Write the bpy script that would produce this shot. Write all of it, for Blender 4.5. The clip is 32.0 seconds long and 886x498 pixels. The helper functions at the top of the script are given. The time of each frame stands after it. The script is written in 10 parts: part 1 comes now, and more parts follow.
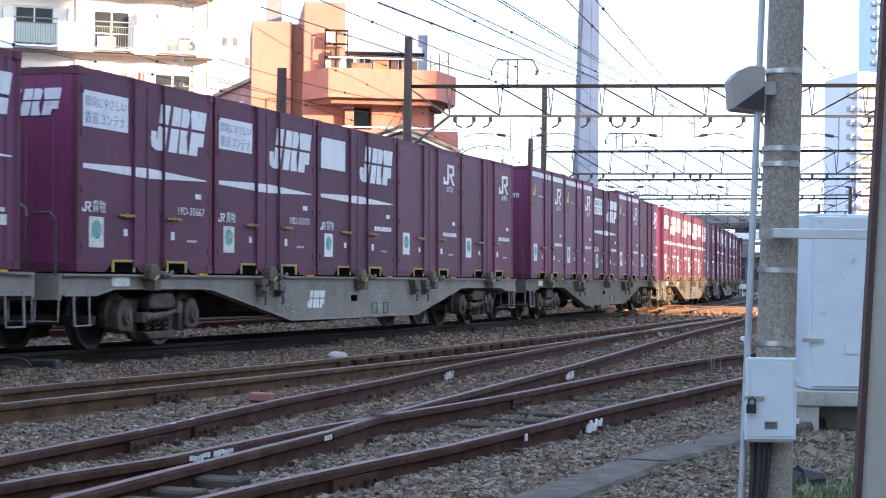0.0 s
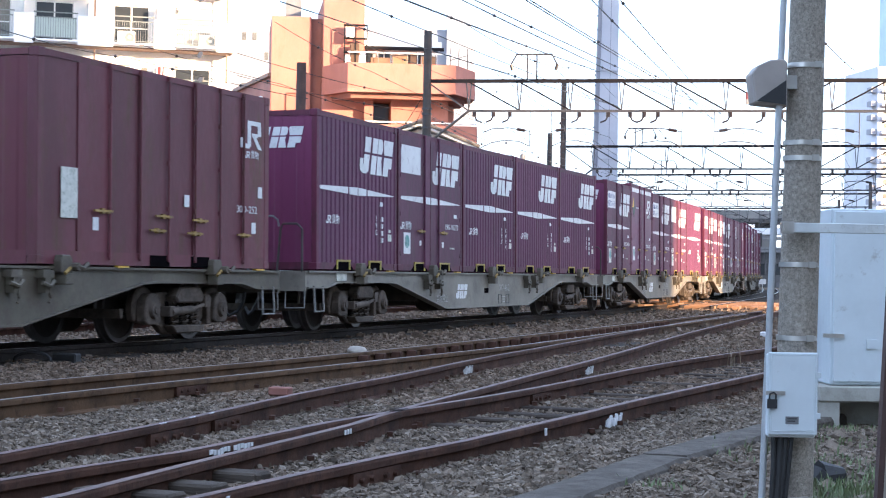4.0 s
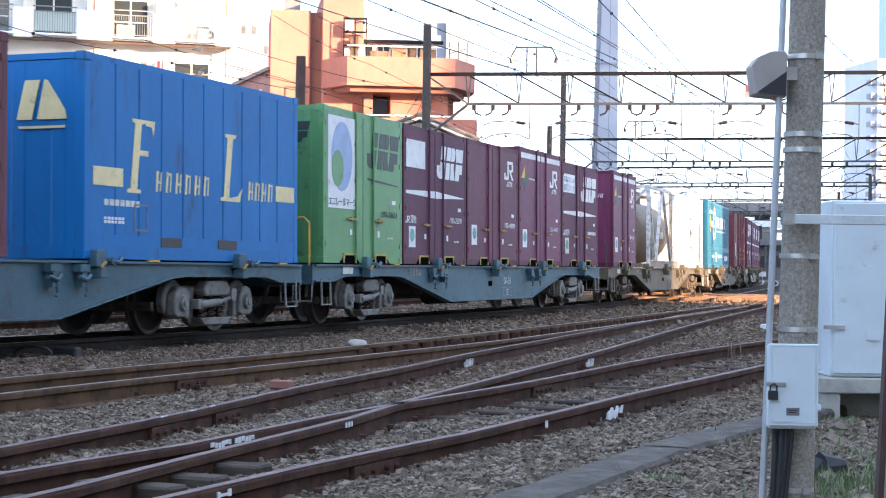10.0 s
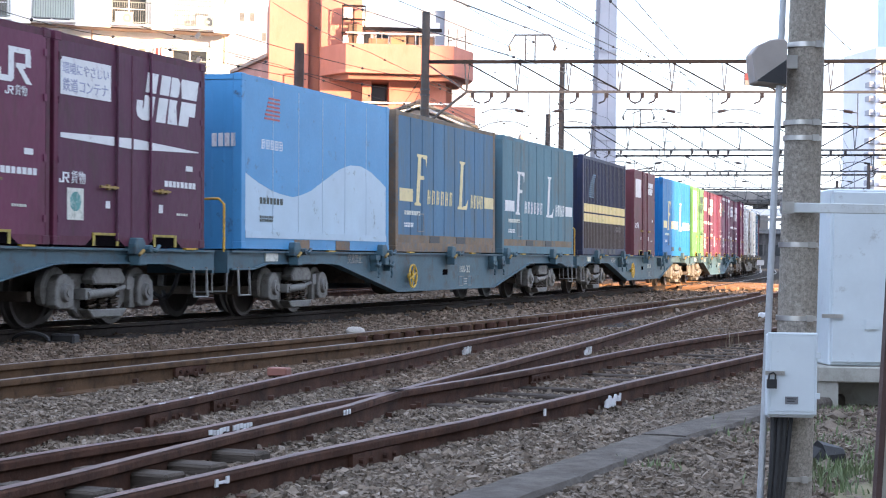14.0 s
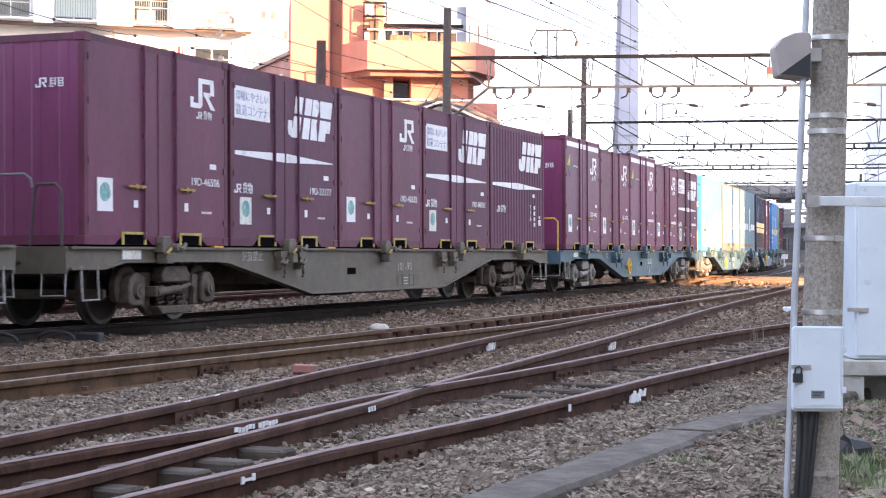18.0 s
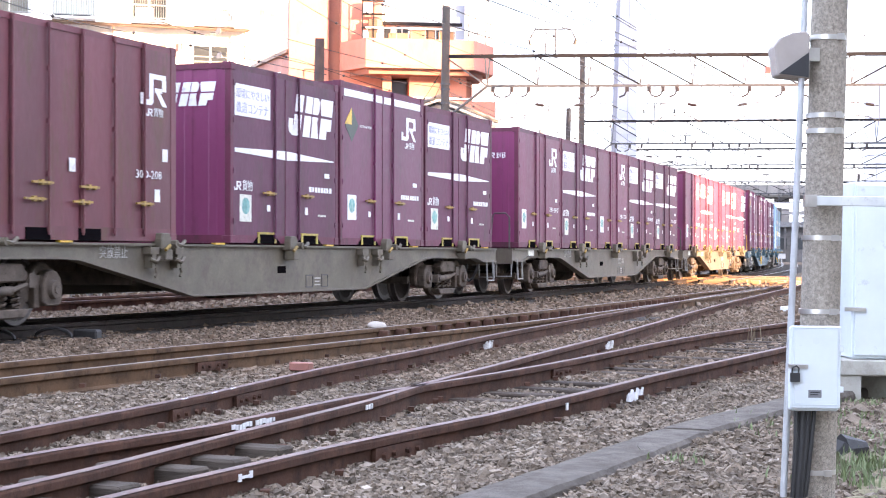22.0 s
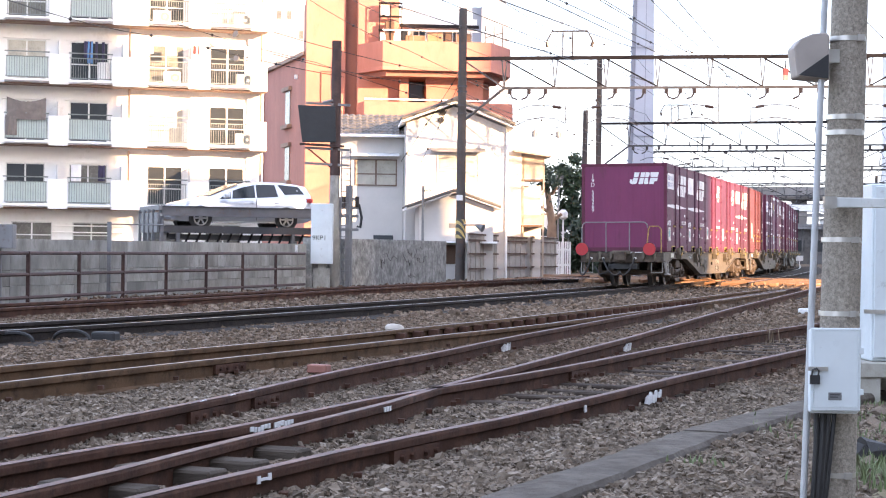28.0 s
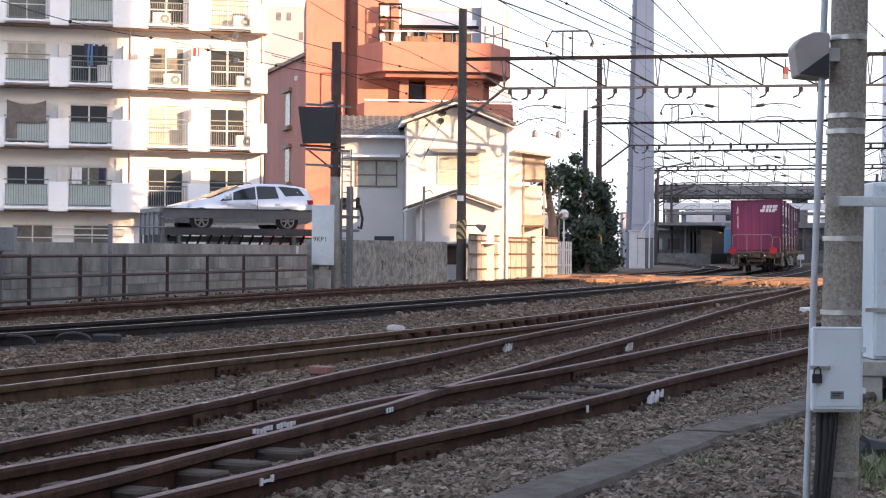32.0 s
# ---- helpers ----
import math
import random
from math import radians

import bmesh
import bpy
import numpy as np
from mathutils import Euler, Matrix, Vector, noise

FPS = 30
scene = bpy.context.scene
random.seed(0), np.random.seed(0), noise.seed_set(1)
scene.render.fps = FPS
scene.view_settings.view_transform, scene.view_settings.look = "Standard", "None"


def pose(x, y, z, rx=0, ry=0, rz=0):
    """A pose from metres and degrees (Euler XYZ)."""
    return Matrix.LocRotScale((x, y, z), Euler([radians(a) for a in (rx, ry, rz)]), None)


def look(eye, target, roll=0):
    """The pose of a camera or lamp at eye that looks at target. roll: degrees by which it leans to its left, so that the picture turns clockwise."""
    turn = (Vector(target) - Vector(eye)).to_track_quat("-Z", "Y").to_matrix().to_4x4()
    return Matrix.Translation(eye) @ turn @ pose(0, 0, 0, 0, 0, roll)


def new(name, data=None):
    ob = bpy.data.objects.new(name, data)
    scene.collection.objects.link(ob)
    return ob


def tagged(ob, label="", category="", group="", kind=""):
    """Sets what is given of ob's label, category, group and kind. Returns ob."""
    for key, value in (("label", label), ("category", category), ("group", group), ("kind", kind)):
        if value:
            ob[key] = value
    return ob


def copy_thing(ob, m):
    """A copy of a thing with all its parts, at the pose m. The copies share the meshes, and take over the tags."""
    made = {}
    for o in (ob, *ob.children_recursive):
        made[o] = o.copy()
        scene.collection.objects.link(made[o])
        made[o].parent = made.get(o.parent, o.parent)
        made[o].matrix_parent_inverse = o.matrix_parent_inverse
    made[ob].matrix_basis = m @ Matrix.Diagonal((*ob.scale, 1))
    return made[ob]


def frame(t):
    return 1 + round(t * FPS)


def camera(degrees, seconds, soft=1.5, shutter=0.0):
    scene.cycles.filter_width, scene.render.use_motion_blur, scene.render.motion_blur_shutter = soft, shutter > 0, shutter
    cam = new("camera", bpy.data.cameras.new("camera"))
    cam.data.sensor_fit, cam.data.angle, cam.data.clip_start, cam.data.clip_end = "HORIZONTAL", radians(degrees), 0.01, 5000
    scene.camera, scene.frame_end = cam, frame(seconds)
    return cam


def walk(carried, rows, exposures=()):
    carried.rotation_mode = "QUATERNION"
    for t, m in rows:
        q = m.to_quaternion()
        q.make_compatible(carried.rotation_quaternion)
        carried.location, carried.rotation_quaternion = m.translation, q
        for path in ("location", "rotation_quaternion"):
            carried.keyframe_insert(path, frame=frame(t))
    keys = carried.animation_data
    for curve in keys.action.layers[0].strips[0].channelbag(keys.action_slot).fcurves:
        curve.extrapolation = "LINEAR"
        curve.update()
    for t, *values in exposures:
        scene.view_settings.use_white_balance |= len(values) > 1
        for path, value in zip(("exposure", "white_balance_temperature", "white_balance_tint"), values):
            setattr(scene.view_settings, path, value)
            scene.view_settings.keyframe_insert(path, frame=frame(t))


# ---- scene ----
# ---- camera ----
cam = camera(28.0, 32.0, soft=1.1, shutter=0.1)
PATH = [
    (0.0, look((0.023, -0.023, 0.929), (0.805, 29.962, 1.506), 0.82)),
    (0.5, look((0.021, -0.022, 0.927), (0.748, 29.964, 1.486), 0.91)),
    (1.0, look((0.021, -0.016, 0.927), (0.765, 29.970, 1.475), 1.02)),
    (1.5, look((0.023, -0.010, 0.926), (0.819, 29.975, 1.458), 0.94)),
    (2.0, look((0.019, -0.022, 0.927), (0.796, 29.964, 1.450), 1.06)),
    (2.5, look((0.019, -0.017, 0.927), (0.737, 29.969, 1.452), 1.07)),
    (3.0, look((0.020, -0.020, 0.926), (0.570, 29.971, 1.450), 0.98)),
    (3.5, look((0.018, -0.015, 0.926), (0.464, 29.977, 1.436), 0.91)),
    (5.5, look((0.017, -0.015, 0.924), (0.584, 29.977, 1.338), 0.86)),
    (6.0, look((0.019, -0.019, 0.924), (0.505, 29.974, 1.326), 0.67)),
    (6.5, look((0.017, -0.020, 0.925), (0.509, 29.973, 1.311), 0.64)),
    (7.0, look((0.019, -0.013, 0.925), (0.562, 29.980, 1.307), 0.63)),
    (7.5, look((0.016, -0.015, 0.926), (0.606, 29.977, 1.306), 0.67)),
    (8.0, look((0.016, -0.010, 0.926), (0.560, 29.983, 1.307), 0.62)),
    (8.5, look((0.017, -0.012, 0.925), (0.506, 29.981, 1.317), 0.59)),
    (9.0, look((0.015, -0.012, 0.923), (0.469, 29.982, 1.324), 0.60)),
    (9.5, look((0.016, -0.017, 0.925), (0.465, 29.977, 1.319), 0.80)),
    (10.0, look((0.014, -0.018, 0.921), (0.480, 29.976, 1.295), 0.76)),
    (10.5, look((0.017, -0.006, 0.923), (0.532, 29.987, 1.256), 0.76)),
    (11.0, look((0.013, -0.019, 0.921), (0.570, 29.974, 1.231), 0.82)),
    (11.5, look((0.012, -0.014, 0.920), (0.548, 29.980, 1.193), 0.98)),
    (12.0, look((0.014, -0.011, 0.922), (0.494, 29.984, 1.158), 0.92)),
    (12.5, look((0.015, -0.003, 0.921), (0.440, 29.993, 1.128), 0.92)),
    (13.0, look((0.012, -0.013, 0.920), (0.470, 29.983, 1.114), 0.91)),
    (13.5, look((0.013, -0.002, 0.922), (0.561, 29.993, 1.098), 0.93)),
    (14.0, look((0.011, -0.004, 0.921), (0.513, 29.991, 1.088), 0.91)),
    (14.5, look((0.009, -0.008, 0.920), (0.489, 29.988, 1.089), 0.83)),
    (16.5, look((0.008, 0.002, 0.920), (0.299, 30.000, 1.038), 0.36)),
    (17.0, look((0.006, -0.005, 0.920), (0.234, 29.994, 1.027), 0.31)),
    (17.5, look((0.006, 0.002, 0.921), (0.226, 30.001, 1.026), 0.42)),
    (18.0, look((0.005, -0.001, 0.920), (0.122, 29.999, 1.020), 0.51)),
    (18.5, look((0.005, -0.002, 0.919), (0.096, 29.998, 1.009), 0.49)),
    (19.0, look((0.005, -0.000, 0.920), (0.166, 29.999, 1.005), 0.52)),
    (19.5, look((0.006, 0.004, 0.920), (0.123, 30.003, 1.000), 0.46)),
    (20.0, look((0.008, 0.011, 0.920), (0.107, 30.011, 0.993), 0.42)),
    (20.5, look((0.003, 0.001, 0.919), (0.150, 30.001, 0.990), 0.43)),
    (21.0, look((0.004, 0.000, 0.917), (0.174, 30.000, 0.992), 0.47)),
    (21.5, look((0.006, 0.007, 0.919), (0.203, 30.006, 0.989), 0.56)),
    (22.0, look((0.004, -0.007, 0.920), (0.159, 29.993, 0.991), 0.72)),
    (22.5, look((0.003, -0.003, 0.921), (0.115, 29.997, 0.989), 0.77)),
    (23.0, look((0.005, 0.003, 0.920), (0.106, 30.002, 0.991), 0.77)),
    (23.5, look((0.003, -0.000, 0.920), (0.102, 30.000, 0.990), 0.79)),
    (24.0, look((0.001, 0.000, 0.920), (0.027, 30.000, 0.993), 0.86)),
    (24.5, look((0.003, 0.004, 0.921), (-0.001, 30.004, 0.995), 0.75)),
    (25.0, look((0.000, -0.000, 0.920), (0.000, 30.000, 0.998), 0.83)),
    (25.5, look((0.002, 0.014, 0.920), (0.001, 30.014, 1.006), 0.96)),
    (27.5, look((-0.002, 0.005, 0.921), (-0.158, 30.005, 1.015), 0.83)),
    (28.0, look((-0.004, 0.003, 0.919), (-0.134, 30.002, 1.025), 0.70)),
    (28.5, look((-0.002, 0.006, 0.920), (-0.161, 30.005, 1.026), 0.63)),
    (29.0, look((-0.001, 0.008, 0.920), (-0.183, 30.007, 1.023), 0.42)),
    (29.5, look((-0.005, -0.003, 0.920), (-0.139, 29.997, 1.023), 0.35)),
    (30.0, look((-0.005, 0.001, 0.920), (-0.095, 30.001, 1.025), 0.38)),
    (30.5, look((-0.004, -0.003, 0.921), (-0.067, 29.997, 1.030), 0.26)),
    (31.0, look((-0.002, 0.005, 0.921), (-0.051, 30.005, 1.034), 0.29)),
    (31.5, look((-0.006, 0.000, 0.920), (-0.093, 30.000, 1.036), 0.37)),
    (32.0, look((-0.006, 0.004, 0.920), (-0.151, 30.003, 1.036), 0.40)),
]
EXPOSURES = [(0.0, 3.05, 5550, 11), (6.0, 3.15, 5600, 11), (13.0, 3.25, 5900, 11), (14.3, 3.3, 6050, 15), (15.5, 3.4, 6100, 16), (18.0, 3.6, 6400, 20), (19.0, 4.05, 6430, 20), (20.0, 4.2, 6450, 20), (21.0, 4.22, 6450, 20), (25.0, 4.25, 6450, 18), (26.5, 3.85, 6350, 18), (28.0, 3.4, 6300, 18), (29.5, 2.85, 6300, 18), (32.0, 2.52, 6300, 18)]
walk(cam, PATH, EXPOSURES)

# ---- sky and sun ----
# the low sun stands behind the camera, to its right
SUN_TO = Vector((0.722, -0.692, 0.215)).normalized()
world = bpy.data.worlds.new("sky")
scene.world = world
world.use_nodes = True
wn = world.node_tree
sky = wn.nodes.new("ShaderNodeTexSky")
sky.sky_type = "NISHITA"
sky.sun_disc = False
sky.sun_elevation = math.asin(SUN_TO.z)
sky.sun_rotation = math.atan2(SUN_TO.x, SUN_TO.y)
sky.air_density, sky.dust_density, sky.ozone_density = 1.0, 2.0, 1.0
# thin bright haze evens out the sky
haze = wn.nodes.new("ShaderNodeMix")
haze.data_type = "RGBA"
haze.inputs["Factor"].default_value = 0.72
haze.inputs["B"].default_value = (1.18, 1.32, 1.60, 1)
wn.links.new(sky.outputs[0], haze.inputs["A"])
wn.links.new(haze.outputs["Result"], wn.nodes["Background"].inputs[0])
wn.nodes["Background"].inputs[1].default_value = 0.15
sun = new("sun", bpy.data.lights.new("sun", "SUN"))
sun.data.energy, sun.data.angle, sun.data.color = 2.3, radians(0.6), (1.0, 0.64, 0.34)
sun.matrix_world = look(SUN_TO * 50, (0, 0, 0))

# ---- mesh helpers ----
class Geo:
    """Vertices and faces of one mesh."""

    def __init__(self):
        self.v, self.f = [], []

    def add(self, vs, fs):
        n = len(self.v)
        self.v += [tuple(p) for p in vs]
        self.f += [tuple(i + n for i in q) for q in fs]
        return self

    def hexa(self, p):
        return self.add(p, [(0, 3, 2, 1), (4, 5, 6, 7), (0, 1, 5, 4), (1, 2, 6, 5), (2, 3, 7, 6), (3, 0, 4, 7)])

    def box(self, x0, x1, y0, y1, z0, z1):
        return self.hexa([(x0, y0, z0), (x1, y0, z0), (x1, y1, z0), (x0, y1, z0), (x0, y0, z1), (x1, y0, z1), (x1, y1, z1), (x0, y1, z1)])

    def prism(self, poly, axis, d0, d1):
        """A polygon (counted counter-clockwise or not) pushed along an axis: 'x' takes (y, z), 'y' takes (x, z), 'z' takes (x, y)."""
        def at(p, d):
            return {"x": (d, p[0], p[1]), "y": (p[0], d, p[1]), "z": (p[0], p[1], d)}[axis]
        n = len(poly)
        vs = [at(p, d0) for p in poly] + [at(p, d1) for p in poly]
        fs = [tuple(range(n))[::-1], tuple(range(n, 2 * n))] + [(i, (i + 1) % n, n + (i + 1) % n, n + i) for i in range(n)]
        return self.add(vs, fs)

    def tube(self, p0, p1, r0, r1=None, n=8, caps=True):
        p0, p1 = Vector(p0), Vector(p1)
        r1 = r0 if r1 is None else r1
        d = (p1 - p0).normalized()
        a = d.orthogonal().normalized()
        b = d.cross(a)
        ring = [a * math.cos(2 * math.pi * i / n) + b * math.sin(2 * math.pi * i / n) for i in range(n)]
        vs = [p0 + q * r0 for q in ring] + [p1 + q * r1 for q in ring]
        fs = [(i, (i + 1) % n, n + (i + 1) % n, n + i) for i in range(n)]
        if caps:
            fs += [tuple(range(n))[::-1], tuple(range(n, 2 * n))]
        return self.add(vs, fs)

    def line(self, pts, r, n=6):
        """A bent rod through points, one closed skin."""
        pts = [Vector(p) for p in pts]
        m, vs, a = len(pts), [], None
        for i, p in enumerate(pts):
            d = (pts[min(i + 1, m - 1)] - pts[max(i - 1, 0)]).normalized()
            a = d.orthogonal().normalized() if a is None else (a - d * a.dot(d)).normalized()
            b = d.cross(a)
            vs += [p + (a * math.cos(2 * math.pi * k / n) + b * math.sin(2 * math.pi * k / n)) * r for k in range(n)]
        fs = [(j * n + k, j * n + (k + 1) % n, (j + 1) * n + (k + 1) % n, (j + 1) * n + k) for j in range(m - 1) for k in range(n)]
        return self.add(vs, fs + [tuple(range(n))[::-1], tuple(range((m - 1) * n, m * n))])

    def beam(self, p0, p1, w, h):
        """A square bar from p0 to p1, w wide and h high."""
        p0, p1 = Vector(p0), Vector(p1)
        d = (p1 - p0).normalized()
        s = d.cross(Vector((0, 0, 1)))
        s = s.normalized() if s.length > 1e-4 else Vector((1, 0, 0))
        u = s.cross(d).normalized()
        q = [(-1, -1), (1, -1), (1, 1), (-1, 1)]
        return self.hexa([p0 + s * (a * w / 2) + u * (b * h / 2) for a, b in q] + [p1 + s * (a * w / 2) + u * (b * h / 2) for a, b in q])

    def waves(self, x0, x1, z0, z1, y, depth, pitch, t=0.02):
        """A ribbed steel sheet facing -y, its ribs upright."""
        n = max(1, round((x1 - x0) / pitch))
        p = (x1 - x0) / n
        top = []
        for i in range(n):
            a = x0 + i * p
            top += [(a, y), (a + 0.32 * p, y), (a + 0.5 * p, y + depth), (a + 0.82 * p, y + depth)]
        top.append((x1, y))
        m = len(top)
        vs = [(px, py, z0) for px, py in top] + [(px, py, z1) for px, py in top]
        return self.add(vs, [(i, i + 1, m + i + 1, m + i) for i in range(m - 1)])

    def grooved(self, x0, x1, z0, z1, y, depth, pitch, width=0.05):
        """A flat steel sheet facing -y, cut by narrow upright grooves."""
        n = max(1, round((x1 - x0) / pitch))
        p, w = (x1 - x0) / n, width / 2
        top = [(x0, y)]
        for i in range(1, n):
            a = x0 + i * p
            top += [(a - w, y), (a - w * 0.5, y + depth), (a + w * 0.5, y + depth), (a + w, y)]
        top.append((x1, y))
        m = len(top)
        return self.add([(px, py, z0) for px, py in top] + [(px, py, z1) for px, py in top], [(i, i + 1, m + i + 1, m + i) for i in range(m - 1)])

    def mesh(self, name, material=None, bevel=0.0, smooth=False):
        me = bpy.data.meshes.new(name)
        me.from_pydata(self.v, [], self.f)
        bm = bmesh.new()
        bm.from_mesh(me)
        bmesh.ops.recalc_face_normals(bm, faces=bm.faces)
        if bevel:
            es = [e for e in bm.edges if len(e.link_faces) == 2 and e.calc_face_angle(0) > 0.5]
            bmesh.ops.bevel(bm, geom=es, offset=bevel, segments=1, affect="EDGES", profile=0.7)
        bm.to_mesh(me)
        bm.free()
        if smooth:
            me.shade_smooth()
            me.set_sharp_from_angle(angle=0.7)
        if material:
            me.materials.append(material)
        return me


def part(name, geo, material, parent, label="", bevel=0.0, smooth=False):
    """Links a mesh as one object under a thing or under a part."""
    ob = new(name, geo.mesh(name, material, bevel, smooth) if isinstance(geo, Geo) else geo)
    ob.parent = parent
    return tagged(ob, label)


def thing(name, label, category, group="", kind="", m=None):
    ob = new(name)
    ob.empty_display_size = 0.2
    if m is not None:
        ob.matrix_basis = m
    return tagged(ob, label, category, group, kind)


def solid(name, geo, material, label, category, group="", kind="", m=None, bevel=0.0, smooth=False):
    """A thing that is one mesh."""
    ob = new(name, geo.mesh(name, material, bevel, smooth))
    if m is not None:
        ob.matrix_basis = m
    return tagged(ob, label, category, group, kind)


def lettering(text, size, material, name="lettering", align="LEFT"):
    """A flat mesh of words, reading along x, upright along z, facing -y."""
    cu = bpy.data.curves.new(name, "FONT")
    cu.body, cu.size, cu.align_x, cu.extrude, cu.resolution_u = text, size, align, 0.002, 2
    tmp = bpy.data.objects.new(name, cu)
    me = bpy.data.meshes.new_from_object(tmp)
    bpy.data.objects.remove(tmp)
    me.transform(Matrix.Rotation(radians(90), 4, "X"))
    me.materials.clear()
    me.materials.append(material)
    return me


# ---- materials ----
def mat(name, col, rough=0.6, metal=0.0, var=0.12, scale=1.5, fine=30.0, bump=0.15, dirt=None, dirt_amount=0.5, rnd=0.0, stretch=(1, 1, 1), spec=0.5):
    """A painted, stained or grained surface: broad patches, fine grain, relief, and a second colour where it is worn or dirty."""
    m = bpy.data.materials.new(name)
    m.use_nodes = True
    nt = m.node_tree
    b = nt.nodes["Principled BSDF"]
    link = nt.links.new
    tc = nt.nodes.new("ShaderNodeTexCoord")
    mp = nt.nodes.new("ShaderNodeMapping")
    mp.inputs["Scale"].default_value = stretch
    link(tc.outputs["Object"], mp.inputs[0])
    info = nt.nodes.new("ShaderNodeObjectInfo")
    add = nt.nodes.new("ShaderNodeVectorMath")
    add.operation = "MULTIPLY_ADD"
    link(info.outputs["Random"], add.inputs[0])
    add.inputs[1].default_value = (37, 53, 71)
    link(mp.outputs[0], add.inputs[2])

    def nz(s, detail, rgh=0.6):
        n = nt.nodes.new("ShaderNodeTexNoise")
        n.inputs["Scale"].default_value, n.inputs["Detail"].default_value, n.inputs["Roughness"].default_value = s, detail, rgh
        link(add.outputs[0], n.inputs["Vector"])
        return n.outputs["Fac"]

    def mix(fac, a, c, kind="MIX"):
        n = nt.nodes.new("ShaderNodeMix")
        n.data_type, n.blend_type = "RGBA", kind
        for sock, val in ((n.inputs["Factor"], fac), (n.inputs["A"], a), (n.inputs["B"], c)):
            if isinstance(val, (int, float)):
                sock.default_value = val
            elif isinstance(val, tuple):
                sock.default_value = (*val[:3], 1)
            else:
                link(val, sock)
        return n.outputs["Result"]

    def remap(sock, a, c, lo=0.0, hi=1.0):
        n = nt.nodes.new("ShaderNodeMapRange")
        for k, v in zip(("From Min", "From Max", "To Min", "To Max"), (a, c, lo, hi)):
            n.inputs[k].default_value = v
        link(sock, n.inputs[0])
        return n.outputs[0]

    big, small = nz(scale, 4), nz(fine, 6, 0.7)
    lo, hi = tuple(max(0.0, c * (1 - 2 * var)) for c in col), tuple(min(1.0, c * (1 + 2 * var)) for c in col)
    c = mix(remap(big, 0.3, 0.7), lo, hi)
    c = mix(remap(small, 0.25, 0.75, 0.0, 0.5), c, tuple(v * (1 - var) for v in col))
    if dirt:
        d = nz(scale * 2.3, 8, 0.75)
        c = mix(remap(d, 0.62 - 0.3 * dirt_amount, 0.72 - 0.12 * dirt_amount, 0.0, 0.85), c, dirt)
    if rnd:
        hsv = nt.nodes.new("ShaderNodeHueSaturation")
        link(remap(info.outputs["Random"], 0, 1, 1 - rnd, 1 + rnd), hsv.inputs["Value"])
        link(remap(info.outputs["Random"], 0, 1, 1 - rnd * 0.4, 1 + rnd * 0.4), hsv.inputs["Saturation"])
        link(c, hsv.inputs["Color"])
        c = hsv.outputs[0]
    link(c, b.inputs["Base Color"])
    link(remap(small, 0.2, 0.8, max(0.02, rough - 0.12), min(1, rough + 0.12)), b.inputs["Roughness"])
    b.inputs["Metallic"].default_value = metal
    b.inputs["Specular IOR Level"].default_value = spec
    if bump:
        bp = nt.nodes.new("ShaderNodeBump")
        bp.inputs["Strength"].default_value, bp.inputs["Distance"].default_value = bump, 0.02
        link(small, bp.inputs["Height"])
        link(bp.outputs[0], b.inputs["Normal"])
    return m


def glass(name, tint=(0.05, 0.06, 0.07), rough=0.05):
    m = mat(name, tint, rough, 0.0, 0.1, 0.6, 6.0, 0.02)
    m.node_tree.nodes["Principled BSDF"].inputs["Specular IOR Level"].default_value = 0.9
    return m


RUST = (0.10, 0.05, 0.03)
GRIME = (0.05, 0.042, 0.036)
M_WINE = mat("wine_red_paint", (0.124, 0.028, 0.062), 0.52, 0, 0.10, 1.1, 25, 0.06, (0.085, 0.026, 0.040), 0.35, 0.12, (1, 1, 0.3), spec=0.28)
M_WINE_FRAME = mat("wine_red_frame_paint", (0.104, 0.023, 0.047), 0.58, 0, 0.14, 2, 25, 0.1, (0.055, 0.024, 0.028), 0.40, 0.14, (1, 1, 0.4), spec=0.28)
M_DULLWINE = mat("dulled_wine_paint", (0.104, 0.032, 0.063), 0.58, 0, 0.10, 1.2, 25, 0.06, (0.070, 0.036, 0.042), 0.40, 0.12, (1, 1, 0.3), spec=0.25)
M_VIOLET = mat("dulled_violet_paint", (0.112, 0.036, 0.076), 0.56, 0, 0.10, 1.1, 25, 0.05, (0.085, 0.036, 0.055), 0.35, 0.10, (1, 1, 0.3), spec=0.25)
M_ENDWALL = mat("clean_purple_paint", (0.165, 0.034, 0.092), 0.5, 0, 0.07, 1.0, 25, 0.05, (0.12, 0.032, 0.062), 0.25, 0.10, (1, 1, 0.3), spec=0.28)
M_MAGENTA = mat("fresh_magenta_paint", (0.126, 0.022, 0.068), 0.48, 0, 0.08, 1.1, 25, 0.05, (0.085, 0.022, 0.045), 0.25, 0.10, (1, 1, 0.3), spec=0.3)
M_MAROON = mat("brown_maroon_paint", (0.135, 0.043, 0.054), 0.55, 0, 0.14, 1.2, 25, 0.1, RUST, 0.35, 0.10, (1, 1, 0.3), spec=0.28)
M_GREEN = mat("green_container_paint", (0.10, 0.26, 0.085), 0.45, 0, 0.08, 1.2, 25, 0.08, GRIME, 0.2)
M_FLBLUE = mat("bright_blue_paint", (0.012, 0.145, 0.40), 0.5, 0, 0.08, 1.2, 25, 0.06, (0.03, 0.06, 0.10), 0.2, 0, (1, 1, 0.3), spec=0.28)
M_FADED = mat("faded_blue_paint", (0.092, 0.190, 0.300), 0.65, 0, 0.10, 0.7, 25, 0.06, (0.125, 0.165, 0.185), 0.45, 0.05, (1, 1, 0.3), spec=0.25)
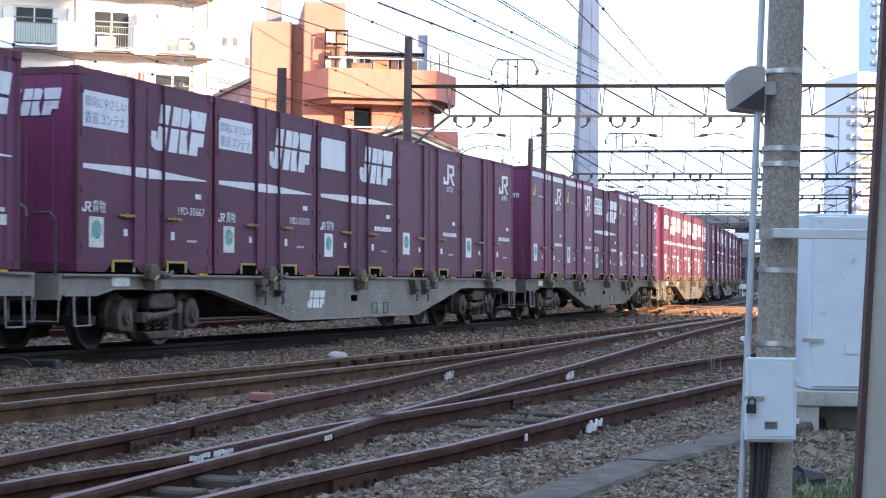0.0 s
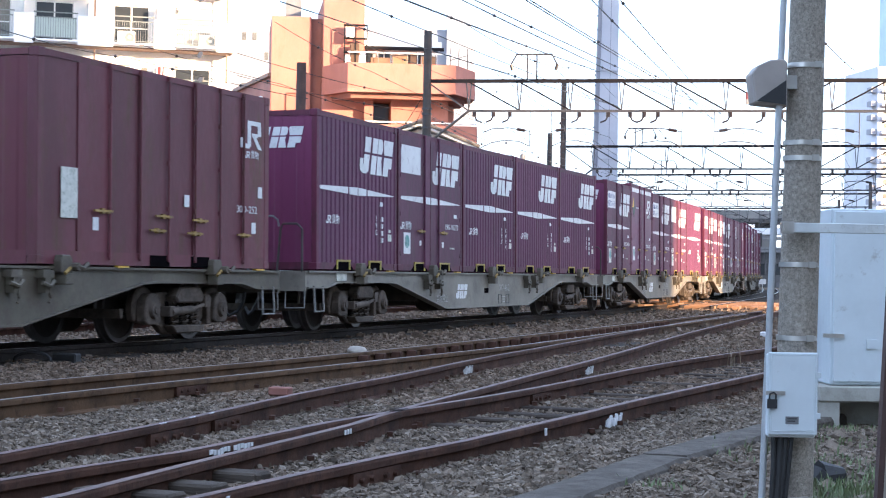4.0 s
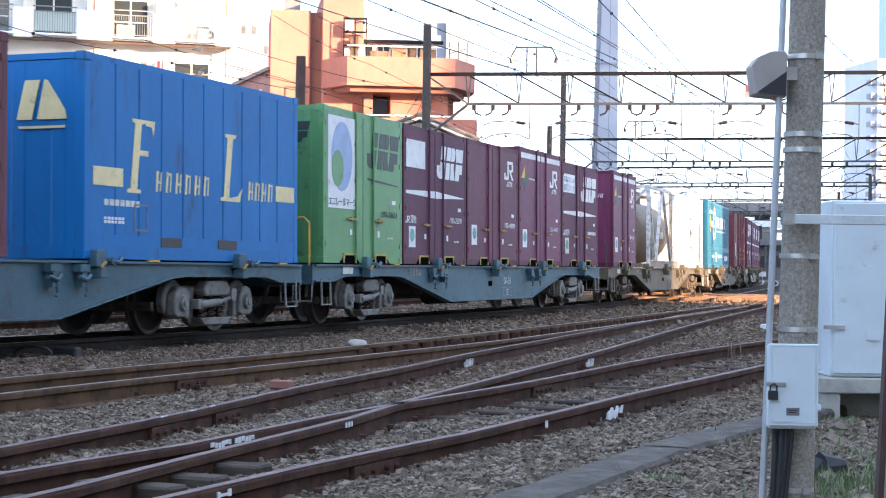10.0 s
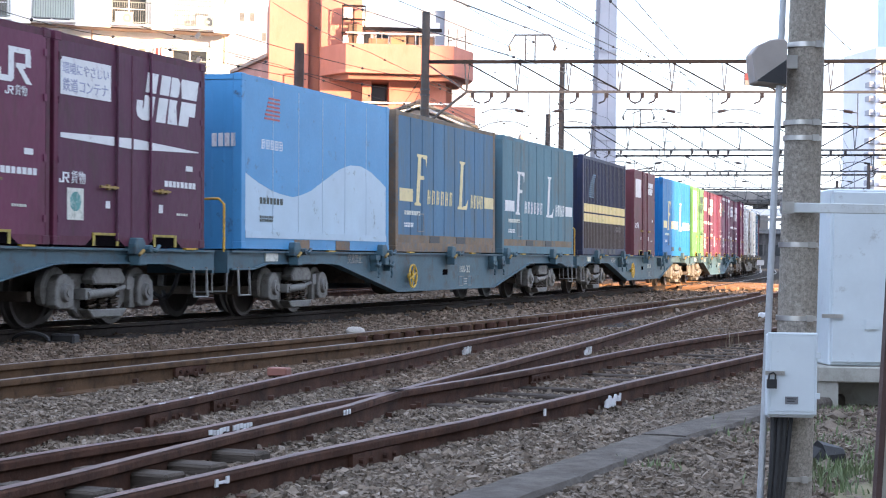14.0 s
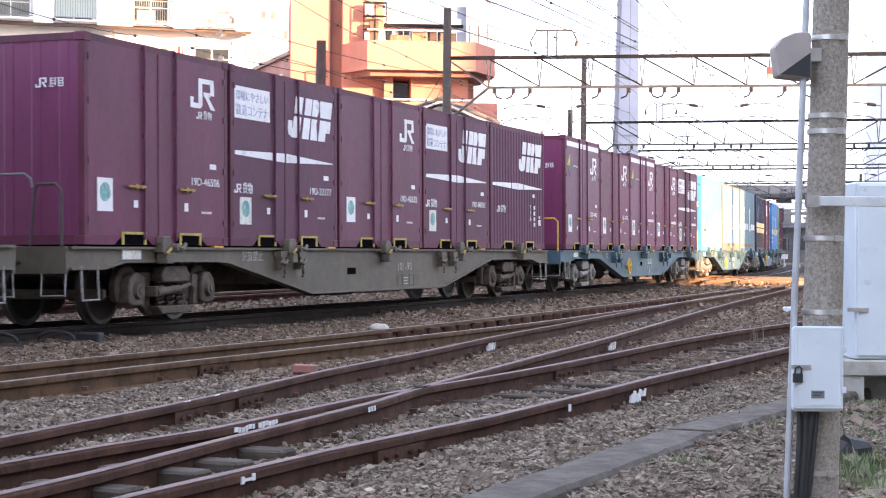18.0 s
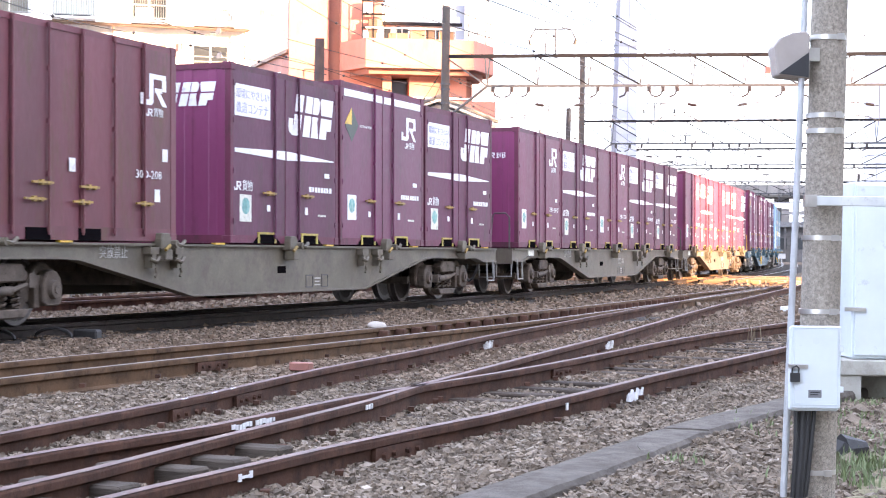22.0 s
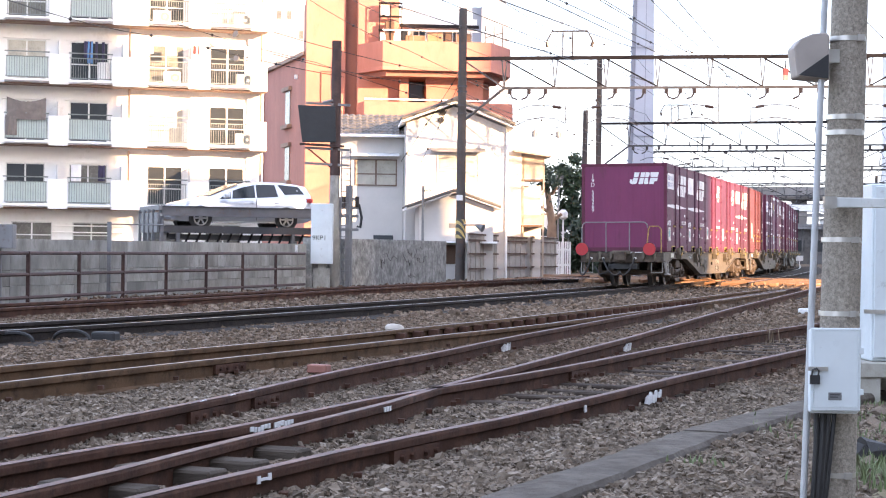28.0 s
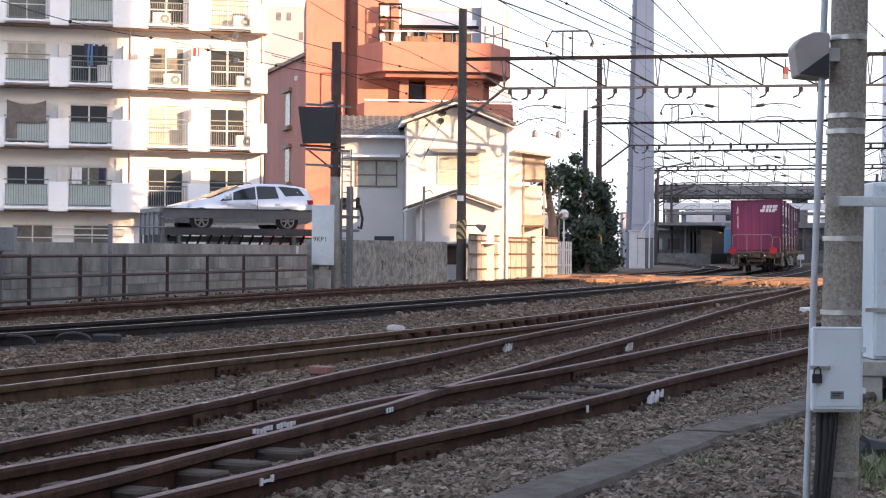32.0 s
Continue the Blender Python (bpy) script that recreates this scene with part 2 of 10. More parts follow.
M_FADED2 = mat("faded_grey_blue_paint", (0.105, 0.195, 0.240), 0.65, 0, 0.10, 0.8, 25, 0.06, (0.13, 0.15, 0.15), 0.45, 0.05, (1, 1, 0.35), spec=0.25)
M_TEAL = mat("teal_blue_paint", (0.018, 0.115, 0.20), 0.42, 0, 0.08, 1.2, 25, 0.06, GRIME, 0.15)
M_NAVY = mat("dark_navy_paint", (0.022, 0.028, 0.068), 0.55, 0, 0.14, 1.2, 25, 0.1, (0.045, 0.035, 0.032), 0.45, 0, (1, 1, 0.3), spec=0.28)
M_SOOT = mat("sooty_brown_paint", (0.050, 0.036, 0.036), 0.6, 0, 0.15, 1.2, 25, 0.1, GRIME, 0.4)
M_SKYBLUE = mat("sky_blue_paint", (0.070, 0.27, 0.52), 0.45, 0, 0.05, 1.2, 25, 0.04, GRIME, 0.08, spec=0.3)
M_PALEBLUE = mat("pale_blue_paint", (0.42, 0.54, 0.64), 0.45, 0, 0.05, 1.2, 25, 0.04, GRIME, 0.08, spec=0.3)
M_WHITEBOX = mat("off_white_container_paint", (0.85, 0.80, 0.70), 0.5, 0, 0.07, 0.8, 25, 0.05, (0.34, 0.25, 0.16), 0.12, 0, (1, 1, 0.5), spec=0.3)
M_DRYGRASS = mat("dry_straw", (0.20, 0.155, 0.10), 0.8, 0, 0.2, 3, 30, 0.1)
M_TANK = mat("dusty_grey_tank_steel", (0.19, 0.155, 0.118), 0.55, 0.0, 0.12, 1.2, 20, 0.1, RUST, 0.25)
M_PEEL = mat("peeling_white_frame_paint", (0.66, 0.66, 0.64), 0.55, 0, 0.08, 3, 30, 0.2, (0.14, 0.10, 0.08), 0.55)
M_FRAMEBROWN = mat("brown_window_frame", (0.16, 0.11, 0.085), 0.6, 0, 0.1, 3, 30, 0.05)
M_MOSS = mat("mossy_verge_dirt", (0.215, 0.185, 0.120), 0.95, 0, 0.3, 1.5, 20, 0.8, (0.10, 0.11, 0.05), 0.5, spec=0.08)
M_MARK = mat("white_marking_paint", (0.70, 0.70, 0.70), 0.55, 0, 0.05, 3, 40, 0.03, (0.36, 0.30, 0.34), 0.2)
M_DARKMARK = mat("dark_marking_paint", (0.020, 0.032, 0.024), 0.5, 0, 0.1, 3, 40, 0.03)
M_CREAM = mat("cream_marking_paint", (0.72, 0.60, 0.30), 0.5, 0, 0.06, 3, 40, 0.03, (0.3, 0.26, 0.18), 0.2)
M_YELLOW = mat("yellow_paint", (0.62, 0.37, 0.035), 0.5, 0, 0.1, 4, 30, 0.1, GRIME, 0.3)
M_ECO = mat("eco_label_print", (0.10, 0.30, 0.28), 0.5, 0, 0.2, 6, 40, 0.02, (0.5, 0.55, 0.5), 0.4)
M_FADELBL = mat("faded_label", (0.62, 0.62, 0.55), 0.55, 0, 0.1, 6, 40, 0.02, (0.25, 0.28, 0.2), 0.4)
M_TAILRED = mat("tail_disc_red", (0.36, 0.016, 0.024), 0.4, 0, 0.05, 4, 30, 0.02)
M_WAGON = mat("grimy_grey_wagon_paint", (0.106, 0.090, 0.062), 0.62, 0, 0.16, 1.5, 25, 0.15, (0.075, 0.055, 0.042), 0.5, 0.05)
M_WAGONBLUE = mat("blue_grey_wagon_paint", (0.050, 0.106, 0.136), 0.55, 0, 0.12, 1.5, 25, 0.12, GRIME, 0.35, 0.05)
M_BOGIE = mat("dusty_bogie_steel", (0.098, 0.078, 0.062), 0.8, 0, 0.22, 4, 30, 0.25, (0.04, 0.03, 0.024), 0.45, spec=0.2)
M_BOGIEGREY = mat("grey_bogie_steel", (0.17, 0.165, 0.15), 0.7, 0, 0.16, 4, 30, 0.25, (0.06, 0.05, 0.04), 0.4)
M_WHEEL = mat("dark_wheel_steel", (0.045, 0.036, 0.030), 0.6, 0.4, 0.2, 5, 30, 0.2)
M_TREAD = mat("wheel_rim_steel", (0.10, 0.09, 0.085), 0.5, 0.5, 0.1, 5, 30, 0.1)
M_PIPE = mat("grey_galvanised_pipe", (0.42, 0.43, 0.44), 0.5, 0.3, 0.1, 5, 30, 0.1)
M_STIRRUP = mat("dull_white_step_paint", (0.24, 0.235, 0.22), 0.6, 0, 0.15, 6, 40, 0.1, GRIME, 0.4)
M_RAILPANEL = mat("grey_green_balcony_panel", (0.40, 0.47, 0.45), 0.35, 0, 0.08, 1, 15, 0.03)
# black without sheen: paints in the dark of pockets and openings
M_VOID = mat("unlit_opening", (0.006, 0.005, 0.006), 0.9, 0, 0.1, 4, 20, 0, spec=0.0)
M_RAILMID = mat("dull_brown_rail_head", (0.20, 0.155, 0.12), 0.5, 0.15, 0.14, 3, 30, 0.1, (0.12, 0.08, 0.06), 0.4, spec=0.3)
M_PALESTONE = mat("pale_beige_stone", (0.46, 0.42, 0.37), 0.8, 0, 0.12, 8, 40, 0.3, spec=0.2)
M_DULLRED = mat("dull_red_lamp_paint", (0.13, 0.020, 0.028), 0.6, 0, 0.1, 4, 30, 0.05)
M_RUBBER = mat("black_rubber", (0.022, 0.021, 0.021), 0.7, 0, 0.15, 5, 40, 0.15)
M_RAILOCHRE = mat("ochre_rail_side", (0.115, 0.068, 0.038), 0.8, 0.0, 0.22, 3, 35, 0.3, (0.040, 0.025, 0.016), 0.4, spec=0.12)
M_RAILBLACK = mat("oily_black_rail_side", (0.034, 0.026, 0.022), 0.75, 0.0, 0.22, 3, 35, 0.3, (0.012, 0.010, 0.010), 0.4, spec=0.15)
# oily ballast; its black also paints in shade under the wagons
M_OILBED = mat("oily_black_ballast", (0.042, 0.034, 0.028), 0.9, 0, 0.3, 0.9, 14, 1.0, (0.022, 0.018, 0.016), 0.5, spec=0.1)
M_POSTWEB = mat("grey_olive_post_paint", (0.36, 0.345, 0.29), 0.8, 0, 0.1, 2, 30, 0.1, (0.24, 0.22, 0.18), 0.3, spec=0.2)
M_PLINTH = mat("pale_plinth_concrete", (0.40, 0.385, 0.34), 0.9, 0, 0.12, 1.5, 25, 0.25, (0.22, 0.21, 0.17), 0.4, spec=0.15)
M_OILSLEEPER = mat("oily_black_sleeper", (0.022, 0.018, 0.016), 0.8, 0, 0.2, 2, 30, 0.4, (0.04, 0.034, 0.03), 0.3, 0.15, (0.4, 4, 4))
M_RAIL = mat("rusty_rail_side", (0.082, 0.042, 0.029), 0.85, 0.0, 0.25, 3, 35, 0.3, (0.034, 0.022, 0.017), 0.45, spec=0.12)
M_RAILTOP = mat("worn_rail_head", (0.26, 0.23, 0.21), 0.40, 0.6, 0.12, 3, 30, 0.08)
M_RAILOLD = mat("rusty_rail_head", (0.135, 0.078, 0.066), 0.6, 0.0, 0.2, 3, 30, 0.15, (0.075, 0.042, 0.034), 0.45, spec=0.25)
M_BALLAST = mat("brown_ballast", (0.145, 0.112, 0.082), 0.95, 0, 0.32, 0.8, 14, 1.0, (0.055, 0.040, 0.028), 0.5, spec=0.08)
# darker, browner copy of the ballast stone, from the middle distance on
M_FARSTONE = mat("rust_stained_ballast", (0.178, 0.142, 0.112), 0.9, 0, 0.25, 6, 40, 0.4, (0.070, 0.047, 0.034), 0.4, spec=0.1)
M_STONE = mat("ballast_stone", (0.208, 0.180, 0.150), 0.9, 0, 0.25, 6, 40, 0.4, (0.065, 0.045, 0.033), 0.4, spec=0.1)
M_SLEEPER = mat("weathered_sleeper_wood", (0.060, 0.046, 0.037), 0.9, 0, 0.22, 2, 30, 0.5, (0.10, 0.085, 0.07), 0.35, 0.15, (0.4, 4, 4), spec=0.08)
M_CONC = mat("grey_concrete", (0.165, 0.155, 0.140), 0.88, 0, 0.16, 1.2, 25, 0.3, (0.075, 0.066, 0.058), 0.5, 0.12)
M_CONCDARK = mat("stained_concrete", (0.30, 0.29, 0.262), 0.9, 0, 0.24, 1.1, 20, 0.3, (0.17, 0.16, 0.14), 0.5, 0.03, (1, 1, 0.5), spec=0.15)
M_PLASTERWALL = mat("cracked_grey_plaster", (0.29, 0.282, 0.26), 0.9, 0, 0.30, 3.5, 9, 0.5, (0.13, 0.125, 0.112), 0.55, spec=0.15)
M_POLE = mat("concrete_pole", (0.37, 0.325, 0.27), 0.9, 0, 0.22, 62, 150, 0.6, (0.12, 0.098, 0.078), 0.42, spec=0.2)
M_GANTRY = mat("brown_grey_mast_steel", (0.060, 0.050, 0.047), 0.65, 0.1, 0.15, 2, 25, 0.12, RUST, 0.3)
M_GANTRYLT = mat("dull_truss_steel", (0.060, 0.060, 0.066), 0.55, 0.3, 0.12, 2, 25, 0.1)
M_WIRE = mat("dark_cable", (0.015, 0.015, 0.017), 0.6, 0.0, 0.1, 2, 20, 0)
M_INSUL = mat("brown_insulator", (0.018, 0.012, 0.012), 0.4, 0, 0.1, 4, 20, 0)
M_BOXPAINT = mat("pale_grey_box_paint", (0.58, 0.63, 0.65), 0.4, 0, 0.04, 3, 40, 0.04, (0.33, 0.33, 0.32), 0.10)
M_STRAP = mat("bright_steel_strap", (0.55, 0.53, 0.50), 0.35, 0.85, 0.1, 6, 40, 0.08)
M_BLACK = mat("black_paint", (0.020, 0.020, 0.022), 0.5, 0, 0.12, 3, 30, 0.06)
M_GREYMETAL = mat("grey_painted_steel", (0.17, 0.172, 0.178), 0.5, 0.1, 0.1, 2, 30, 0.08, RUST, 0.15)
M_RUSTPOST = mat("rusty_brown_post", (0.070, 0.038, 0.032), 0.7, 0.1, 0.18, 2, 30, 0.2, (0.035, 0.025, 0.022), 0.35)
M_APT = mat("cream_white_render", (0.84, 0.83, 0.81), 0.85, 0, 0.04, 0.4, 15, 0.12, (0.68, 0.66, 0.63), 0.2)
M_APTWHITE = mat("white_parapet_paint", (0.87, 0.87, 0.87), 0.8, 0, 0.03, 0.5, 15, 0.08, (0.70, 0.69, 0.67), 0.2)
M_EAVE = mat("brown_slab_edge", (0.30, 0.20, 0.15), 0.8, 0, 0.15, 1, 15, 0.1)
M_GLASS = glass("window_glass", (0.035, 0.04, 0.045))
M_CURTAIN = mat("pale_curtain_behind_glass", (0.42, 0.40, 0.34), 0.3, 0, 0.12, 1.5, 12, 0.05)
M_CURTAINDK = mat("dim_curtain_behind_glass", (0.15, 0.145, 0.13), 0.25, 0, 0.15, 1.5, 12, 0.05)
M_ALU = mat("aluminium_frame", (0.62, 0.62, 0.60), 0.4, 0.4, 0.06, 3, 30, 0.05)
M_RAILING = mat("grey_green_railing", (0.16, 0.18, 0.175), 0.5, 0.1, 0.1, 3, 30, 0.05)
M_BRICK = mat("orange_brown_tile", (0.39, 0.160, 0.120), 0.75, 0, 0.09, 0.6, 12, 0.15, (0.32, 0.135, 0.094), 0.3, 0, (1, 1, 0.4))
# darker copy of the tile that paints shade on recess, right wall, skirt
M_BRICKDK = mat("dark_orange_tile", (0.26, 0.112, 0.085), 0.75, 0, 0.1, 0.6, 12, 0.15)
M_HOUSE = mat("white_house_render", (0.56, 0.54, 0.52), 0.85, 0, 0.06, 0.5, 15, 0.1, (0.42, 0.40, 0.37), 0.22)
# greyer copy of the house render: left wing's shade; also the shed's grey
M_HOUSEGREY = mat("grey_white_house_render", (0.53, 0.51, 0.485), 0.85, 0, 0.06, 0.5, 15, 0.1)
M_TILE = mat("grey_roof_tile", (0.135, 0.125, 0.115), 0.7, 0, 0.16, 3, 20, 0.2, (0.075, 0.06, 0.05), 0.35, 0.15, spec=0.25)
M_WOODDK = mat("dark_timber", (0.10, 0.06, 0.04), 0.8, 0, 0.15, 3, 25, 0.2)
M_SHEET = mat("weathered_fence_board", (0.33, 0.30, 0.265), 0.8, 0.0, 0.1, 1.5, 20, 0.1, (0.2, 0.15, 0.11), 0.3)
M_CARWHITE = mat("silver_white_car_paint", (0.60, 0.61, 0.64), 0.12, 0.35, 0.03, 2, 30, 0.0, spec=0.7)
M_CARGLASS = glass("tinted_car_glass", (0.02, 0.025, 0.03), 0.03)
M_CARGLASS.node_tree.nodes["Principled BSDF"].inputs["Specular IOR Level"].default_value = 0.4
M_TYRE = mat("tyre_rubber", (0.022, 0.022, 0.022), 0.8, 0, 0.15, 6, 40, 0.2)
M_RIM = mat("alloy_rim", (0.42, 0.42, 0.43), 0.35, 0.7, 0.08, 6, 30, 0.05)
M_TOWER = mat("pale_grey_tower_paint", (0.40, 0.42, 0.48), 0.6, 0.0, 0.05, 0.5, 15, 0.04, spec=0.2)
M_LEAF = mat("dark_green_foliage", (0.022, 0.040, 0.018), 0.65, 0, 0.3, 1.5, 12, 0.2, (0.045, 0.055, 0.025), 0.4, 0.2)
M_GRASS = mat("weed_green", (0.135, 0.175, 0.075), 0.75, 0, 0.25, 2, 20, 0.1, (0.17, 0.16, 0.09), 0.45)
M_BARK = mat("pale_bark", (0.23, 0.15, 0.10), 0.9, 0, 0.2, 2, 20, 0.4)
M_PLANK = mat("crossing_timber", (0.25, 0.14, 0.078), 0.8, 0, 0.18, 1, 20, 0.25, (0.15, 0.09, 0.05), 0.35, 0.18, (0.3, 3, 3))
M_BRIDGE = mat("viaduct_concrete", (0.20, 0.195, 0.19), 0.85, 0, 0.12, 0.2, 6, 0.1, (0.07, 0.07, 0.075), 0.35)
# the far facades' pale bluish colours have the distance haze painted in
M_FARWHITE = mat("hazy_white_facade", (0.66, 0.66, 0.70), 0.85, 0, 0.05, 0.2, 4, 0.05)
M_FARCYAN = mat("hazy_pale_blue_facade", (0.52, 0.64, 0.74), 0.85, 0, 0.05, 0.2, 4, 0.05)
M_STATION = mat("dim_station_steel", (0.13, 0.125, 0.125), 0.8, 0, 0.2, 0.6, 8, 0.1, (0.03, 0.03, 0.03), 0.4)
# grey-blue for far walls, again with the haze in the colour
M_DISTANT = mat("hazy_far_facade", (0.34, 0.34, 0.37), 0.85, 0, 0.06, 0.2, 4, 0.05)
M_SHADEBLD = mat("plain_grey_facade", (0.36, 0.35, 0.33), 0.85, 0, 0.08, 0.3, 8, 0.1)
M_HOOD = mat("grey_enamel_hood", (0.34, 0.30, 0.27), 0.55, 0.0, 0.08, 4, 40, 0.05, spec=0.3)
M_ARM = mat("pale_grey_arm_paint", (0.56, 0.58, 0.57), 0.5, 0.0, 0.08, 6, 40, 0.08, (0.3, 0.27, 0.22), 0.25)
M_PLANK2 = mat("sunlit_balcony_timber", (0.36, 0.30, 0.245), 0.8, 0, 0.12, 2, 20, 0.15)
M_BLACKSTEEL = mat("dark_beam_steel", (0.010, 0.009, 0.011), 0.7, 0.0, 0.12, 2, 25, 0.1, spec=0.2)


def hazard():
    """Slanting yellow and black stripes."""
    m = mat("yellow_black_stripes", (0.55, 0.36, 0.05), 0.5)
    nt = m.node_tree
    tc, wv, rp, mx = (nt.nodes.new("ShaderNode" + k) for k in ("TexCoord", "TexWave", "ValToRGB", "Mix"))
    wv.inputs["Scale"].default_value = 2.4
    wv.bands_direction = "DIAGONAL"
    rp.color_ramp.interpolation = "CONSTANT"
    rp.color_ramp.elements[0].color = (0.05, 0.05, 0.045, 1)
    rp.color_ramp.elements[1].color, rp.color_ramp.elements[1].position = (0.42, 0.32, 0.12, 1), 0.5
    nt.links.new(tc.outputs["Object"], wv.inputs[0])
    nt.links.new(wv.outputs["Fac"], rp.inputs[0])
    nt.links.new(rp.outputs[0], nt.nodes["Principled BSDF"].inputs["Base Color"])
    return m


M_HAZARD = hazard()
M_TOWERDK = mat("grey_tower_channel", (0.24, 0.25, 0.29), 0.6, 0.0, 0.05, 0.5, 15, 0.04, spec=0.2)


def per_stone(m):
    """Each loose stone gets a shade of its own."""
    nt = m.node_tree
    b = nt.nodes["Principled BSDF"]
    old = b.inputs["Base Color"].links[0].from_socket
    geo, rp, mx = (nt.nodes.new("ShaderNode" + k) for k in ("NewGeometry", "ValToRGB", "Mix"))
    for pos, col in ((0.35, (0.86, 0.80, 0.74, 1)), (0.7, (1.06, 0.96, 0.86, 1)), (0.93, (1.22, 1.17, 1.12, 1))):
        rp.color_ramp.elements.new(pos).color = col
    rp.color_ramp.elements[0].color = (0.55, 0.51, 0.47, 1)
    rp.color_ramp.elements[-1].color = (1.40, 1.37, 1.32, 1)
    mx.data_type, mx.blend_type = "RGBA", "MULTIPLY"
    mx.inputs["Factor"].default_value = 1.0
    nt.links.new(geo.outputs["Random Per Island"], rp.inputs[0])
    nt.links.new(old, mx.inputs["A"])
    nt.links.new(rp.outputs[0], mx.inputs["B"])
    nt.links.new(mx.outputs["Result"], b.inputs["Base Color"])


per_stone(M_STONE)
per_stone(M_FARSTONE)
M_KERB = mat("worn_trough_concrete", (0.132, 0.115, 0.098), 0.95, 0, 0.20, 5.0, 40, 0.7, (0.075, 0.062, 0.050), 0.55, 0.05, spec=0.1)

# ---- the line of the main track ----
CANT = 0.0125
BEND_S = (-40, -10, 10, 30, 50, 70, 90, 110, 140)
BEND_K = (0.0, -0.00062, -0.00259, -0.0018, -0.00136, -0.00182, -0.00145, -0.00124, -0.00114)
GRADE = 0.0035
ARC = np.arange(-320.0, 460.0, 1.0)
_k = np.interp(ARC, BEND_S, BEND_K)
_k[ARC > 150] *= 0.4
_a = np.concatenate([[0], np.cumsum((_k[1:] + _k[:-1]) / 2)])
_a += 0.36137 - np.interp(0, ARC, _a)
_x = np.concatenate([[0], np.cumsum((np.sin(_a)[1:] + np.sin(_a)[:-1]) / 2)])
_y = np.concatenate([[0], np.cumsum((np.cos(_a)[1:] + np.cos(_a)[:-1]) / 2)])
_x += -4.0617 - np.interp(0, ARC, _x)
_y += 24.4643 - np.interp(0, ARC, _y)


def rise(y):
    """Height of the rails: level near the camera, climbing slightly away from it."""
    return GRADE * max(0.0, y - 24.0)


def track_point(s):
    """The middle of the main track at s metres along it, at rail height."""
    return Vector((float(np.interp(s, ARC, _x)), float(np.interp(s, ARC, _y)), GRADE * max(0.0, min(s, 150.0))))


# ---- ground ----
def ground_z(x, y):
    z = -0.125 + rise(y) - 0.035 * min(1.0, max(0.0, (y - 10.5) / 3.0))
    # the verge beside the nearest track lies lower and is uneven
    side = x - (0.25 + 0.42 * (y - 7.5) + 0.4)
    if side > 0 and y < 60:
        z -= min(0.10, 0.05 * side)
    if y < 40:
        z += 0.030 * noise.noise((x * 1.3, y * 1.3, 0)) + 0.018 * noise.noise((x * 5, y * 5, 3))
    return z


def build_ground():
    xs = [-900, -300, -100, -40] + list(np.arange(-24, 30.01, 0.9)) + [60, 150, 400, 900]
    ys = [-300, -100, -30, 0] + list(np.arange(4.5, 20, 0.22)) + list(np.arange(20, 48, 0.8)) + [55, 65, 80, 100, 130, 170, 230, 320, 500, 900, 2500]
    fine = list(np.arange(-5, 8.01, 0.2))
    xs = sorted(set([round(float(x), 3) for x in xs] + [round(float(x), 3) for x in fine]))
    vs = [(x, y, ground_z(x, y) if abs(x) < 40 and 4 < y < 400 else -0.125 + rise(min(y, 400))) for y in ys for x in xs]
    n = len(xs)
    fs = [(j * n + i, j * n + i + 1, (j + 1) * n + i + 1, (j + 1) * n + i) for j in range(len(ys) - 1) for i in range(n - 1)]
    g = Geo().add(vs, fs)
    return solid("ground", g, M_BALLAST, "brown stone ballast and dirt between the tracks", "ground", kind="structure")


build_ground()


# ---- tracks ----
def spline(pts, step=0.6):
    """A smooth line through a few points of the plan."""
    out, n = [], len(pts)
    for i in range(n - 1):
        p0, p1, p2, p3 = (Vector(pts[max(0, min(n - 1, i + d))]) for d in (-1, 0, 1, 2))
        m = max(1, int((p2 - p1).length / step))
        for j in range(m):
            t = j / m
            out.append(0.5 * ((2 * p1) + (p2 - p0) * t + (2 * p0 - 5 * p1 + 4 * p2 - p3) * t * t + (3 * p1 - p0 - 3 * p2 + p3) * t ** 3))
    return out + [Vector(pts[-1])]


RAIL_SIDE = [(-0.032, 0.0), (-0.036, -0.010), (-0.036, -0.040), (-0.010, -0.055), (-0.010, -0.140), (-0.062, -0.156), (-0.062, -0.170), (0.062, -0.170), (0.062, -0.156), (0.010, -0.140), (0.010, -0.055), (0.036, -0.040), (0.036, -0.010), (0.032, 0.0)]


def rail(line, parent, head, side=M_RAIL, dz=0.0):
    """One rail along a line of plan points: the rusty section, and its worn head as a strip of its own."""
    vs, n = [], len(RAIL_SIDE)
    tops = []
    for i, p in enumerate(line):
        d = (line[min(i + 1, len(line) - 1)] - line[max(i - 1, 0)]).normalized()
        s = Vector((d.y, -d.x))
        z = rise(p.y) + dz
        vs += [(p.x + s.x * a, p.y + s.y * a, z + b) for a, b in RAIL_SIDE]
        tops += [(p.x - s.x * 0.027, p.y - s.y * 0.027, z + 0.004), (p.x + s.x * 0.027, p.y + s.y * 0.027, z + 0.004)]
    fs = [(j * n + i, j * n + (i + 1) % n, (j + 1) * n + (i + 1) % n, (j + 1) * n + i) for j in range(len(line) - 1) for i in range(n)]
    r = part("rail", Geo().add(vs, fs), side, parent)
    part("rail_head", Geo().add(tops, [(2 * i, 2 * i + 1, 2 * i + 3, 2 * i + 2) for i in range(len(line) - 1)]), head, r, "worn running surface")
    return r


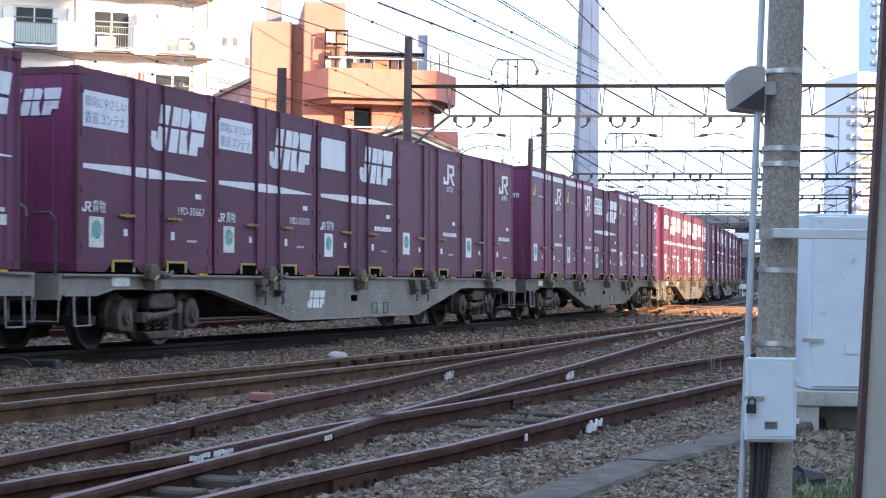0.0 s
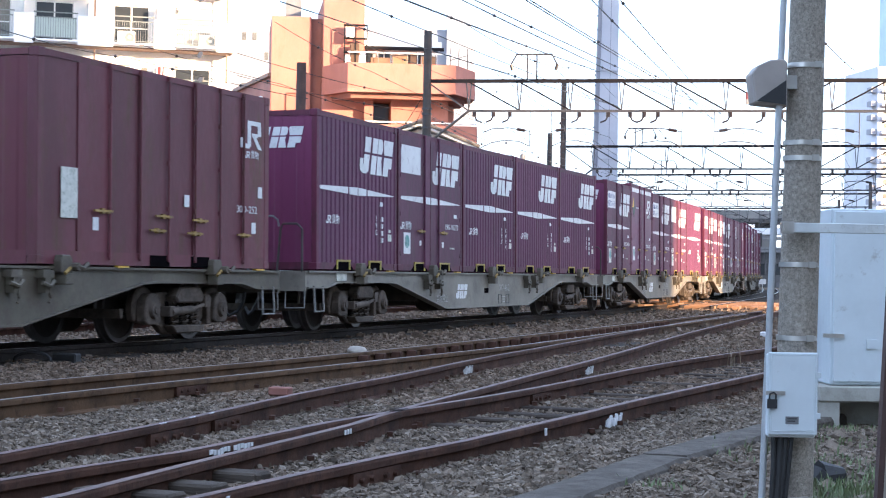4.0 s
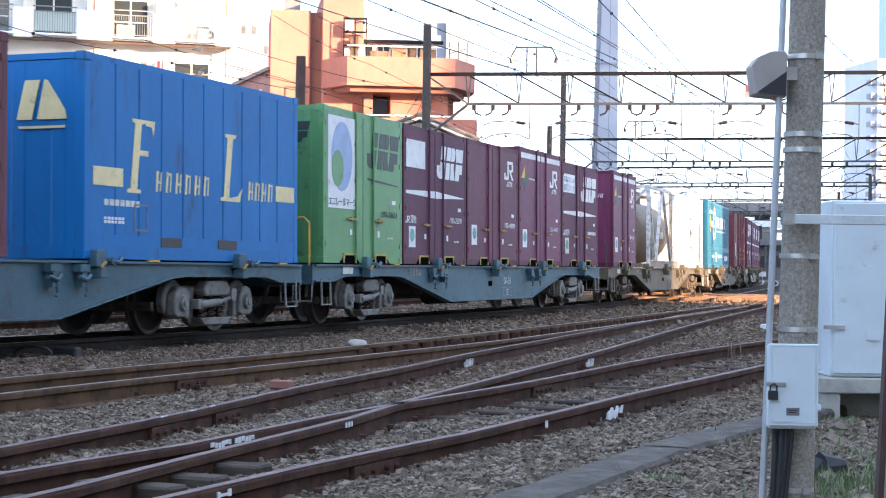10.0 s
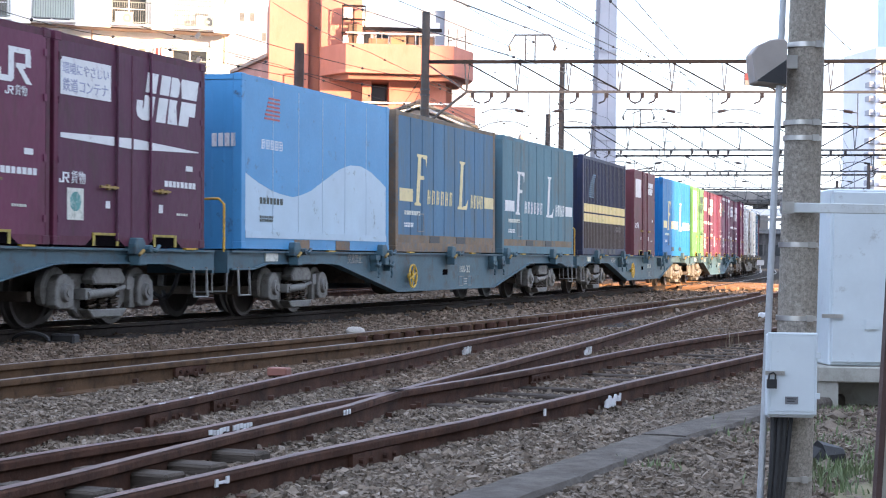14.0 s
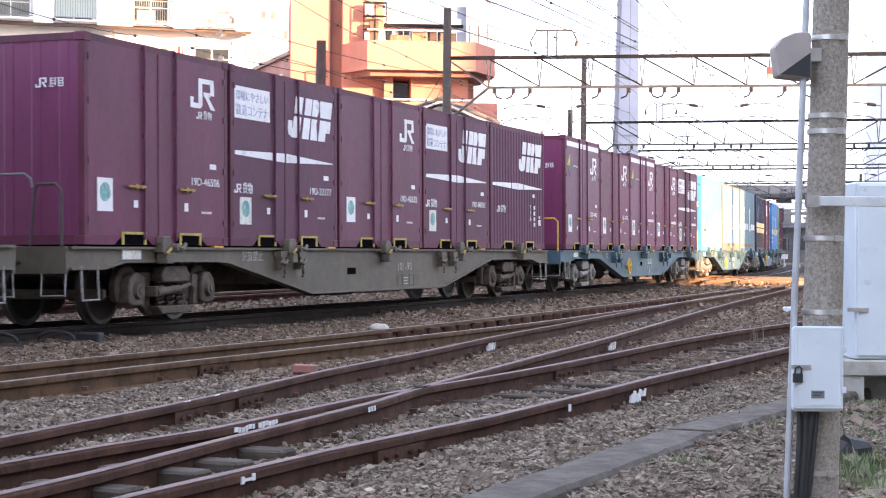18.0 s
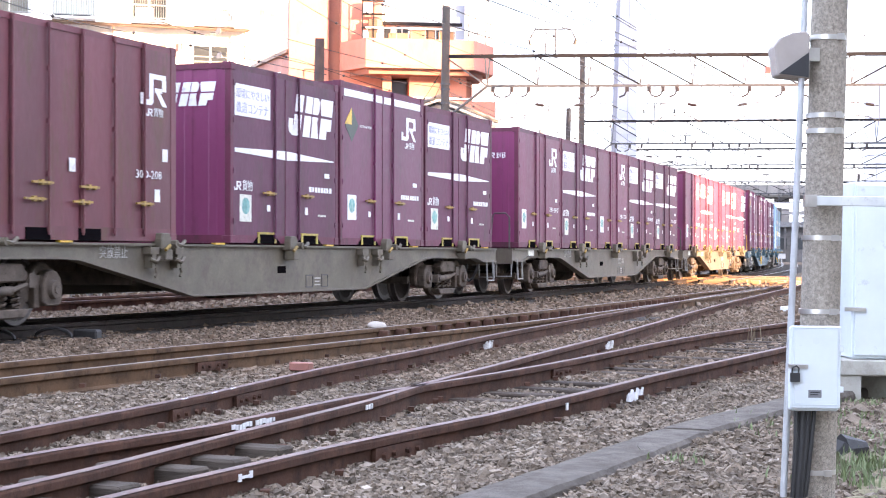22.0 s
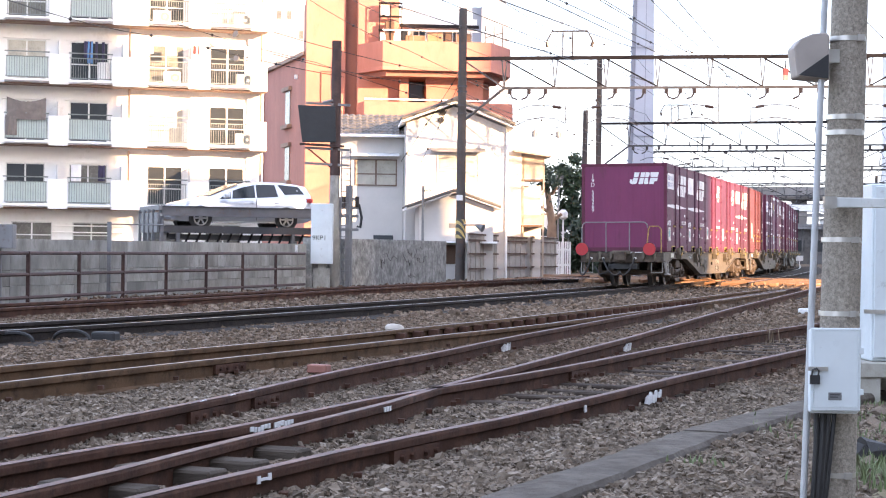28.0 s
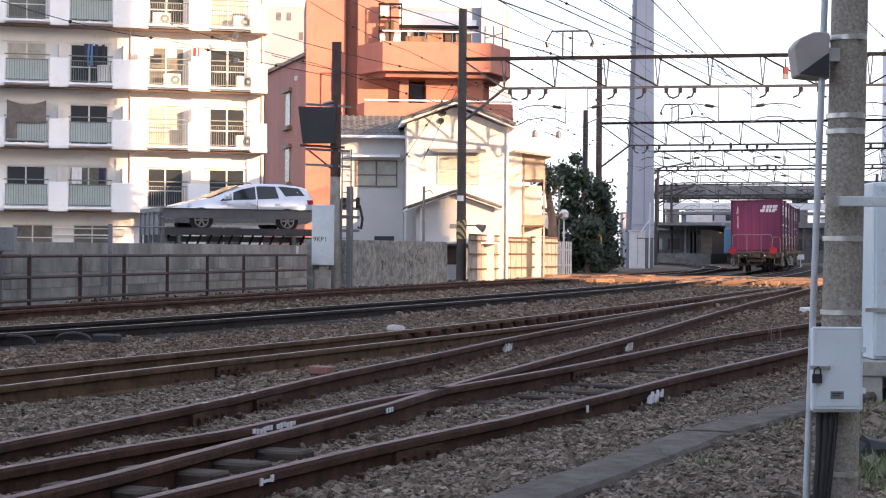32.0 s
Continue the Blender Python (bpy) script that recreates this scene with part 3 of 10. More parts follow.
def track(label, rails, head, sleepers_on=None, dz=0.0, lo=-6.0, hi=60.0, side=M_RAIL, wood=M_SLEEPER, drop=0.0):
    """rails: lines of plan points. sleepers_on: a middle line along which the sleepers lie."""
    root = thing("track", label, "railway track", kind="structure")
    for line in rails:
        rail(line, root, head, side, dz=dz)
    if sleepers_on:
        me = Geo().box(-1.05, 1.05, -0.10, 0.10, -0.30, -0.118).mesh("sleeper", wood, 0.012)
        run = 0.0
        for p, q in zip(sleepers_on, sleepers_on[1:]):
            seg = (q - p).length
            while run < seg:
                c = p + (q - p) * (run / seg)
                if lo < c.y < hi:
                    d = (q - p).normalized()
                    ob = new("sleeper", me)
                    ob.parent = root
                    ob.matrix_basis = Matrix.Translation((c.x, c.y, rise(c.y) + dz - drop + random.uniform(-0.006, 0.006))) @ Matrix.Rotation(math.atan2(-d.x, d.y) + random.uniform(-0.02, 0.02), 4, "Z")
                run += 0.68
            run -= seg
    return root


def main_line(off, s0=-60, s1=260, step=2.0):
    out = []
    for s in np.arange(s0, s1, step):
        p, q = track_point(s), track_point(s + 0.5)
        d = (q - p).to_2d().normalized()
        out.append(p.to_2d() + Vector((-d.y, d.x)) * off)
    return out


track("train track with polished rails on dark sleepers", [main_line(-0.55), main_line(0.55)], M_RAILTOP, main_line(0.0), lo=10, hi=70, wood=M_OILSLEEPER, drop=0.025, side=M_RAILBLACK)


def track_bed(line, half, top, label, material):
    """A low bank of ballast under a track, with sloping sides and a lumpy top."""
    rng, vs = random.Random(8), []
    for i, p in enumerate(line):
        d = (line[min(i + 1, len(line) - 1)] - line[max(i - 1, 0)]).normalized()
        s = Vector((d.y, -d.x))
        for o, z in ((-half - 0.35, -0.24), (-half, top), (-half * 0.4, top - 0.01), (half * 0.4, top - 0.01), (half, top), (half + 0.35, -0.24)):
            o += rng.uniform(-0.06, 0.06)
            vs.append((p.x + s.x * o, p.y + s.y * o, rise(p.y) + z + rng.uniform(-0.012, 0.012)))
    fs = [(j * 6 + i, j * 6 + i + 1, (j + 1) * 6 + i + 1, (j + 1) * 6 + i) for j in range(len(line) - 1) for i in range(5)]
    return solid("track_bed", Geo().add(vs, fs), material, label, "ballast", kind="structure")


# the oily bed is kept black enough to deepen the wagons' shade
track_bed(main_line(0.0, -40, 110, 0.7), 1.0, -0.135, "oily black ballast bed under the train track", M_OILBED)
# the back track, beside the retaining wall
BACK = spline([(-13.5, 5.0), (-9.6, 19.5), (-7.3, 28.3), (-5.3, 34.5), (-2.75, 43.5), (0.1, 52.5), (4.4, 66.0), (10.0, 84.0), (17.5, 110.0)], 2.0)
track("rusty back track beside the retaining wall", [[p + Vector((-0.50, 0.16)) for p in BACK], [p + Vector((0.50, -0.16)) for p in BACK]], M_RAILOLD)
# the middle track
MID_FAR = spline([(-6.6, 4.0), (-5.0, 9.2), (-3.55, 13.88), (-2.62, 16.4), (-1.3, 19.8), (-0.1, 23.3), (1.75, 28.5), (4.6, 36.8), (8.5, 48.5)], 1.0)
MID_NEAR = spline([(-5.6, 3.5), (-4.3, 8.2), (-3.11, 12.24), (-2.31, 14.52), (-1.12, 17.63), (-0.1, 20.41), (0.9, 23.1), (2.2, 26.8), (5.2, 35.9), (9.0, 47.8)], 1.0)
track("brown middle track", [MID_FAR, MID_NEAR], M_RAILMID, spline([(-0.1, 21.8), (1.3, 25.8), (4.0, 33.6), (5.6, 38.6), (8.75, 48.1)], 0.7), lo=21, hi=49, wood=M_OILSLEEPER, drop=0.03, side=M_RAILOCHRE)
# tracks beyond the crossing, bending away
FAR_A = spline([(2.6, 60.0), (6.6, 69.5), (10.1, 80.0), (14.0, 98.0), (17.2, 118.0), (18.6, 140.0), (18.0, 165.0)], 3.0)
FAR_B = spline([(9.5, 60.0), (13.2, 74.0), (18.5, 95.0), (24.5, 122.0), (31.0, 155.0)], 3.0)
for far_line, words in ((FAR_A, "dark track bending away to the station siding"), (FAR_B, "dark track running on to the station")):
    track(words, [[p + Vector((-0.5, 0.14)) for p in far_line], [p + Vector((0.5, -0.14)) for p in far_line]], M_RAILTOP, side=M_RAILBLACK)
track_bed(FAR_A, 0.95, -0.14, "dark ballast bed of the siding", M_OILBED)
track_bed(FAR_B, 0.95, -0.14, "dark ballast bed beyond the crossing", M_OILBED)
track_bed(spline([(2.2, 28.0), (5.0, 36.6), (8.8, 48.2), (13.0, 61.0)], 1.0), 0.9, -0.145, "dark ballast bed of the middle track", M_OILBED)
# the near turnout: two tracks that part at the crossing nose
R1 = spline([(-3.2, 4.6), (-2.18, 8.58), (-1.86, 9.74), (-1.44, 11.33), (-0.88, 13.91), (-0.08, 16.95), (0.64, 19.97), (1.48, 23.11), (2.75, 27.6), (6.5, 40.4), (10.2, 52.0)], 0.7)
R2 = spline([(-2.75, 5.2), (-1.92, 7.57), (-1.59, 8.37), (-1.17, 9.26), (-0.53, 11.19), (-0.05, 12.40), (0.43, 13.53), (0.95, 14.83), (1.6, 16.6), (2.45, 18.95), (3.5, 21.6), (5.15, 25.3), (9.5, 34.5)], 0.7)
R3 = spline([(-2.3, 4.6), (-1.68, 6.6), (-1.41, 7.42), (-1.09, 8.58), (-0.64, 10.12), (-0.38, 11.03), (-0.02, 12.6), (0.49, 14.55), (1.08, 16.8), (1.97, 20.1), (3.25, 25.1), (5.4, 33.2), (9.0, 46.0), (11.5, 55.0)], 0.7)
R4 = spline([(-1.98, 4.4), (-1.1, 6.81), (-0.78, 7.60), (-0.5, 8.30), (-0.02, 9.38), (0.30, 10.06), (0.71, 11.09), (1.17, 12.24), (1.75, 13.74), (2.45, 15.4), (3.79, 18.6), (7.5, 27.5)], 0.7)
near = track("near turnout with rusty rails and worn wooden sleepers", [R1, R2, R3, R4], M_RAILOLD, spline([(-1.7, 5.6), (-1.1, 8.0), (-0.35, 10.6), (0.55, 13.3), (1.6, 16.0), (3.2, 19.6), (6.2, 26.0)], 0.7), lo=5.0, hi=26, drop=0.015)


# ---- gantries over the tracks ----
def gantry(x0, y0, x1, y1, top=8.05, depth=1.1, mast=9.9, r=0.16, bays=9, style=0):
    root = thing("catenary_gantry", "brown-grey steel mast and light truss beam over the tracks", "gantry", "gantries over the tracks")
    z0 = rise(y0) - 0.2
    a, b = Vector((x0, y0, 0)), Vector((x1, y1, 0))
    up = lambda p, z: p + Vector((0, 0, z0 + 0.2 + z))
    part("mast", Geo().tube(up(a, -0.3), up(a, mast), r * 1.12, r * 0.92, 14), M_GANTRY, root, smooth=True)
    part("mast", Geo().tube(up(b, -0.3), up(b, mast - 1), r * 1.12, r * 0.92, 14), M_GANTRY, root, smooth=True)
    part("top_chord", Geo().beam(up(a, top), up(b, top), 0.12, 0.13), M_BLACKSTEEL, root)
    q = a + (b - a) * 0.085
    part("bottom_chord", Geo().beam(up(q, top - depth), up(b, top - depth), 0.09, 0.09), M_GANTRYLT, root)
    part("knee_brace", Geo().tube(up(q, top - depth), up(a, top - depth - 1.25), 0.05, n=8), M_GANTRYLT, root)
    part("knee_brace", Geo().beam(up(a, top - 0.03), up(q, top - depth), 0.05, 0.06), M_GANTRYLT, root)
    for i in range(bays):
        f = 0.085 + (1 - 0.085) * i / bays
        f2 = 0.085 + (1 - 0.085) * (i + 1) / bays
        p, p2 = a + (b - a) * f, a + (b - a) * f2
        v = (b - a).normalized() * 0.10
        part("truss_post", Geo().beam(up(p - v, top), up(p, top - depth), 0.04, 0.04).beam(up(p + v, top), up(p, top - depth), 0.04, 0.04), M_GANTRYLT, root)
        flip = i >= bays * 0.56
        part("truss_diagonal", Geo().beam(up(p2 if flip else p, top - 0.04), up(p if flip else p2, top - depth + 0.03), 0.055, 0.055), M_BLACKSTEEL, root)
        for k in range(3):
            if (i * 3 + k) % 9 in (3, 4, 5, 7):
                continue
            c = p + (p2 - p) * ((k + 0.35 + 0.2 * math.sin(i * 7 + k)) / 3.1)
            w = (b - a).normalized() * (-0.28 if (i + k) % 3 else 0.28)
            part("hanger", Geo().line([up(c, top - depth), up(c, top - depth - 0.16), up(c + w * 0.3, top - depth - 0.34), up(c + w, top - depth - 0.42)], 0.035, 5).tube(up(c, top - depth - 0.05), up(c, top - depth - 0.22), 0.075, n=6), M_INSUL, root)
    # curved pull-off arms that hold the contact wires
    for i, f in enumerate((0.16, 0.30, 0.46, 0.62, 0.80)):
        c = a + (b - a) * f
        w = (b - a).normalized() * (1 if i % 2 else -1)
        z = top - depth
        part("pull_off_tube", Geo().tube(up(c - w * 0.9, z), up(c - w * 0.9, z - 1.30), 0.017, n=6).line([up(c - w * 0.9, z - 0.75), up(c - w * 0.1, z - 0.62), up(c + w * 0.5, z - 0.66), up(c + w * 0.85, z - 0.80)], 0.020, 5), M_GANTRYLT, root)
        part("pull_off_arm", Geo().line([up(c - w * 0.9, z - 1.30), up(c - w * 0.5, z - 1.12), up(c, z - 1.08), up(c + w * 0.5, z - 1.16), up(c + w * 0.95, z - 1.38)], 0.020, 5), M_GANTRYLT, root)
        part("insulator", Geo().tube(up(c - w * 0.72, z - 0.72), up(c - w * 0.42, z - 0.67), 0.06, n=7), M_INSUL, root)
    for z in (mast - 2.9, mast - 3.1, mast - 3.6, mast - 3.9):
        part("mast_band", Geo().tube(up(a, z), up(a, z + 0.06), r * 1.2, n=14), M_GANTRYLT, root)
    # ear frame that carries a feeder wire above the beam
    e = a + (b - a) * 0.21
    d = (b - a).normalized()
    f = part("feeder_frame", Geo().line([up(e - d * 0.75, top + 0.62), up(e - d * 0.55, top + 0.98), up(e + d * 0.75, top + 0.98), up(e + d * 0.95, top + 0.60)], 0.035).tube(up(e - d * 0.15, top), up(e - d * 0.15, top + 0.98), 0.03, n=6).tube(up(e + d * 0.2, top), up(e + d * 0.2, top + 0.98), 0.03, n=6), M_GANTRYLT, root)
    for s in (-0.75, 0.95):
        part("insulator", Geo().tube(up(e + d * s, top + 0.60), up(e + d * (s - 0.06 * s), top + 0.40), 0.06, n=8), M_INSUL, root)
    return root


gantry(0.35, 65.7, 18.5, 62.5)
gantry(8.0, 97.0, 27.0, 92.0, top=7.95, depth=1.22, mast=11.5)
gantry(13.2, 126.0, 33.0, 119.0)
gantry(17.5, 156.0, 38.0, 148.0)
gantry(22.0, 190.0, 43.0, 180.0)
gantry(27.0, 226.0, 49.0, 214.0)


# ---- retaining wall, fence of old rails, masonry wall ----
def wall_run(pts, h, t, material, parent, name="wall_panel", joint=0.006):
    for (x0, y0), (x1, y1) in zip(pts, pts[1:]):
        d = Vector((x1 - x0, y1 - y0)).normalized() * joint
        n = Vector((-d.y, d.x)).normalized() * t
        z = rise((y0 + y1) / 2) - 0.25
        a, b = Vector((x0, y0)) + d, Vector((x1, y1)) - d
        p = [a, b, b + n, a + n]
        part(name, Geo().hexa([(q.x, q.y, z) for q in p] + [(q.x, q.y, rise(q.y) + h) for q in p]), material, parent, bevel=0.01)


wall_root = thing("wall_retaining", "stained grey concrete retaining wall along the track", "retaining wall", kind="structure")
W0, W1 = Vector((-12.6, 18.0)), Vector((-4.0, 50.4))
wl = spline([(-13.2, 16.0), (-8.45, 34.04), (-7.2, 39.5), (-5.4, 46.02), (-4.1, 50.4)], 1.5)
for c0, c1 in ((-0.25, 0.18), (0.188, 0.49), (0.498, 0.80), (0.808, 1.10)):
    for p, q in zip(wl, wl[1:]):
        d = (q - p).normalized()
        n = Vector((-d.y, d.x)) * 0.35
        a, b = p + d * 0.004, q - d * 0.004
        z = rise((p.y + q.y) / 2)
        part("wall_block", Geo().hexa([(v.x, v.y, z + c0) for v in (a, b, b + n, a + n)] + [(v.x, v.y, z + c1) for v in (a, b, b + n, a + n)]), M_CONCDARK, wall_root)
wall2 = thing("wall_masonry", "cracked grey plaster boundary wall", "boundary wall", kind="structure")
wall_run([(-3.95, 50.6), (-2.2, 55.4), (-0.15, 61.9)], 1.28, 0.3, M_PLASTERWALL, wall2)

# cracks running over the plaster
cr = random.Random(6)
for k in range(7):
    f, z = cr.uniform(-0.55, 0.75), cr.uniform(0.15, 0.9)
    pts = []
    for i in range(9):
        f += cr.uniform(-0.01, 0.045)
        z = min(1.15, max(0.0, z + cr.uniform(-0.16, 0.16)))
        p = Vector((-2.2, 55.4)).lerp(Vector((-0.15, 61.9)), f) if f > 0 else Vector((-2.2, 55.4)).lerp(Vector((-3.95, 50.6)), -f)
        pts.append((p.x + 0.012, p.y - 0.004, rise(p.y) + z))
    part("crack", Geo().line(pts, 0.009, 4), M_CONC, wall2, "dark crack in the plaster")

# ---- shade: unseen buildings placed behind the camera to cast it, a street between them ----
AWAY, ACROSS = Vector((-0.722, 0.692)), Vector((0.692, 0.722))


def city_block(name, c0, c1, d0, d1, h, label):
    root = thing(name, label, "building")
    q = [ACROSS * c + AWAY * d for c, d in ((c0, d0), (c1, d0), (c1, d1), (c0, d1))]
    part("wall", Geo().hexa([(p.x, p.y, -0.2) for p in q] + [(p.x, p.y, h) for p in q]), M_SHADEBLD, root)
    q = [ACROSS * c + AWAY * d for c, d in ((c0 - 0.3, d0 - 0.3), (c1 + 0.3, d0 - 0.3), (c1 + 0.3, d1 + 0.3), (c0 - 0.3, d1 + 0.3))]
    part("roof", Geo().hexa([(p.x, p.y, h + 0.004) for p in q] + [(p.x, p.y, h + 0.5) for p in q]), M_CONC, root)
    return root


city_block("office_block", -75, 48.2, -62, -45, 40, "plain grey office block across the street")
city_block("low_block", 62.0, 71.6, -62, -45, 27, "plain grey low block beyond the street")
# two more unseen blocks, added only to shade the far masts and viaduct
city_block("wide_block", 71.8, 150, -62, -45, 50, "unseen grey block added to shade masts and tower")
city_block("tower_block", 152.0, 470, -62, -45, 58, "tall unseen grey block added to shade viaduct and flats")

# ---- fence of old rails before the retaining wall ----
fence = thing("rail_fence", "rusty brown fence made of old rails", "fence")
fl = spline([(-13.0, 15.0), (-8.32, 33.0), (-7.05, 38.6), (-5.25, 45.1), (-4.05, 49.3)], 1.5)
for z in (0.83, 0.42, -0.02):
    part("fence_rail", Geo().line([(p.x, p.y, rise(p.y) + z) for p in fl], 0.035, 6), M_RUSTPOST, fence)
run, step = 1.37, 2.28
for p, q in zip(fl, fl[1:]):
    seg = (q - p).length
    while run < seg:
        c = p + (q - p) * (run / seg)
        part("fence_post", Geo().box(c.x - 0.035, c.x + 0.035, c.y - 0.035, c.y + 0.035, -0.2 + rise(c.y), 0.86 + rise(c.y)), M_RUSTPOST, fence)
        run += step
    run -= seg
solid("steel_post", Geo().box(-7.36, -7.28, 38.0, 38.08, -0.2, 1.55).tube((-7.32, 38.04, 1.5), (-6.2, 38.3, 1.5), 0.015), M_GREYMETAL, "thin grey steel post with a bracket by the wall", "post")
solid("wall_cabinet", Geo().box(-8.75, -8.20, 33.2, 33.5, 0.95, 1.40).box(-8.50, -8.44, 33.3, 33.4, -0.2, 0.95), M_GREYMETAL, "small grey cabinet on a post by the wall", "cabinet", bevel=0.01)

# fence boards of the back gardens
def sheet_fence(x0, y0, x1, y1, h, n):
    root = thing("garden_fence", "weathered tan board garden fence with dark battens", "fence", "garden fences")
    a, b = Vector((x0, y0)), Vector((x1, y1))
    d = (b - a).normalized()
    o = Vector((d.y, -d.x))
    for i in range(n):
        p, q = a + (b - a) * (i / n) + d * 0.012, a + (b - a) * ((i + 1) / n) - d * 0.012
        w = 0.02 * (i % 2)
        p, q = p + o * w, q + o * w
        r = o * -0.025
        z = rise(y0) - 0.15
        part("sheet", Geo().hexa([(*v, z) for v in (p, q, q + r, p + r)] + [(*v, rise(y0) + h) for v in (p, q, q + r, p + r)]), M_SHEET, root)
    for z in (0.3, 0.85, 1.35, h - 0.04):
        part("batten", Geo().beam((*(a + o * 0.06), rise(y0) + z), (*(b + o * 0.06), rise(y0) + z), 0.04, 0.06), M_WOODDK, root)
    return root


sheet_fence(0.62, 64.3, 1.78, 68.9, 1.60, 12)
sheet_fence(2.25, 71.6, 3.10, 73.6, 1.55, 7)
sheet_fence(3.35, 74.6, 4.72, 79.6, 1.60, 12)
pf = thing("picket_fence", "small white picket fence by the crossing", "fence")
for i in range(7):
    part("picket", Geo().box(4.86 + i * 0.10, 4.93 + i * 0.10, 81.9, 81.94, 0.05, 1.62), M_MARK, pf)
part("batten", Geo().box(4.84, 5.54, 81.95, 82.0, 0.5, 0.58).box(4.84, 5.54, 81.95, 82.0, 1.2, 1.28), M_MARK, pf)

# ---- the near pole with its box, pipe and hood ----
pole = thing("utility_pole", "speckled concrete utility pole with steel straps", "pole", m=Matrix.Translation((1.735, 8.0, -0.2)))
LEAN = 0.019
part("shaft", Geo().tube((-0.006, 0, -0.2), (LEAN * 5.2, 0, 5.2), 0.093, 0.066, 24), M_POLE, pole, smooth=True)
for z in (2.11, 1.76, 1.69, 1.21, 0.88, 0.16):
    r = 0.0935 - (z + 0.2) / 5.4 * 0.027
    g = Geo().tube((LEAN * z - 0.006, 0, z - 0.011), (LEAN * z - 0.006, 0, z + 0.011), r + 0.0035, n=24)
    g.box(LEAN * z + 0.02, LEAN * z + 0.05, -r - 0.014, -r + 0.01, z - 0.014, z + 0.014)
    part("strap", g, M_STRAP, pole, "bright steel strap", smooth=True)
pipe = solid("conduit_pipe", Geo().tube((1.565, 7.885, -0.35), (1.645, 7.885, 2.20), 0.0155, 0.0145, 12).tube((1.645, 7.885, 2.20), (1.72, 7.885, 4.6), 0.0145, n=12), M_PIPE, "grey steel conduit pipe strapped to the pole", "pipe", smooth=True)
box = thing("switch_box", "pale grey switch box with a padlock on the pole", "box", m=Matrix.Translation((1.58, 7.80, 0.245)))
part("case", Geo().box(0.004, 0.216, 0.012, 0.10, 0.0, 0.37), M_BOXPAINT, box, bevel=0.008)
part("door", Geo().box(0.0, 0.220, 0.0, 0.012, 0.012, 0.376).box(0.012, 0.208, -0.003, 0.0, 0.03, 0.366), M_BOXPAINT, box, bevel=0.004)
for z in (0.085, 0.265):
    part("hinge", Geo().box(0.212, 0.232, -0.006, 0.02, z, z + 0.024), M_BOXPAINT, box)
part("hasp", Geo().box(-0.012, 0.075, -0.010, -0.003, 0.188, 0.206), M_STRAP, box)
part("padlock", Geo().box(-0.006, 0.036, -0.028, -0.012, 0.130, 0.170).line([(0.002, -0.02, 0.168), (0.004, -0.02, 0.192), (0.022, -0.02, 0.200), (0.032, -0.02, 0.190), (0.030, -0.02, 0.168)], 0.004), M_BLACK, box, "black padlock hanging askew")
lab = part("name_plate", Geo().box(0.078, 0.136, -0.005, -0.003, 0.060, 0.094), M_GREYMETAL, box, "small dark name plate")
part("plate_writing", Geo().box(0.086, 0.128, -0.0065, -0.005, 0.082, 0.086).box(0.086, 0.120, -0.0065, -0.005, 0.072, 0.076), M_BLACK, lab)
part("knock_out", Geo().tube((0.11, -0.004, 0.31), (0.11, -0.003, 0.31), 0.016, n=16), M_BOXPAINT, box)
cab = thing("cable_bundle", "black cables running down below the box", "cable")
for i, (dx, r) in enumerate(((0.02, 0.013), (0.05, 0.016), (0.075, 0.012), (0.10, 0.010))):
    part("cable", Geo().line([(1.60 + dx, 7.86, 0.25), (1.602 + dx * 0.85, 7.85, 0.12), (1.598 + dx * 0.7, 7.86, -0.10), (1.59 + dx * 0.6, 7.88, -0.32)], r, 8), M_RUBBER, cab, smooth=True)
hood = thing("hooded_lamp", "grey hooded lamp housing fixed to the pole", "lamp")
hp = [(1.502, 1.86), (1.530, 1.895), (1.585, 1.920), (1.64, 1.925), (1.66, 1.915), (1.66, 1.715), (1.52, 1.728)]
part("housing", Geo().prism(hp, "y", 7.86, 8.02), M_HOOD, hood, bevel=0.006)
part("shade_face", Geo().prism([(1.524, 1.735), (1.655, 1.72), (1.655, 1.83)], "y", 7.852, 7.858), M_BLACK, hood)
part("clamp", Geo().box(1.64, 1.72, 7.93, 7.97, 1.80, 1.86), M_STRAP, hood)
arm = thing("cross_arm", "pale painted steel arm clamped across the pole", "bracket")
part("bar", Geo().box(1.68, 3.2, 7.865, 7.895, 1.152, 1.196), M_ARM, arm, bevel=0.003)
part("clamp", Geo().box(1.645, 1.70, 7.86, 7.90, 1.148, 1.20).box(1.655, 1.675, 7.85, 7.86, 1.16, 1.19), M_STRAP, arm)
post = thing("leaning_post", "rusty brown steel post leaning beside the cabinet", "post")
part("web", Geo().hexa([(1.722, 6.5, -0.35), (1.98, 6.5, -0.35), (1.98, 6.52, -0.35), (1.722, 6.52, -0.35), (1.862, 6.5, 2.6), (2.12, 6.5, 2.6), (2.12, 6.52, 2.6), (1.862, 6.52, 2.6)]), M_POSTWEB, post, "grey side of the post")
part("flange", Geo().hexa([(1.70, 6.485, -0.35), (1.722, 6.485, -0.35), (1.722, 6.535, -0.35), (1.70, 6.535, -0.35), (1.84, 6.485, 2.6), (1.862, 6.485, 2.6), (1.862, 6.535, 2.6), (1.84, 6.535, 2.6)]), M_RUSTPOST, post)
kiosk = thing("equipment_cabinet", "pale grey trackside cabinet on a concrete plinth", "cabinet", m=Matrix.Translation((3.14, 13.4, -0.2)))
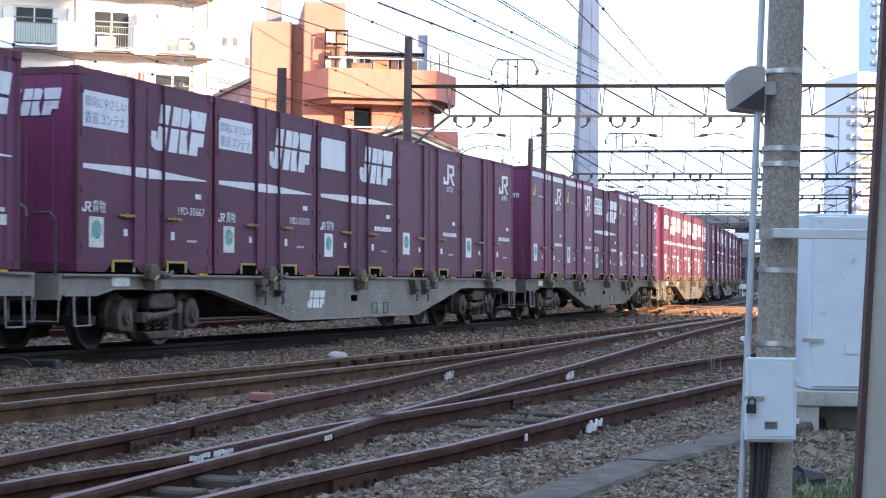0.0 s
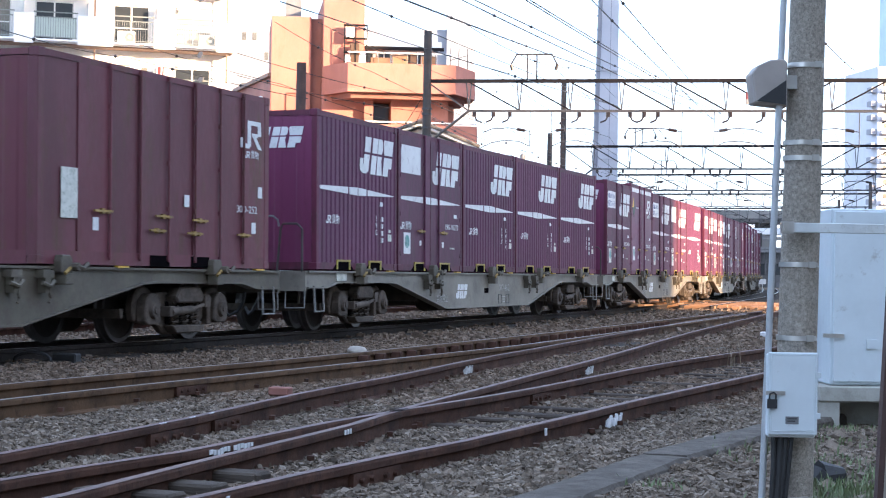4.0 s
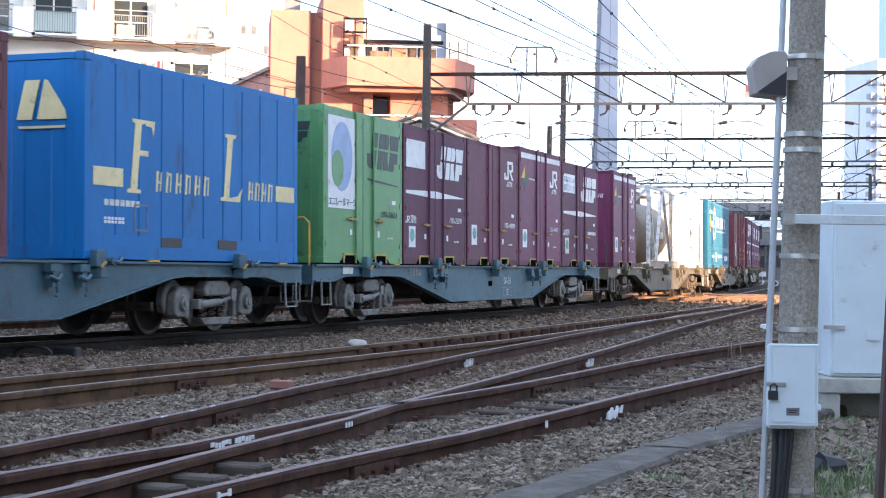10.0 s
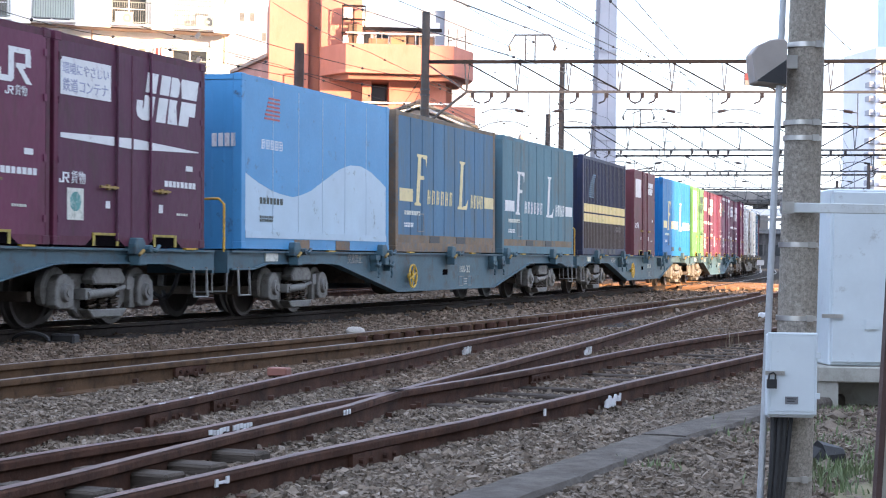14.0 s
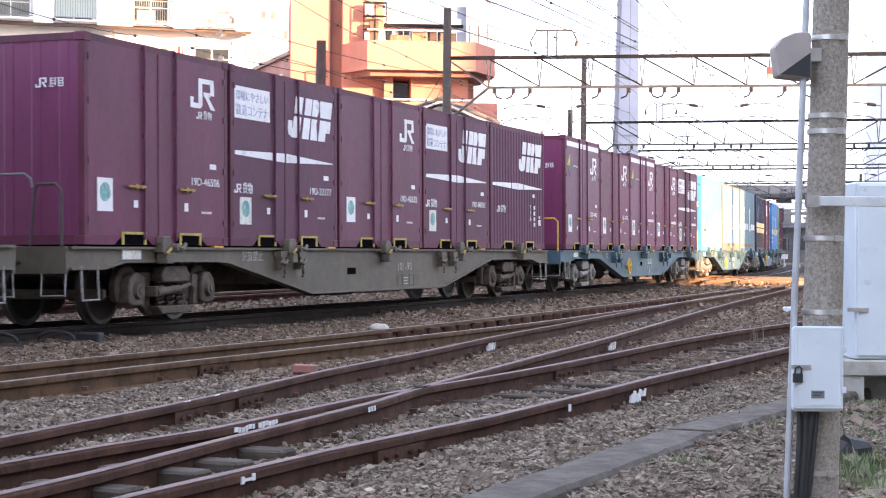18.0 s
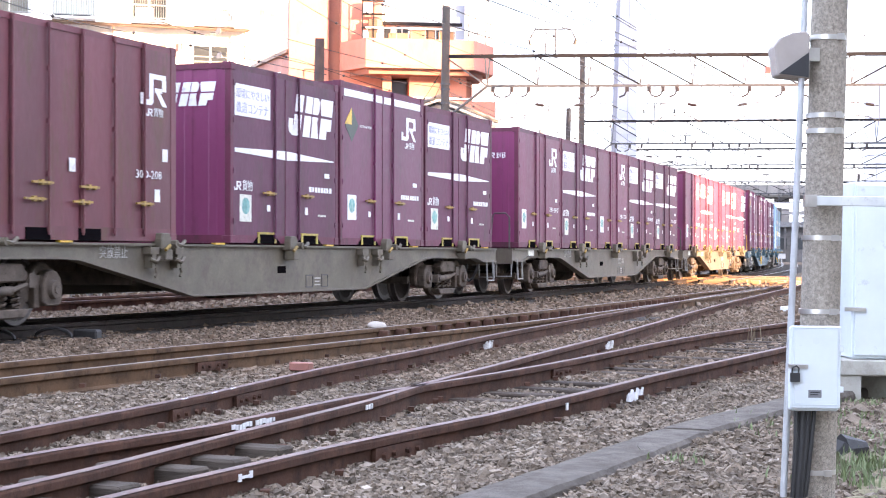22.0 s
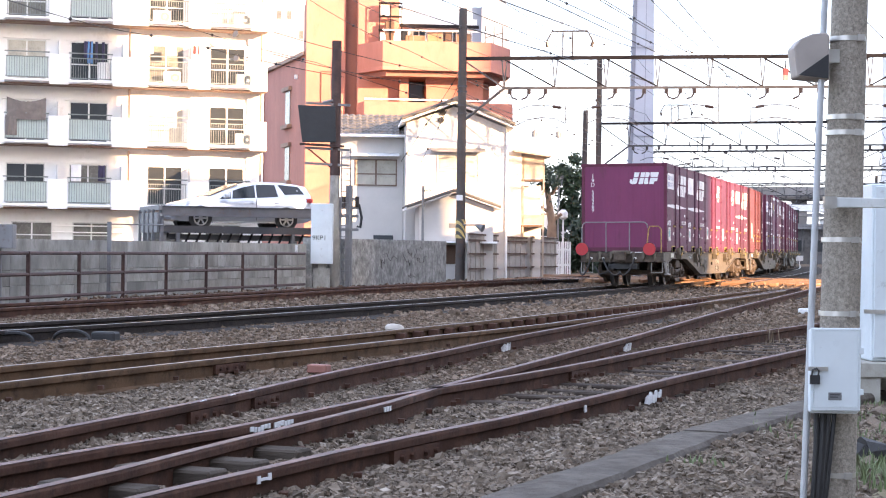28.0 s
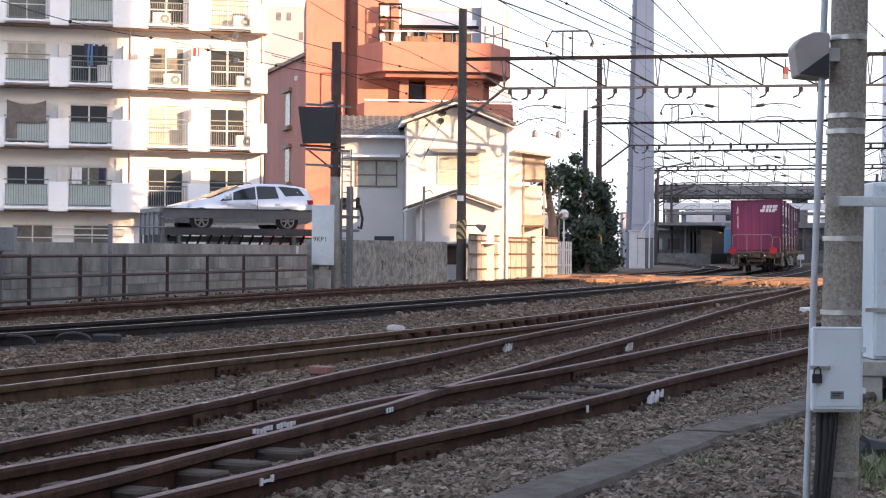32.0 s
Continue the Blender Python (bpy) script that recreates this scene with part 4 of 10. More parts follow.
part("case", Geo().box(0.03, 0.78, 0.02, 0.55, 0.36, 1.70), M_BOXPAINT, kiosk, bevel=0.01)
part("door", Geo().box(0.05, 0.76, 0.0, 0.02, 0.385, 1.68), M_BOXPAINT, kiosk, bevel=0.006)
part("handle", Geo().box(-0.03, 0.13, -0.02, 0.0, 0.72, 0.75), M_STRAP, kiosk)
part("latch", Geo().box(0.30, 0.40, -0.015, 0.0, 0.64, 0.71), M_BOXPAINT, kiosk)
part("plinth", Geo().box(-0.06, 0.86, -0.04, 0.6, 0.235, 0.355), M_PLINTH, kiosk, bevel=0.01)
for x in (-0.06, 0.70):
    part("plinth_leg", Geo().box(x, x + 0.16, -0.02, 0.58, -0.15, 0.235), M_PLINTH, kiosk)
part("back_wall", Geo().box(0.10, 0.70, 0.35, 0.45, -0.15, 0.235), M_PLINTH, kiosk)
for i, (x, h) in enumerate(((3.02, 0.8), (3.06, 0.95))):
    solid("marker_tube", Geo().tube((x, 13.9, 0.15), (x, 13.9, 0.15 + h), 0.035, n=10), M_BOXPAINT if i else M_RUSTPOST, "short painted tube beside the cabinet", "tube")

# ---- mossy dirt of the verge ----
vx, vy = [1.75 + i * 0.12 for i in range(22)], [6.4 + j * 0.14 for j in range(56)]
vs = []
for j, y in enumerate(vy):
    for i, x in enumerate(vx):
        xx = x + 0.40 * max(0.0, y - 8.0)
        edge = i in (0, 21) or j in (0, 55)
        vs.append((xx, y, ground_z(xx, y) + (-0.05 if edge else 0.014 + 0.02 * noise.noise((xx * 6, y * 6, 9)))))
solid("verge", Geo().add(vs, [(j * 22 + i, j * 22 + i + 1, (j + 1) * 22 + i + 1, (j + 1) * 22 + i) for j in range(55) for i in range(21)]), M_MOSS, "mossy dirt verge beside the tracks", "verge", kind="structure")

# ---- kerb slabs beside the near track ----
kerb = thing("kerb_trough", "row of worn grey concrete trough slabs", "kerb", kind="structure")
KL = spline([(-1.3, 3.6), (0.32, 7.5), (0.68, 8.38), (1.05, 9.32), (1.5, 10.4), (2.05, 11.45), (2.72, 12.8), (4.3, 15.9)], 1.2)[::2]
for i, (p, q) in enumerate(zip(KL, KL[1:])):
    d = (q - p).normalized()
    s = Vector((d.y, -d.x)) * 0.155
    p, q = p + d * 0.006, q - d * 0.006
    z = -0.082 + 0.006 * math.sin(i * 2.1)
    p, q = p + s * 0.06 * math.sin(i * 1.7), q + s * 0.06 * math.sin(i * 1.7)
    rk, n = random.Random(i), 14
    vs = []
    for k in range(n + 1):
        c = p + (q - p) * (k / n)
        e0, e1 = s * (1 + rk.uniform(-0.06, 0.04)), s * (1 + rk.uniform(-0.06, 0.04))
        dip = 0.012 if k in (0, n) else 0.0
        for v, dz in ((c - e0 * 1.04, -0.13), (c - e0, -0.022 - rk.uniform(0, 0.012)), (c - e0 * 0.88, -dip * 0.5 - rk.uniform(0, 0.006)), (c, rk.uniform(-0.004, 0.004) - dip * 0.5), (c + e1 * 0.88, -dip * 0.5 - rk.uniform(0, 0.006)), (c + e1, -0.022 - rk.uniform(0, 0.012)), (c + e1 * 1.04, -0.13)):
            vs.append((v.x, v.y, z + dz))
    fs = [(k * 7 + m, k * 7 + m + 1, (k + 1) * 7 + m + 1, (k + 1) * 7 + m) for k in range(n) for m in range(6)]
    part("slab", Geo().add(vs, fs + [tuple(range(7)), tuple(range(n * 7, n * 7 + 7))]), M_KERB, kerb)

# ---- paint marks, ties and fittings on the near rails ----
def on_line(line, y):
    for p, q in zip(line, line[1:]):
        if p.y <= y <= q.y:
            return p + (q - p) * ((y - p.y) / (q.y - p.y)), (q - p).normalized()
    return line[0], (line[1] - line[0]).normalized()


def rail_mark(line, y, length, side, z0, z1, label="white paint mark on the rail"):
    p, d = on_line(line, y)
    s = Vector((d.y, -d.x)) * side
    a, b = p - d * length / 2 + s, p + d * length / 2 + s
    t = Vector((d.y, -d.x)) * 0.004
    return solid("paint_mark", Geo().hexa([(*v, z0) for v in (a - t, b - t, b + t, a + t)] + [(*v, z1) for v in (a - t, b - t, b + t, a + t)]), M_MARK, label, "paint mark", "paint marks on the rails")


mk = random.Random(8)
for k in range(13):
    # flaking white paint daubed along the rail, with gaps
    y = 9.50 + k * 0.042
    if k == 6:
        continue
    top = -0.008 - 0.010 * mk.random()
    rail_mark(R2, y, 0.030 + 0.014 * mk.random(), 0.037, top - 0.022 - 0.018 * mk.random() * (1.5 - k / 10), top)
for y in (10.97, 11.46, 11.83):
    rail_mark(R1, y, 0.10, 0.012, 0.0, 0.005)
rail_mark(R4, 7.47, 0.025, 0.038, -0.050, -0.018)
rail_mark(R4, 7.52, 0.09, 0.038, -0.040, -0.028)
rail_mark(R4, 7.56, 0.025, 0.038, -0.044, -0.014)
rail_mark(R4, 11.4, 0.04, 0.040, -0.075, -0.030)
for dy in (-0.05, 0.0, 0.05):
    rail_mark(R3, 10.9 + dy, 0.022, 0.040, -0.042, -0.012)
for line, y in ((R4, 12.85), (R1, 19.6), (R3, 19.9)):
    p, d = on_line(line, y)
    root = thing("rail_brace", "white-painted rail brace and bolts", "rail fitting", "fittings on the rails")
    s = Vector((d.y, -d.x))
    for k, w, h in ((-0.20, 0.022, 0.040), (-0.13, 0.018, 0.060), (-0.05, 0.020, 0.035), (0.03, 0.016, 0.062), (0.11, 0.018, 0.044), (0.18, 0.014, 0.058)):
        c = p + s * (0.055 + w) + d * k
        part("bolt", Geo().tube((c.x, c.y, -0.12), (c.x + 0.012, c.y, -0.10 + h), w, w * 0.65, 7), M_MARK if line is R4 else M_PEEL, root)
    c, e = p + s * 0.06 - d * 0.14, p + s * 0.06 + d * 0.06
    part("plate", Geo().beam((*c, -0.090), (*e, -0.085), 0.03, 0.022), M_PEEL, root)
# fishplates with bolts, and spike heads along the near rails
for line, y in ((R1, 11.0), (R1, 12.1), (R4, 9.0), (MID_NEAR, 15.5), (R2, 15.2)):
    p, d = on_line(line, y)
    s = Vector((d.y, -d.x)) * 0.022
    root = thing("fishplate", "rusty fishplate bolted to the rail", "fishplate", "fishplates")
    a, b = p + s - d * 0.28, p + s + d * 0.28
    part("plate", Geo().beam((*a, -0.085), (*b, -0.085), 0.03, 0.075), M_RAIL, root)
    for k in (-0.2, -0.08, 0.08, 0.2):
        c = p + s * 1.7 + d * k
        part("bolt", Geo().tube((*c, -0.085), (*(c + s), -0.085), 0.016, n=6), M_RAIL, root)
spike = Geo().box(-0.02, 0.02, -0.035, 0.035, 0.0, 0.03).mesh("spike", M_RAIL)
for line in (R1, R2, R3, R4, MID_NEAR):
    run = 0.0
    for p, q in zip(line, line[1:]):
        run += (q - p).length
        if run > 0.66 and 6.2 < p.y < 20.5:
            run = 0.0
            d = (q - p).normalized()
            for sd in (0.085, -0.085):
                c = p + Vector((d.y, -d.x)) * sd
                ob = new("spike", spike)
                ob.parent = near
                ob.location = (c.x, c.y, -0.125)

# chocks bolted along the middle track's far rail
chock = Geo().prism([(-0.055, -0.16), (0.055, -0.16), (0.045, -0.03), (-0.045, -0.03)], "y", -0.15, -0.02).mesh("chock", M_RAIL, 0.006)
run = 0.0
for p, q in zip(MID_FAR, MID_FAR[1:]):
    seg = (q - p).length
    while run < seg:
        c = p + (q - p) * (run / seg)
        if 21.5 < c.y < 40:
            d = (q - p).normalized()
            ob = new("chock", chock)
            ob.parent = near
            ob.matrix_basis = Matrix.Translation((c.x, c.y, rise(c.y))) @ Matrix.Rotation(math.atan2(d.y, d.x), 4, "Z")
        run += 0.60
    run -= seg

M_BEARER = mat("grey_weathered_timber", (0.088, 0.072, 0.058), 0.9, 0, 0.2, 3, 30, 0.5, (0.06, 0.05, 0.042), 0.4, 0.1, (0.4, 4, 4), spec=0.08)
# bearers beside the rails at the turnout
for k, (x, y) in enumerate(((-1.72, 7.0), (-1.48, 7.5), (-1.27, 8.1), (-1.12, 8.48), (-0.96, 9.0))):
    solid("bearer", Geo().box(-0.26, 0.26, -0.085, 0.085, -0.16, -0.060), M_BEARER, "grey weathered timber bearer between the rails", "timber", "timber bearers", m=pose(x, y, 0, 0, 0, -24), bevel=0.012)
solid("red_block", Geo().box(-0.095, 0.095, -0.06, 0.06, -0.02, 0.055), M_BRICKDK, "faded red brick block on the ballast", "block", m=pose(-1.16, 15.78, -0.12, 0, 0, -20), bevel=0.01)
pale = Geo()
rk = random.Random(4)
prof = ((-0.13, 0.015), (-0.10, 0.055), (-0.03, 0.078), (0.05, 0.072), (0.11, 0.045), (0.14, 0.012))
pale.add([(x, r * 1.1 * math.cos(k * 0.698) * rk.uniform(0.85, 1.1), r * 0.85 * math.sin(k * 0.698) * rk.uniform(0.85, 1.1)) for x, r in prof for k in range(9)], [(j * 9 + k, j * 9 + (k + 1) % 9, (j + 1) * 9 + (k + 1) % 9, (j + 1) * 9 + k) for j in range(5) for k in range(9)] + [tuple(range(9)), tuple(range(45, 54))])
solid("pale_stone", pale, M_PALESTONE, "single pale white stone on the ballast", "stone", m=pose(-0.79, 25.1, -0.115), smooth=True)
solid("trackside_box", Geo().box(-0.10, 0.10, -0.07, 0.07, -0.05, 0.06), M_MARK, "small white box beside the track", "box", m=pose(6.82, 34.3, -0.08, 0, 0, -20), bevel=0.02)
solid("debris_sheet", Geo().box(-0.10, 0.10, -0.06, 0.06, 0.0, 0.012), M_MARK, "flat scrap of white sheet on the verge", "scrap", m=pose(2.33, 12.0, -0.15, 4, 3, 30))
for i, (x, y) in enumerate(((-4.95, 20.3), (-4.45, 21.0))):
    loop = [(x + 0.22 * math.cos(a * 0.35), y - 0.15 + 0.1 * a * 0.1, -0.12 + 0.10 * math.sin(a * 0.35)) for a in range(10)]
    solid("loose_cable", Geo().line(loop, 0.022, 6), M_RUBBER, "loop of loose black cable beside the rail", "cable", "loose cables")
solid("joint_box", Geo().box(-0.16, 0.16, -0.08, 0.08, -0.1, 0.03), M_RUBBER, "dark rail joint box beside the rail", "box", m=pose(-4.15, 21.4, -0.08, 0, 0, -18), bevel=0.02)

# ---- timbers of the crossing, lying in the sun ----
cross = thing("crossing_timbers", "orange-brown timbers and boards of the track crossing", "timbers", kind="structure")
ck = random.Random(5)
plank = Geo().box(-1.0, 1.0, -0.12, 0.12, -0.12, 0.0).mesh("timber", M_PLANK, 0.01)
for i in range(170):
    f = i / 169
    base = Vector((3.0, 66.0)).lerp(Vector((15.5, 61.0)), f) + Vector((0.2, 1.0)) * ck.uniform(-2.0, 9.5)
    ob = new("timber", plank)
    ob.parent = cross
    ob.matrix_basis = Matrix.Translation((base.x, base.y, rise(base.y) - 0.02 + ck.uniform(-0.05, 0.03))) @ Matrix.Rotation(radians(ck.uniform(-24, -12) + (90 if i % 3 == 0 else 0)), 4, "Z")

# ---- the apartment block ----
APT_O, APT_R, APT_N = Vector((-8.88, 81.7)), Vector((0.9638, 0.2667)), Vector((0.2667, -0.9638))


def apt_matrix():
    m = Matrix.Identity(4)
    m.col[0][:3] = (*APT_R, 0)
    m.col[1][:3] = (*(-APT_N), 0)
    m.translation = (*APT_O, 0)
    return m


def sliding_window(parent, x0, x1, z0, z1, y, fill, name="window", frame_paint=M_ALU):
    """Two panes in an aluminium frame, standing in a reveal; the wall's face is at y."""
    w = part(name, Geo().box(x0, x1, y - 0.03, y + 0.04, z0, z0 + 0.05).box(x0, x1, y - 0.03, y + 0.04, z1 - 0.05, z1).box(x0, x0 + 0.05, y - 0.03, y + 0.04, z0 + 0.05, z1 - 0.05).box(x1 - 0.05, x1, y - 0.03, y + 0.04, z0 + 0.05, z1 - 0.05), frame_paint, parent)
    m = (x0 + x1) / 2
    for a, b, d in ((x0 + 0.05, m + 0.02, 0.012), (m - 0.02, x1 - 0.05, -0.008)):
        part("pane", Geo().box(a, b, y + d, y + d + 0.006, z0 + 0.05, z1 - 0.05), fill, w)
    part("sash", Geo().box(m - 0.035, m + 0.035, y - 0.014, y + 0.03, z0 + 0.05, z1 - 0.05).box(x0 + 0.05, x1 - 0.05, y - 0.012, y + 0.02, z0 + 0.42 * (z1 - z0), z0 + 0.42 * (z1 - z0) + 0.05), frame_paint, w)
    return w


apt = thing("apartment_building", "white five-storey apartment block with railed balconies", "building", m=apt_matrix())
BAYS = [(-18.2, -16.3), (-14.9, -13.0), (-11.38, -9.5), (-8.59, -6.72), (-5.08, -3.29), (-2.26, -0.44)]
LEVELS = [2.84, 5.67, 8.41, 11.18, 13.93, 16.7]
part("core_wall", Geo().box(-24, 0.40, 1.25, 12, -0.2, 19.6), M_APT, apt)
part("roof_slab", Geo().box(-24.2, 0.6, -0.1, 12.2, 19.604, 19.9), M_APTWHITE, apt)
rb = random.Random(3)
fills = [M_GLASS, M_CURTAIN, M_GLASS, M_CURTAINDK, M_GLASS]
for li, z in enumerate(LEVELS):
    part("balcony_slab", Geo().box(-24, 0.36, 0.0, 1.245, z + 0.004, z + 0.17), M_APTWHITE, apt, bevel=0.01)
    part("slab_fascia", Geo().box(-24, 0.40, 0.25, 1.24, z - 0.06, z), M_EAVE, apt, "brown painted slab edge")
    # solid parapets between the openings
    xs = [-24.0] + [v for b in BAYS for v in b] + [0.36]
    for a, b in zip(xs[::2], xs[1::2]):
        part("parapet", Geo().box(a + 0.02, b - 0.02, -0.02, 0.10, z - 0.06, z + 1.27), M_APTWHITE, apt, bevel=0.012)
    for bi, (a, b) in enumerate(BAYS):
        w = sliding_window(apt, a + 0.10, b - 0.06, z + 0.19, z + 2.02, 1.22, fills[(li * 2 + bi) % 5])
        part("lintel", Geo().box(a - 0.1, b + 0.1, 1.12, 1.245, z + 2.06, z + 2.12), M_APT, apt)
        r = part("railing", Geo().box(a - 0.04, b + 0.04, -0.05, 0.0, z + 1.33, z + 1.38).box(a + 0.01, b - 0.01, 0.0, 0.04, z + 0.22, z + 0.26).box(a + 0.01, b - 0.01, 0.0, 0.04, z + 1.12, z + 1.16), M_RAILING, apt)
        if bi < 4 and (li + bi) % 4 != 1:
            part("panel", Geo().box(a + 0.03, b - 0.03, 0.032, 0.04, z + 0.26, z + 1.12), M_RAILPANEL, r)
        n = 17
        for i in range(n):
            x = a + 0.06 + i * (b - a - 0.12) / (n - 1)
            if bi >= 2:
                part("bar", Geo().box(x - 0.009, x + 0.009, 0.01, 0.03, z + 0.26, z + 1.12), M_RAILING, r)
        part("ledge", Geo().box(a - 0.06, b + 0.06, -0.20, -0.03, z + 0.06, z + 0.14), M_APTWHITE, apt)
    for x in (-12.2, -5.9, 0.12):
        part("down_pipe", Geo().tube((x, 0.34, z + 0.18), (x, 0.34, z + 2.62), 0.045, n=8), M_EAVE if x > -6.5 else M_APT, apt)
    for x in (-9.05, -3.1, -6.2):
        part("balcony_screen", Geo().box(x, x + 0.03, 0.30, 1.22, z + 0.2, z + 1.95), M_APT, apt)
# ground floor windows
for a, b in ((-16.4, -14.9), (-11.0, -9.2), (-8.3, -6.6), (-5.0, -3.3), (-2.3, -0.6)):
    sliding_window(apt, a, b, 1.15, 2.22, 1.23, M_CURTAINDK)
part("gas_pipe", Geo().tube((-9.2, 1.1, 2.05), (-6.0, 1.1, 2.05), 0.03, n=6).tube((-9.2, 1.1, 1.75), (-6.0, 1.1, 1.75), 0.03, n=6), M_APT, apt)


def ac_unit(x, z, flip=False):
    root = thing("air_conditioner", "off-white outdoor air conditioner on a balcony", "air conditioner", "air conditioners", m=apt_matrix() @ Matrix.Translation((x, 0.45, z)))
    part("case", Geo().box(0, 0.78, 0, 0.28, 0.03, 0.58), M_WHITEBOX, root, bevel=0.015)
    part("fan_grille", Geo().tube((0.52, -0.012, 0.30), (0.52, 0.0, 0.30), 0.21, n=20), M_RAILING, root)
    part("fan_hub", Geo().tube((0.52, -0.02, 0.30), (0.52, -0.012, 0.30), 0.08, n=12), M_WHITEBOX, root)
    part("foot", Geo().box(0.08, 0.16, 0.02, 0.26, 0, 0.03).box(0.62, 0.70, 0.02, 0.26, 0, 0.03), M_RAILING, root)


for x, li, dz in ((-4.35, 2, 0.17), (-4.85, 3, 0.17), (-1.15, 3, 0.17), (-1.0, 2, 0.17), (-11.2, 1 - 1, 0.17), (-1.0, 1, 0.17)):
    ac_unit(x, LEVELS[li] + dz)


def cloth(x, z, w, h, m, label, y=-0.07, sag=0.06):
    n = 8
    vs, fs = [], []
    for j in range(5):
        for i in range(n + 1):
            vs.append((w * i / n, 0.03 * math.sin(i * 1.7 + j * 0.4) * (0.4 + j * 0.2), -h * j / 4 - sag * math.sin(math.pi * i / n) * (1 - j / 4)))
    for j in range(4):
        fs += [(j * (n + 1) + i, j * (n + 1) + i + 1, (j + 1) * (n + 1) + i + 1, (j + 1) * (n + 1) + i) for i in range(n)]
    back = [(a, b + 0.012, c) for a, b, c in vs]
    g = Geo().add(vs, fs).add(back, [f[::-1] for f in fs])
    return solid("laundry", g, m, label, "laundry", "laundry on the balconies", m=apt_matrix() @ Matrix.Translation((x, y, z)))


M_CLOTHGREY = mat("grey_brown_cloth", (0.15, 0.13, 0.12), 0.9, 0, 0.12, 3, 30, 0.1)
M_CLOTHWHITE = mat("white_cloth", (0.72, 0.70, 0.70), 0.9, 0, 0.05, 3, 30, 0.1)
M_CLOTHNAVY = mat("navy_cloth", (0.035, 0.03, 0.07), 0.9, 0, 0.1, 3, 30, 0.1)
M_CLOTHRED = mat("red_cloth", (0.30, 0.06, 0.06), 0.9, 0, 0.1, 3, 30, 0.1)
M_CLOTHBLUE = mat("blue_cloth", (0.10, 0.22, 0.42), 0.9, 0, 0.1, 3, 30, 0.1)
cloth(-11.3, LEVELS[1] + 2.05, 1.7, 1.0, M_CLOTHGREY, "large dark grey cloth hung across a balcony", sag=0.20)
cloth(-11.35, LEVELS[1] + 1.25, 0.5, 0.9, M_CLOTHGREY, "dark grey cloth hung over a railing", -0.08)
for x, li, w, h, m, nm in ((-7.95, 2, 0.35, 0.75, M_CLOTHNAVY, "navy"), (-7.80, 2, 0.25, 1.0, M_CLOTHBLUE, "blue"), (-7.45, 2, 0.12, 0.95, M_CLOTHNAVY, "navy"), (-7.15, 2, 0.12, 0.95, M_CLOTHNAVY, "navy"),
                           (-8.45, 0, 0.45, 0.75, M_CLOTHWHITE, "white"), (-7.25, 0, 0.30, 0.72, M_CLOTHNAVY, "navy"), (-3.05, 2, 0.35, 0.40, M_CLOTHRED, "red"), (-5.35, 2, 0.5, 0.45, M_CLOTHWHITE, "white"), (-2.95, 2, 0.25, 0.5, M_CLOTHWHITE, "white"), (-4.3, 2, 0.5, 0.5, M_CLOTHWHITE, "white")):
    cloth(x, LEVELS[li] + 1.95, w, h, m, "%s washing on a balcony line" % nm, 0.25, 0.02)
solid("laundry_tub", Geo().tube((0, 0, 0), (0, 0, 0.85), 0.27, 0.30, 12), M_CLOTHWHITE, "white plastic bin on a balcony", "bin", m=apt_matrix() @ Matrix.Translation((-7.05, 0.5, LEVELS[2] + 0.17)))
for x, z in ((-1.2, 10.85), (-1.15, 9.75), (-1.2, 13.4)):
    dish = thing("satellite_dish", "grey satellite dish on a balcony arm", "satellite dish", "satellite dishes", m=apt_matrix() @ Matrix.Translation((x, -0.35, z)))
    part("bowl", Geo().tube((0.10, 0.02, 0.02), (-0.02, -0.06, 0.06), 0.07, 0.17, 16), M_GREYMETAL, dish)
    part("arm", Geo().line([(0.05, 0.02, 0), (-0.3, 0.40, 0.05)], 0.02), M_GREYMETAL, dish)

# ---- the orange-brown building behind the houses ----
BRN = Matrix.Translation((-8.3, 100.0, 0)) @ Matrix.Rotation(math.atan2(0.10, 1.0), 4, "Z")
brown = thing("tiled_building", "orange-brown tiled building with a deep chamfered terrace", "building", m=BRN)
part("left_wing", Geo().prism([(0.02, 0.6), (0.0, 12.0), (-2.4, 12.0)], "z", -0.2, 12.15), M_BRICK, brown)
part("stair_tower", Geo().box(0.0, 2.25, 0.0, 7.0, -0.2, 15.55), M_BRICK, brown, bevel=0.03)
part("recess_wall", Geo().box(2.25, 2.88, 0.45, 7.0, -0.2, 15.5), M_BRICKDK, brown, "recess between the two towers, shade put into its colour")
part("chimney", Geo().box(0.85, 1.75, 2.5, 3.4, 15.55, 19.5), M_GREYMETAL, brown)
part("main_tower", Geo().box(2.88, 5.2, -0.9, 7.0, -0.2, 16.6), M_BRICK, brown, bevel=0.03)
part("main_wall", Geo().box(5.2, 10.4, 0.55, 9.0, -0.2, 12.4), M_BRICK, brown)
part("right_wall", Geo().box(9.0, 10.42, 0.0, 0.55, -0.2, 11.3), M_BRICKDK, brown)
deck = [(2.9, -0.9), (4.15, -3.2), (10.1, -3.2), (11.6, -0.2), (11.6, 2.0), (2.9, 2.0)]
inner = [(3.15, -0.9), (4.3, -2.95), (10.0, -2.95), (11.35, -0.1), (11.35, 2.0), (3.15, 2.0)]


def ring_wall(outer, inn, z0, z1, m, name, parent, closed=False):
    n = len(outer)
    for i in range(n - 1):
        a, b, c, d = outer[i], outer[i + 1], inn[i + 1], inn[i]
        part(name, Geo().hexa([(*p, z0) for p in (a, b, c, d)] + [(*p, z1) for p in (a, b, c, d)]), m, parent)


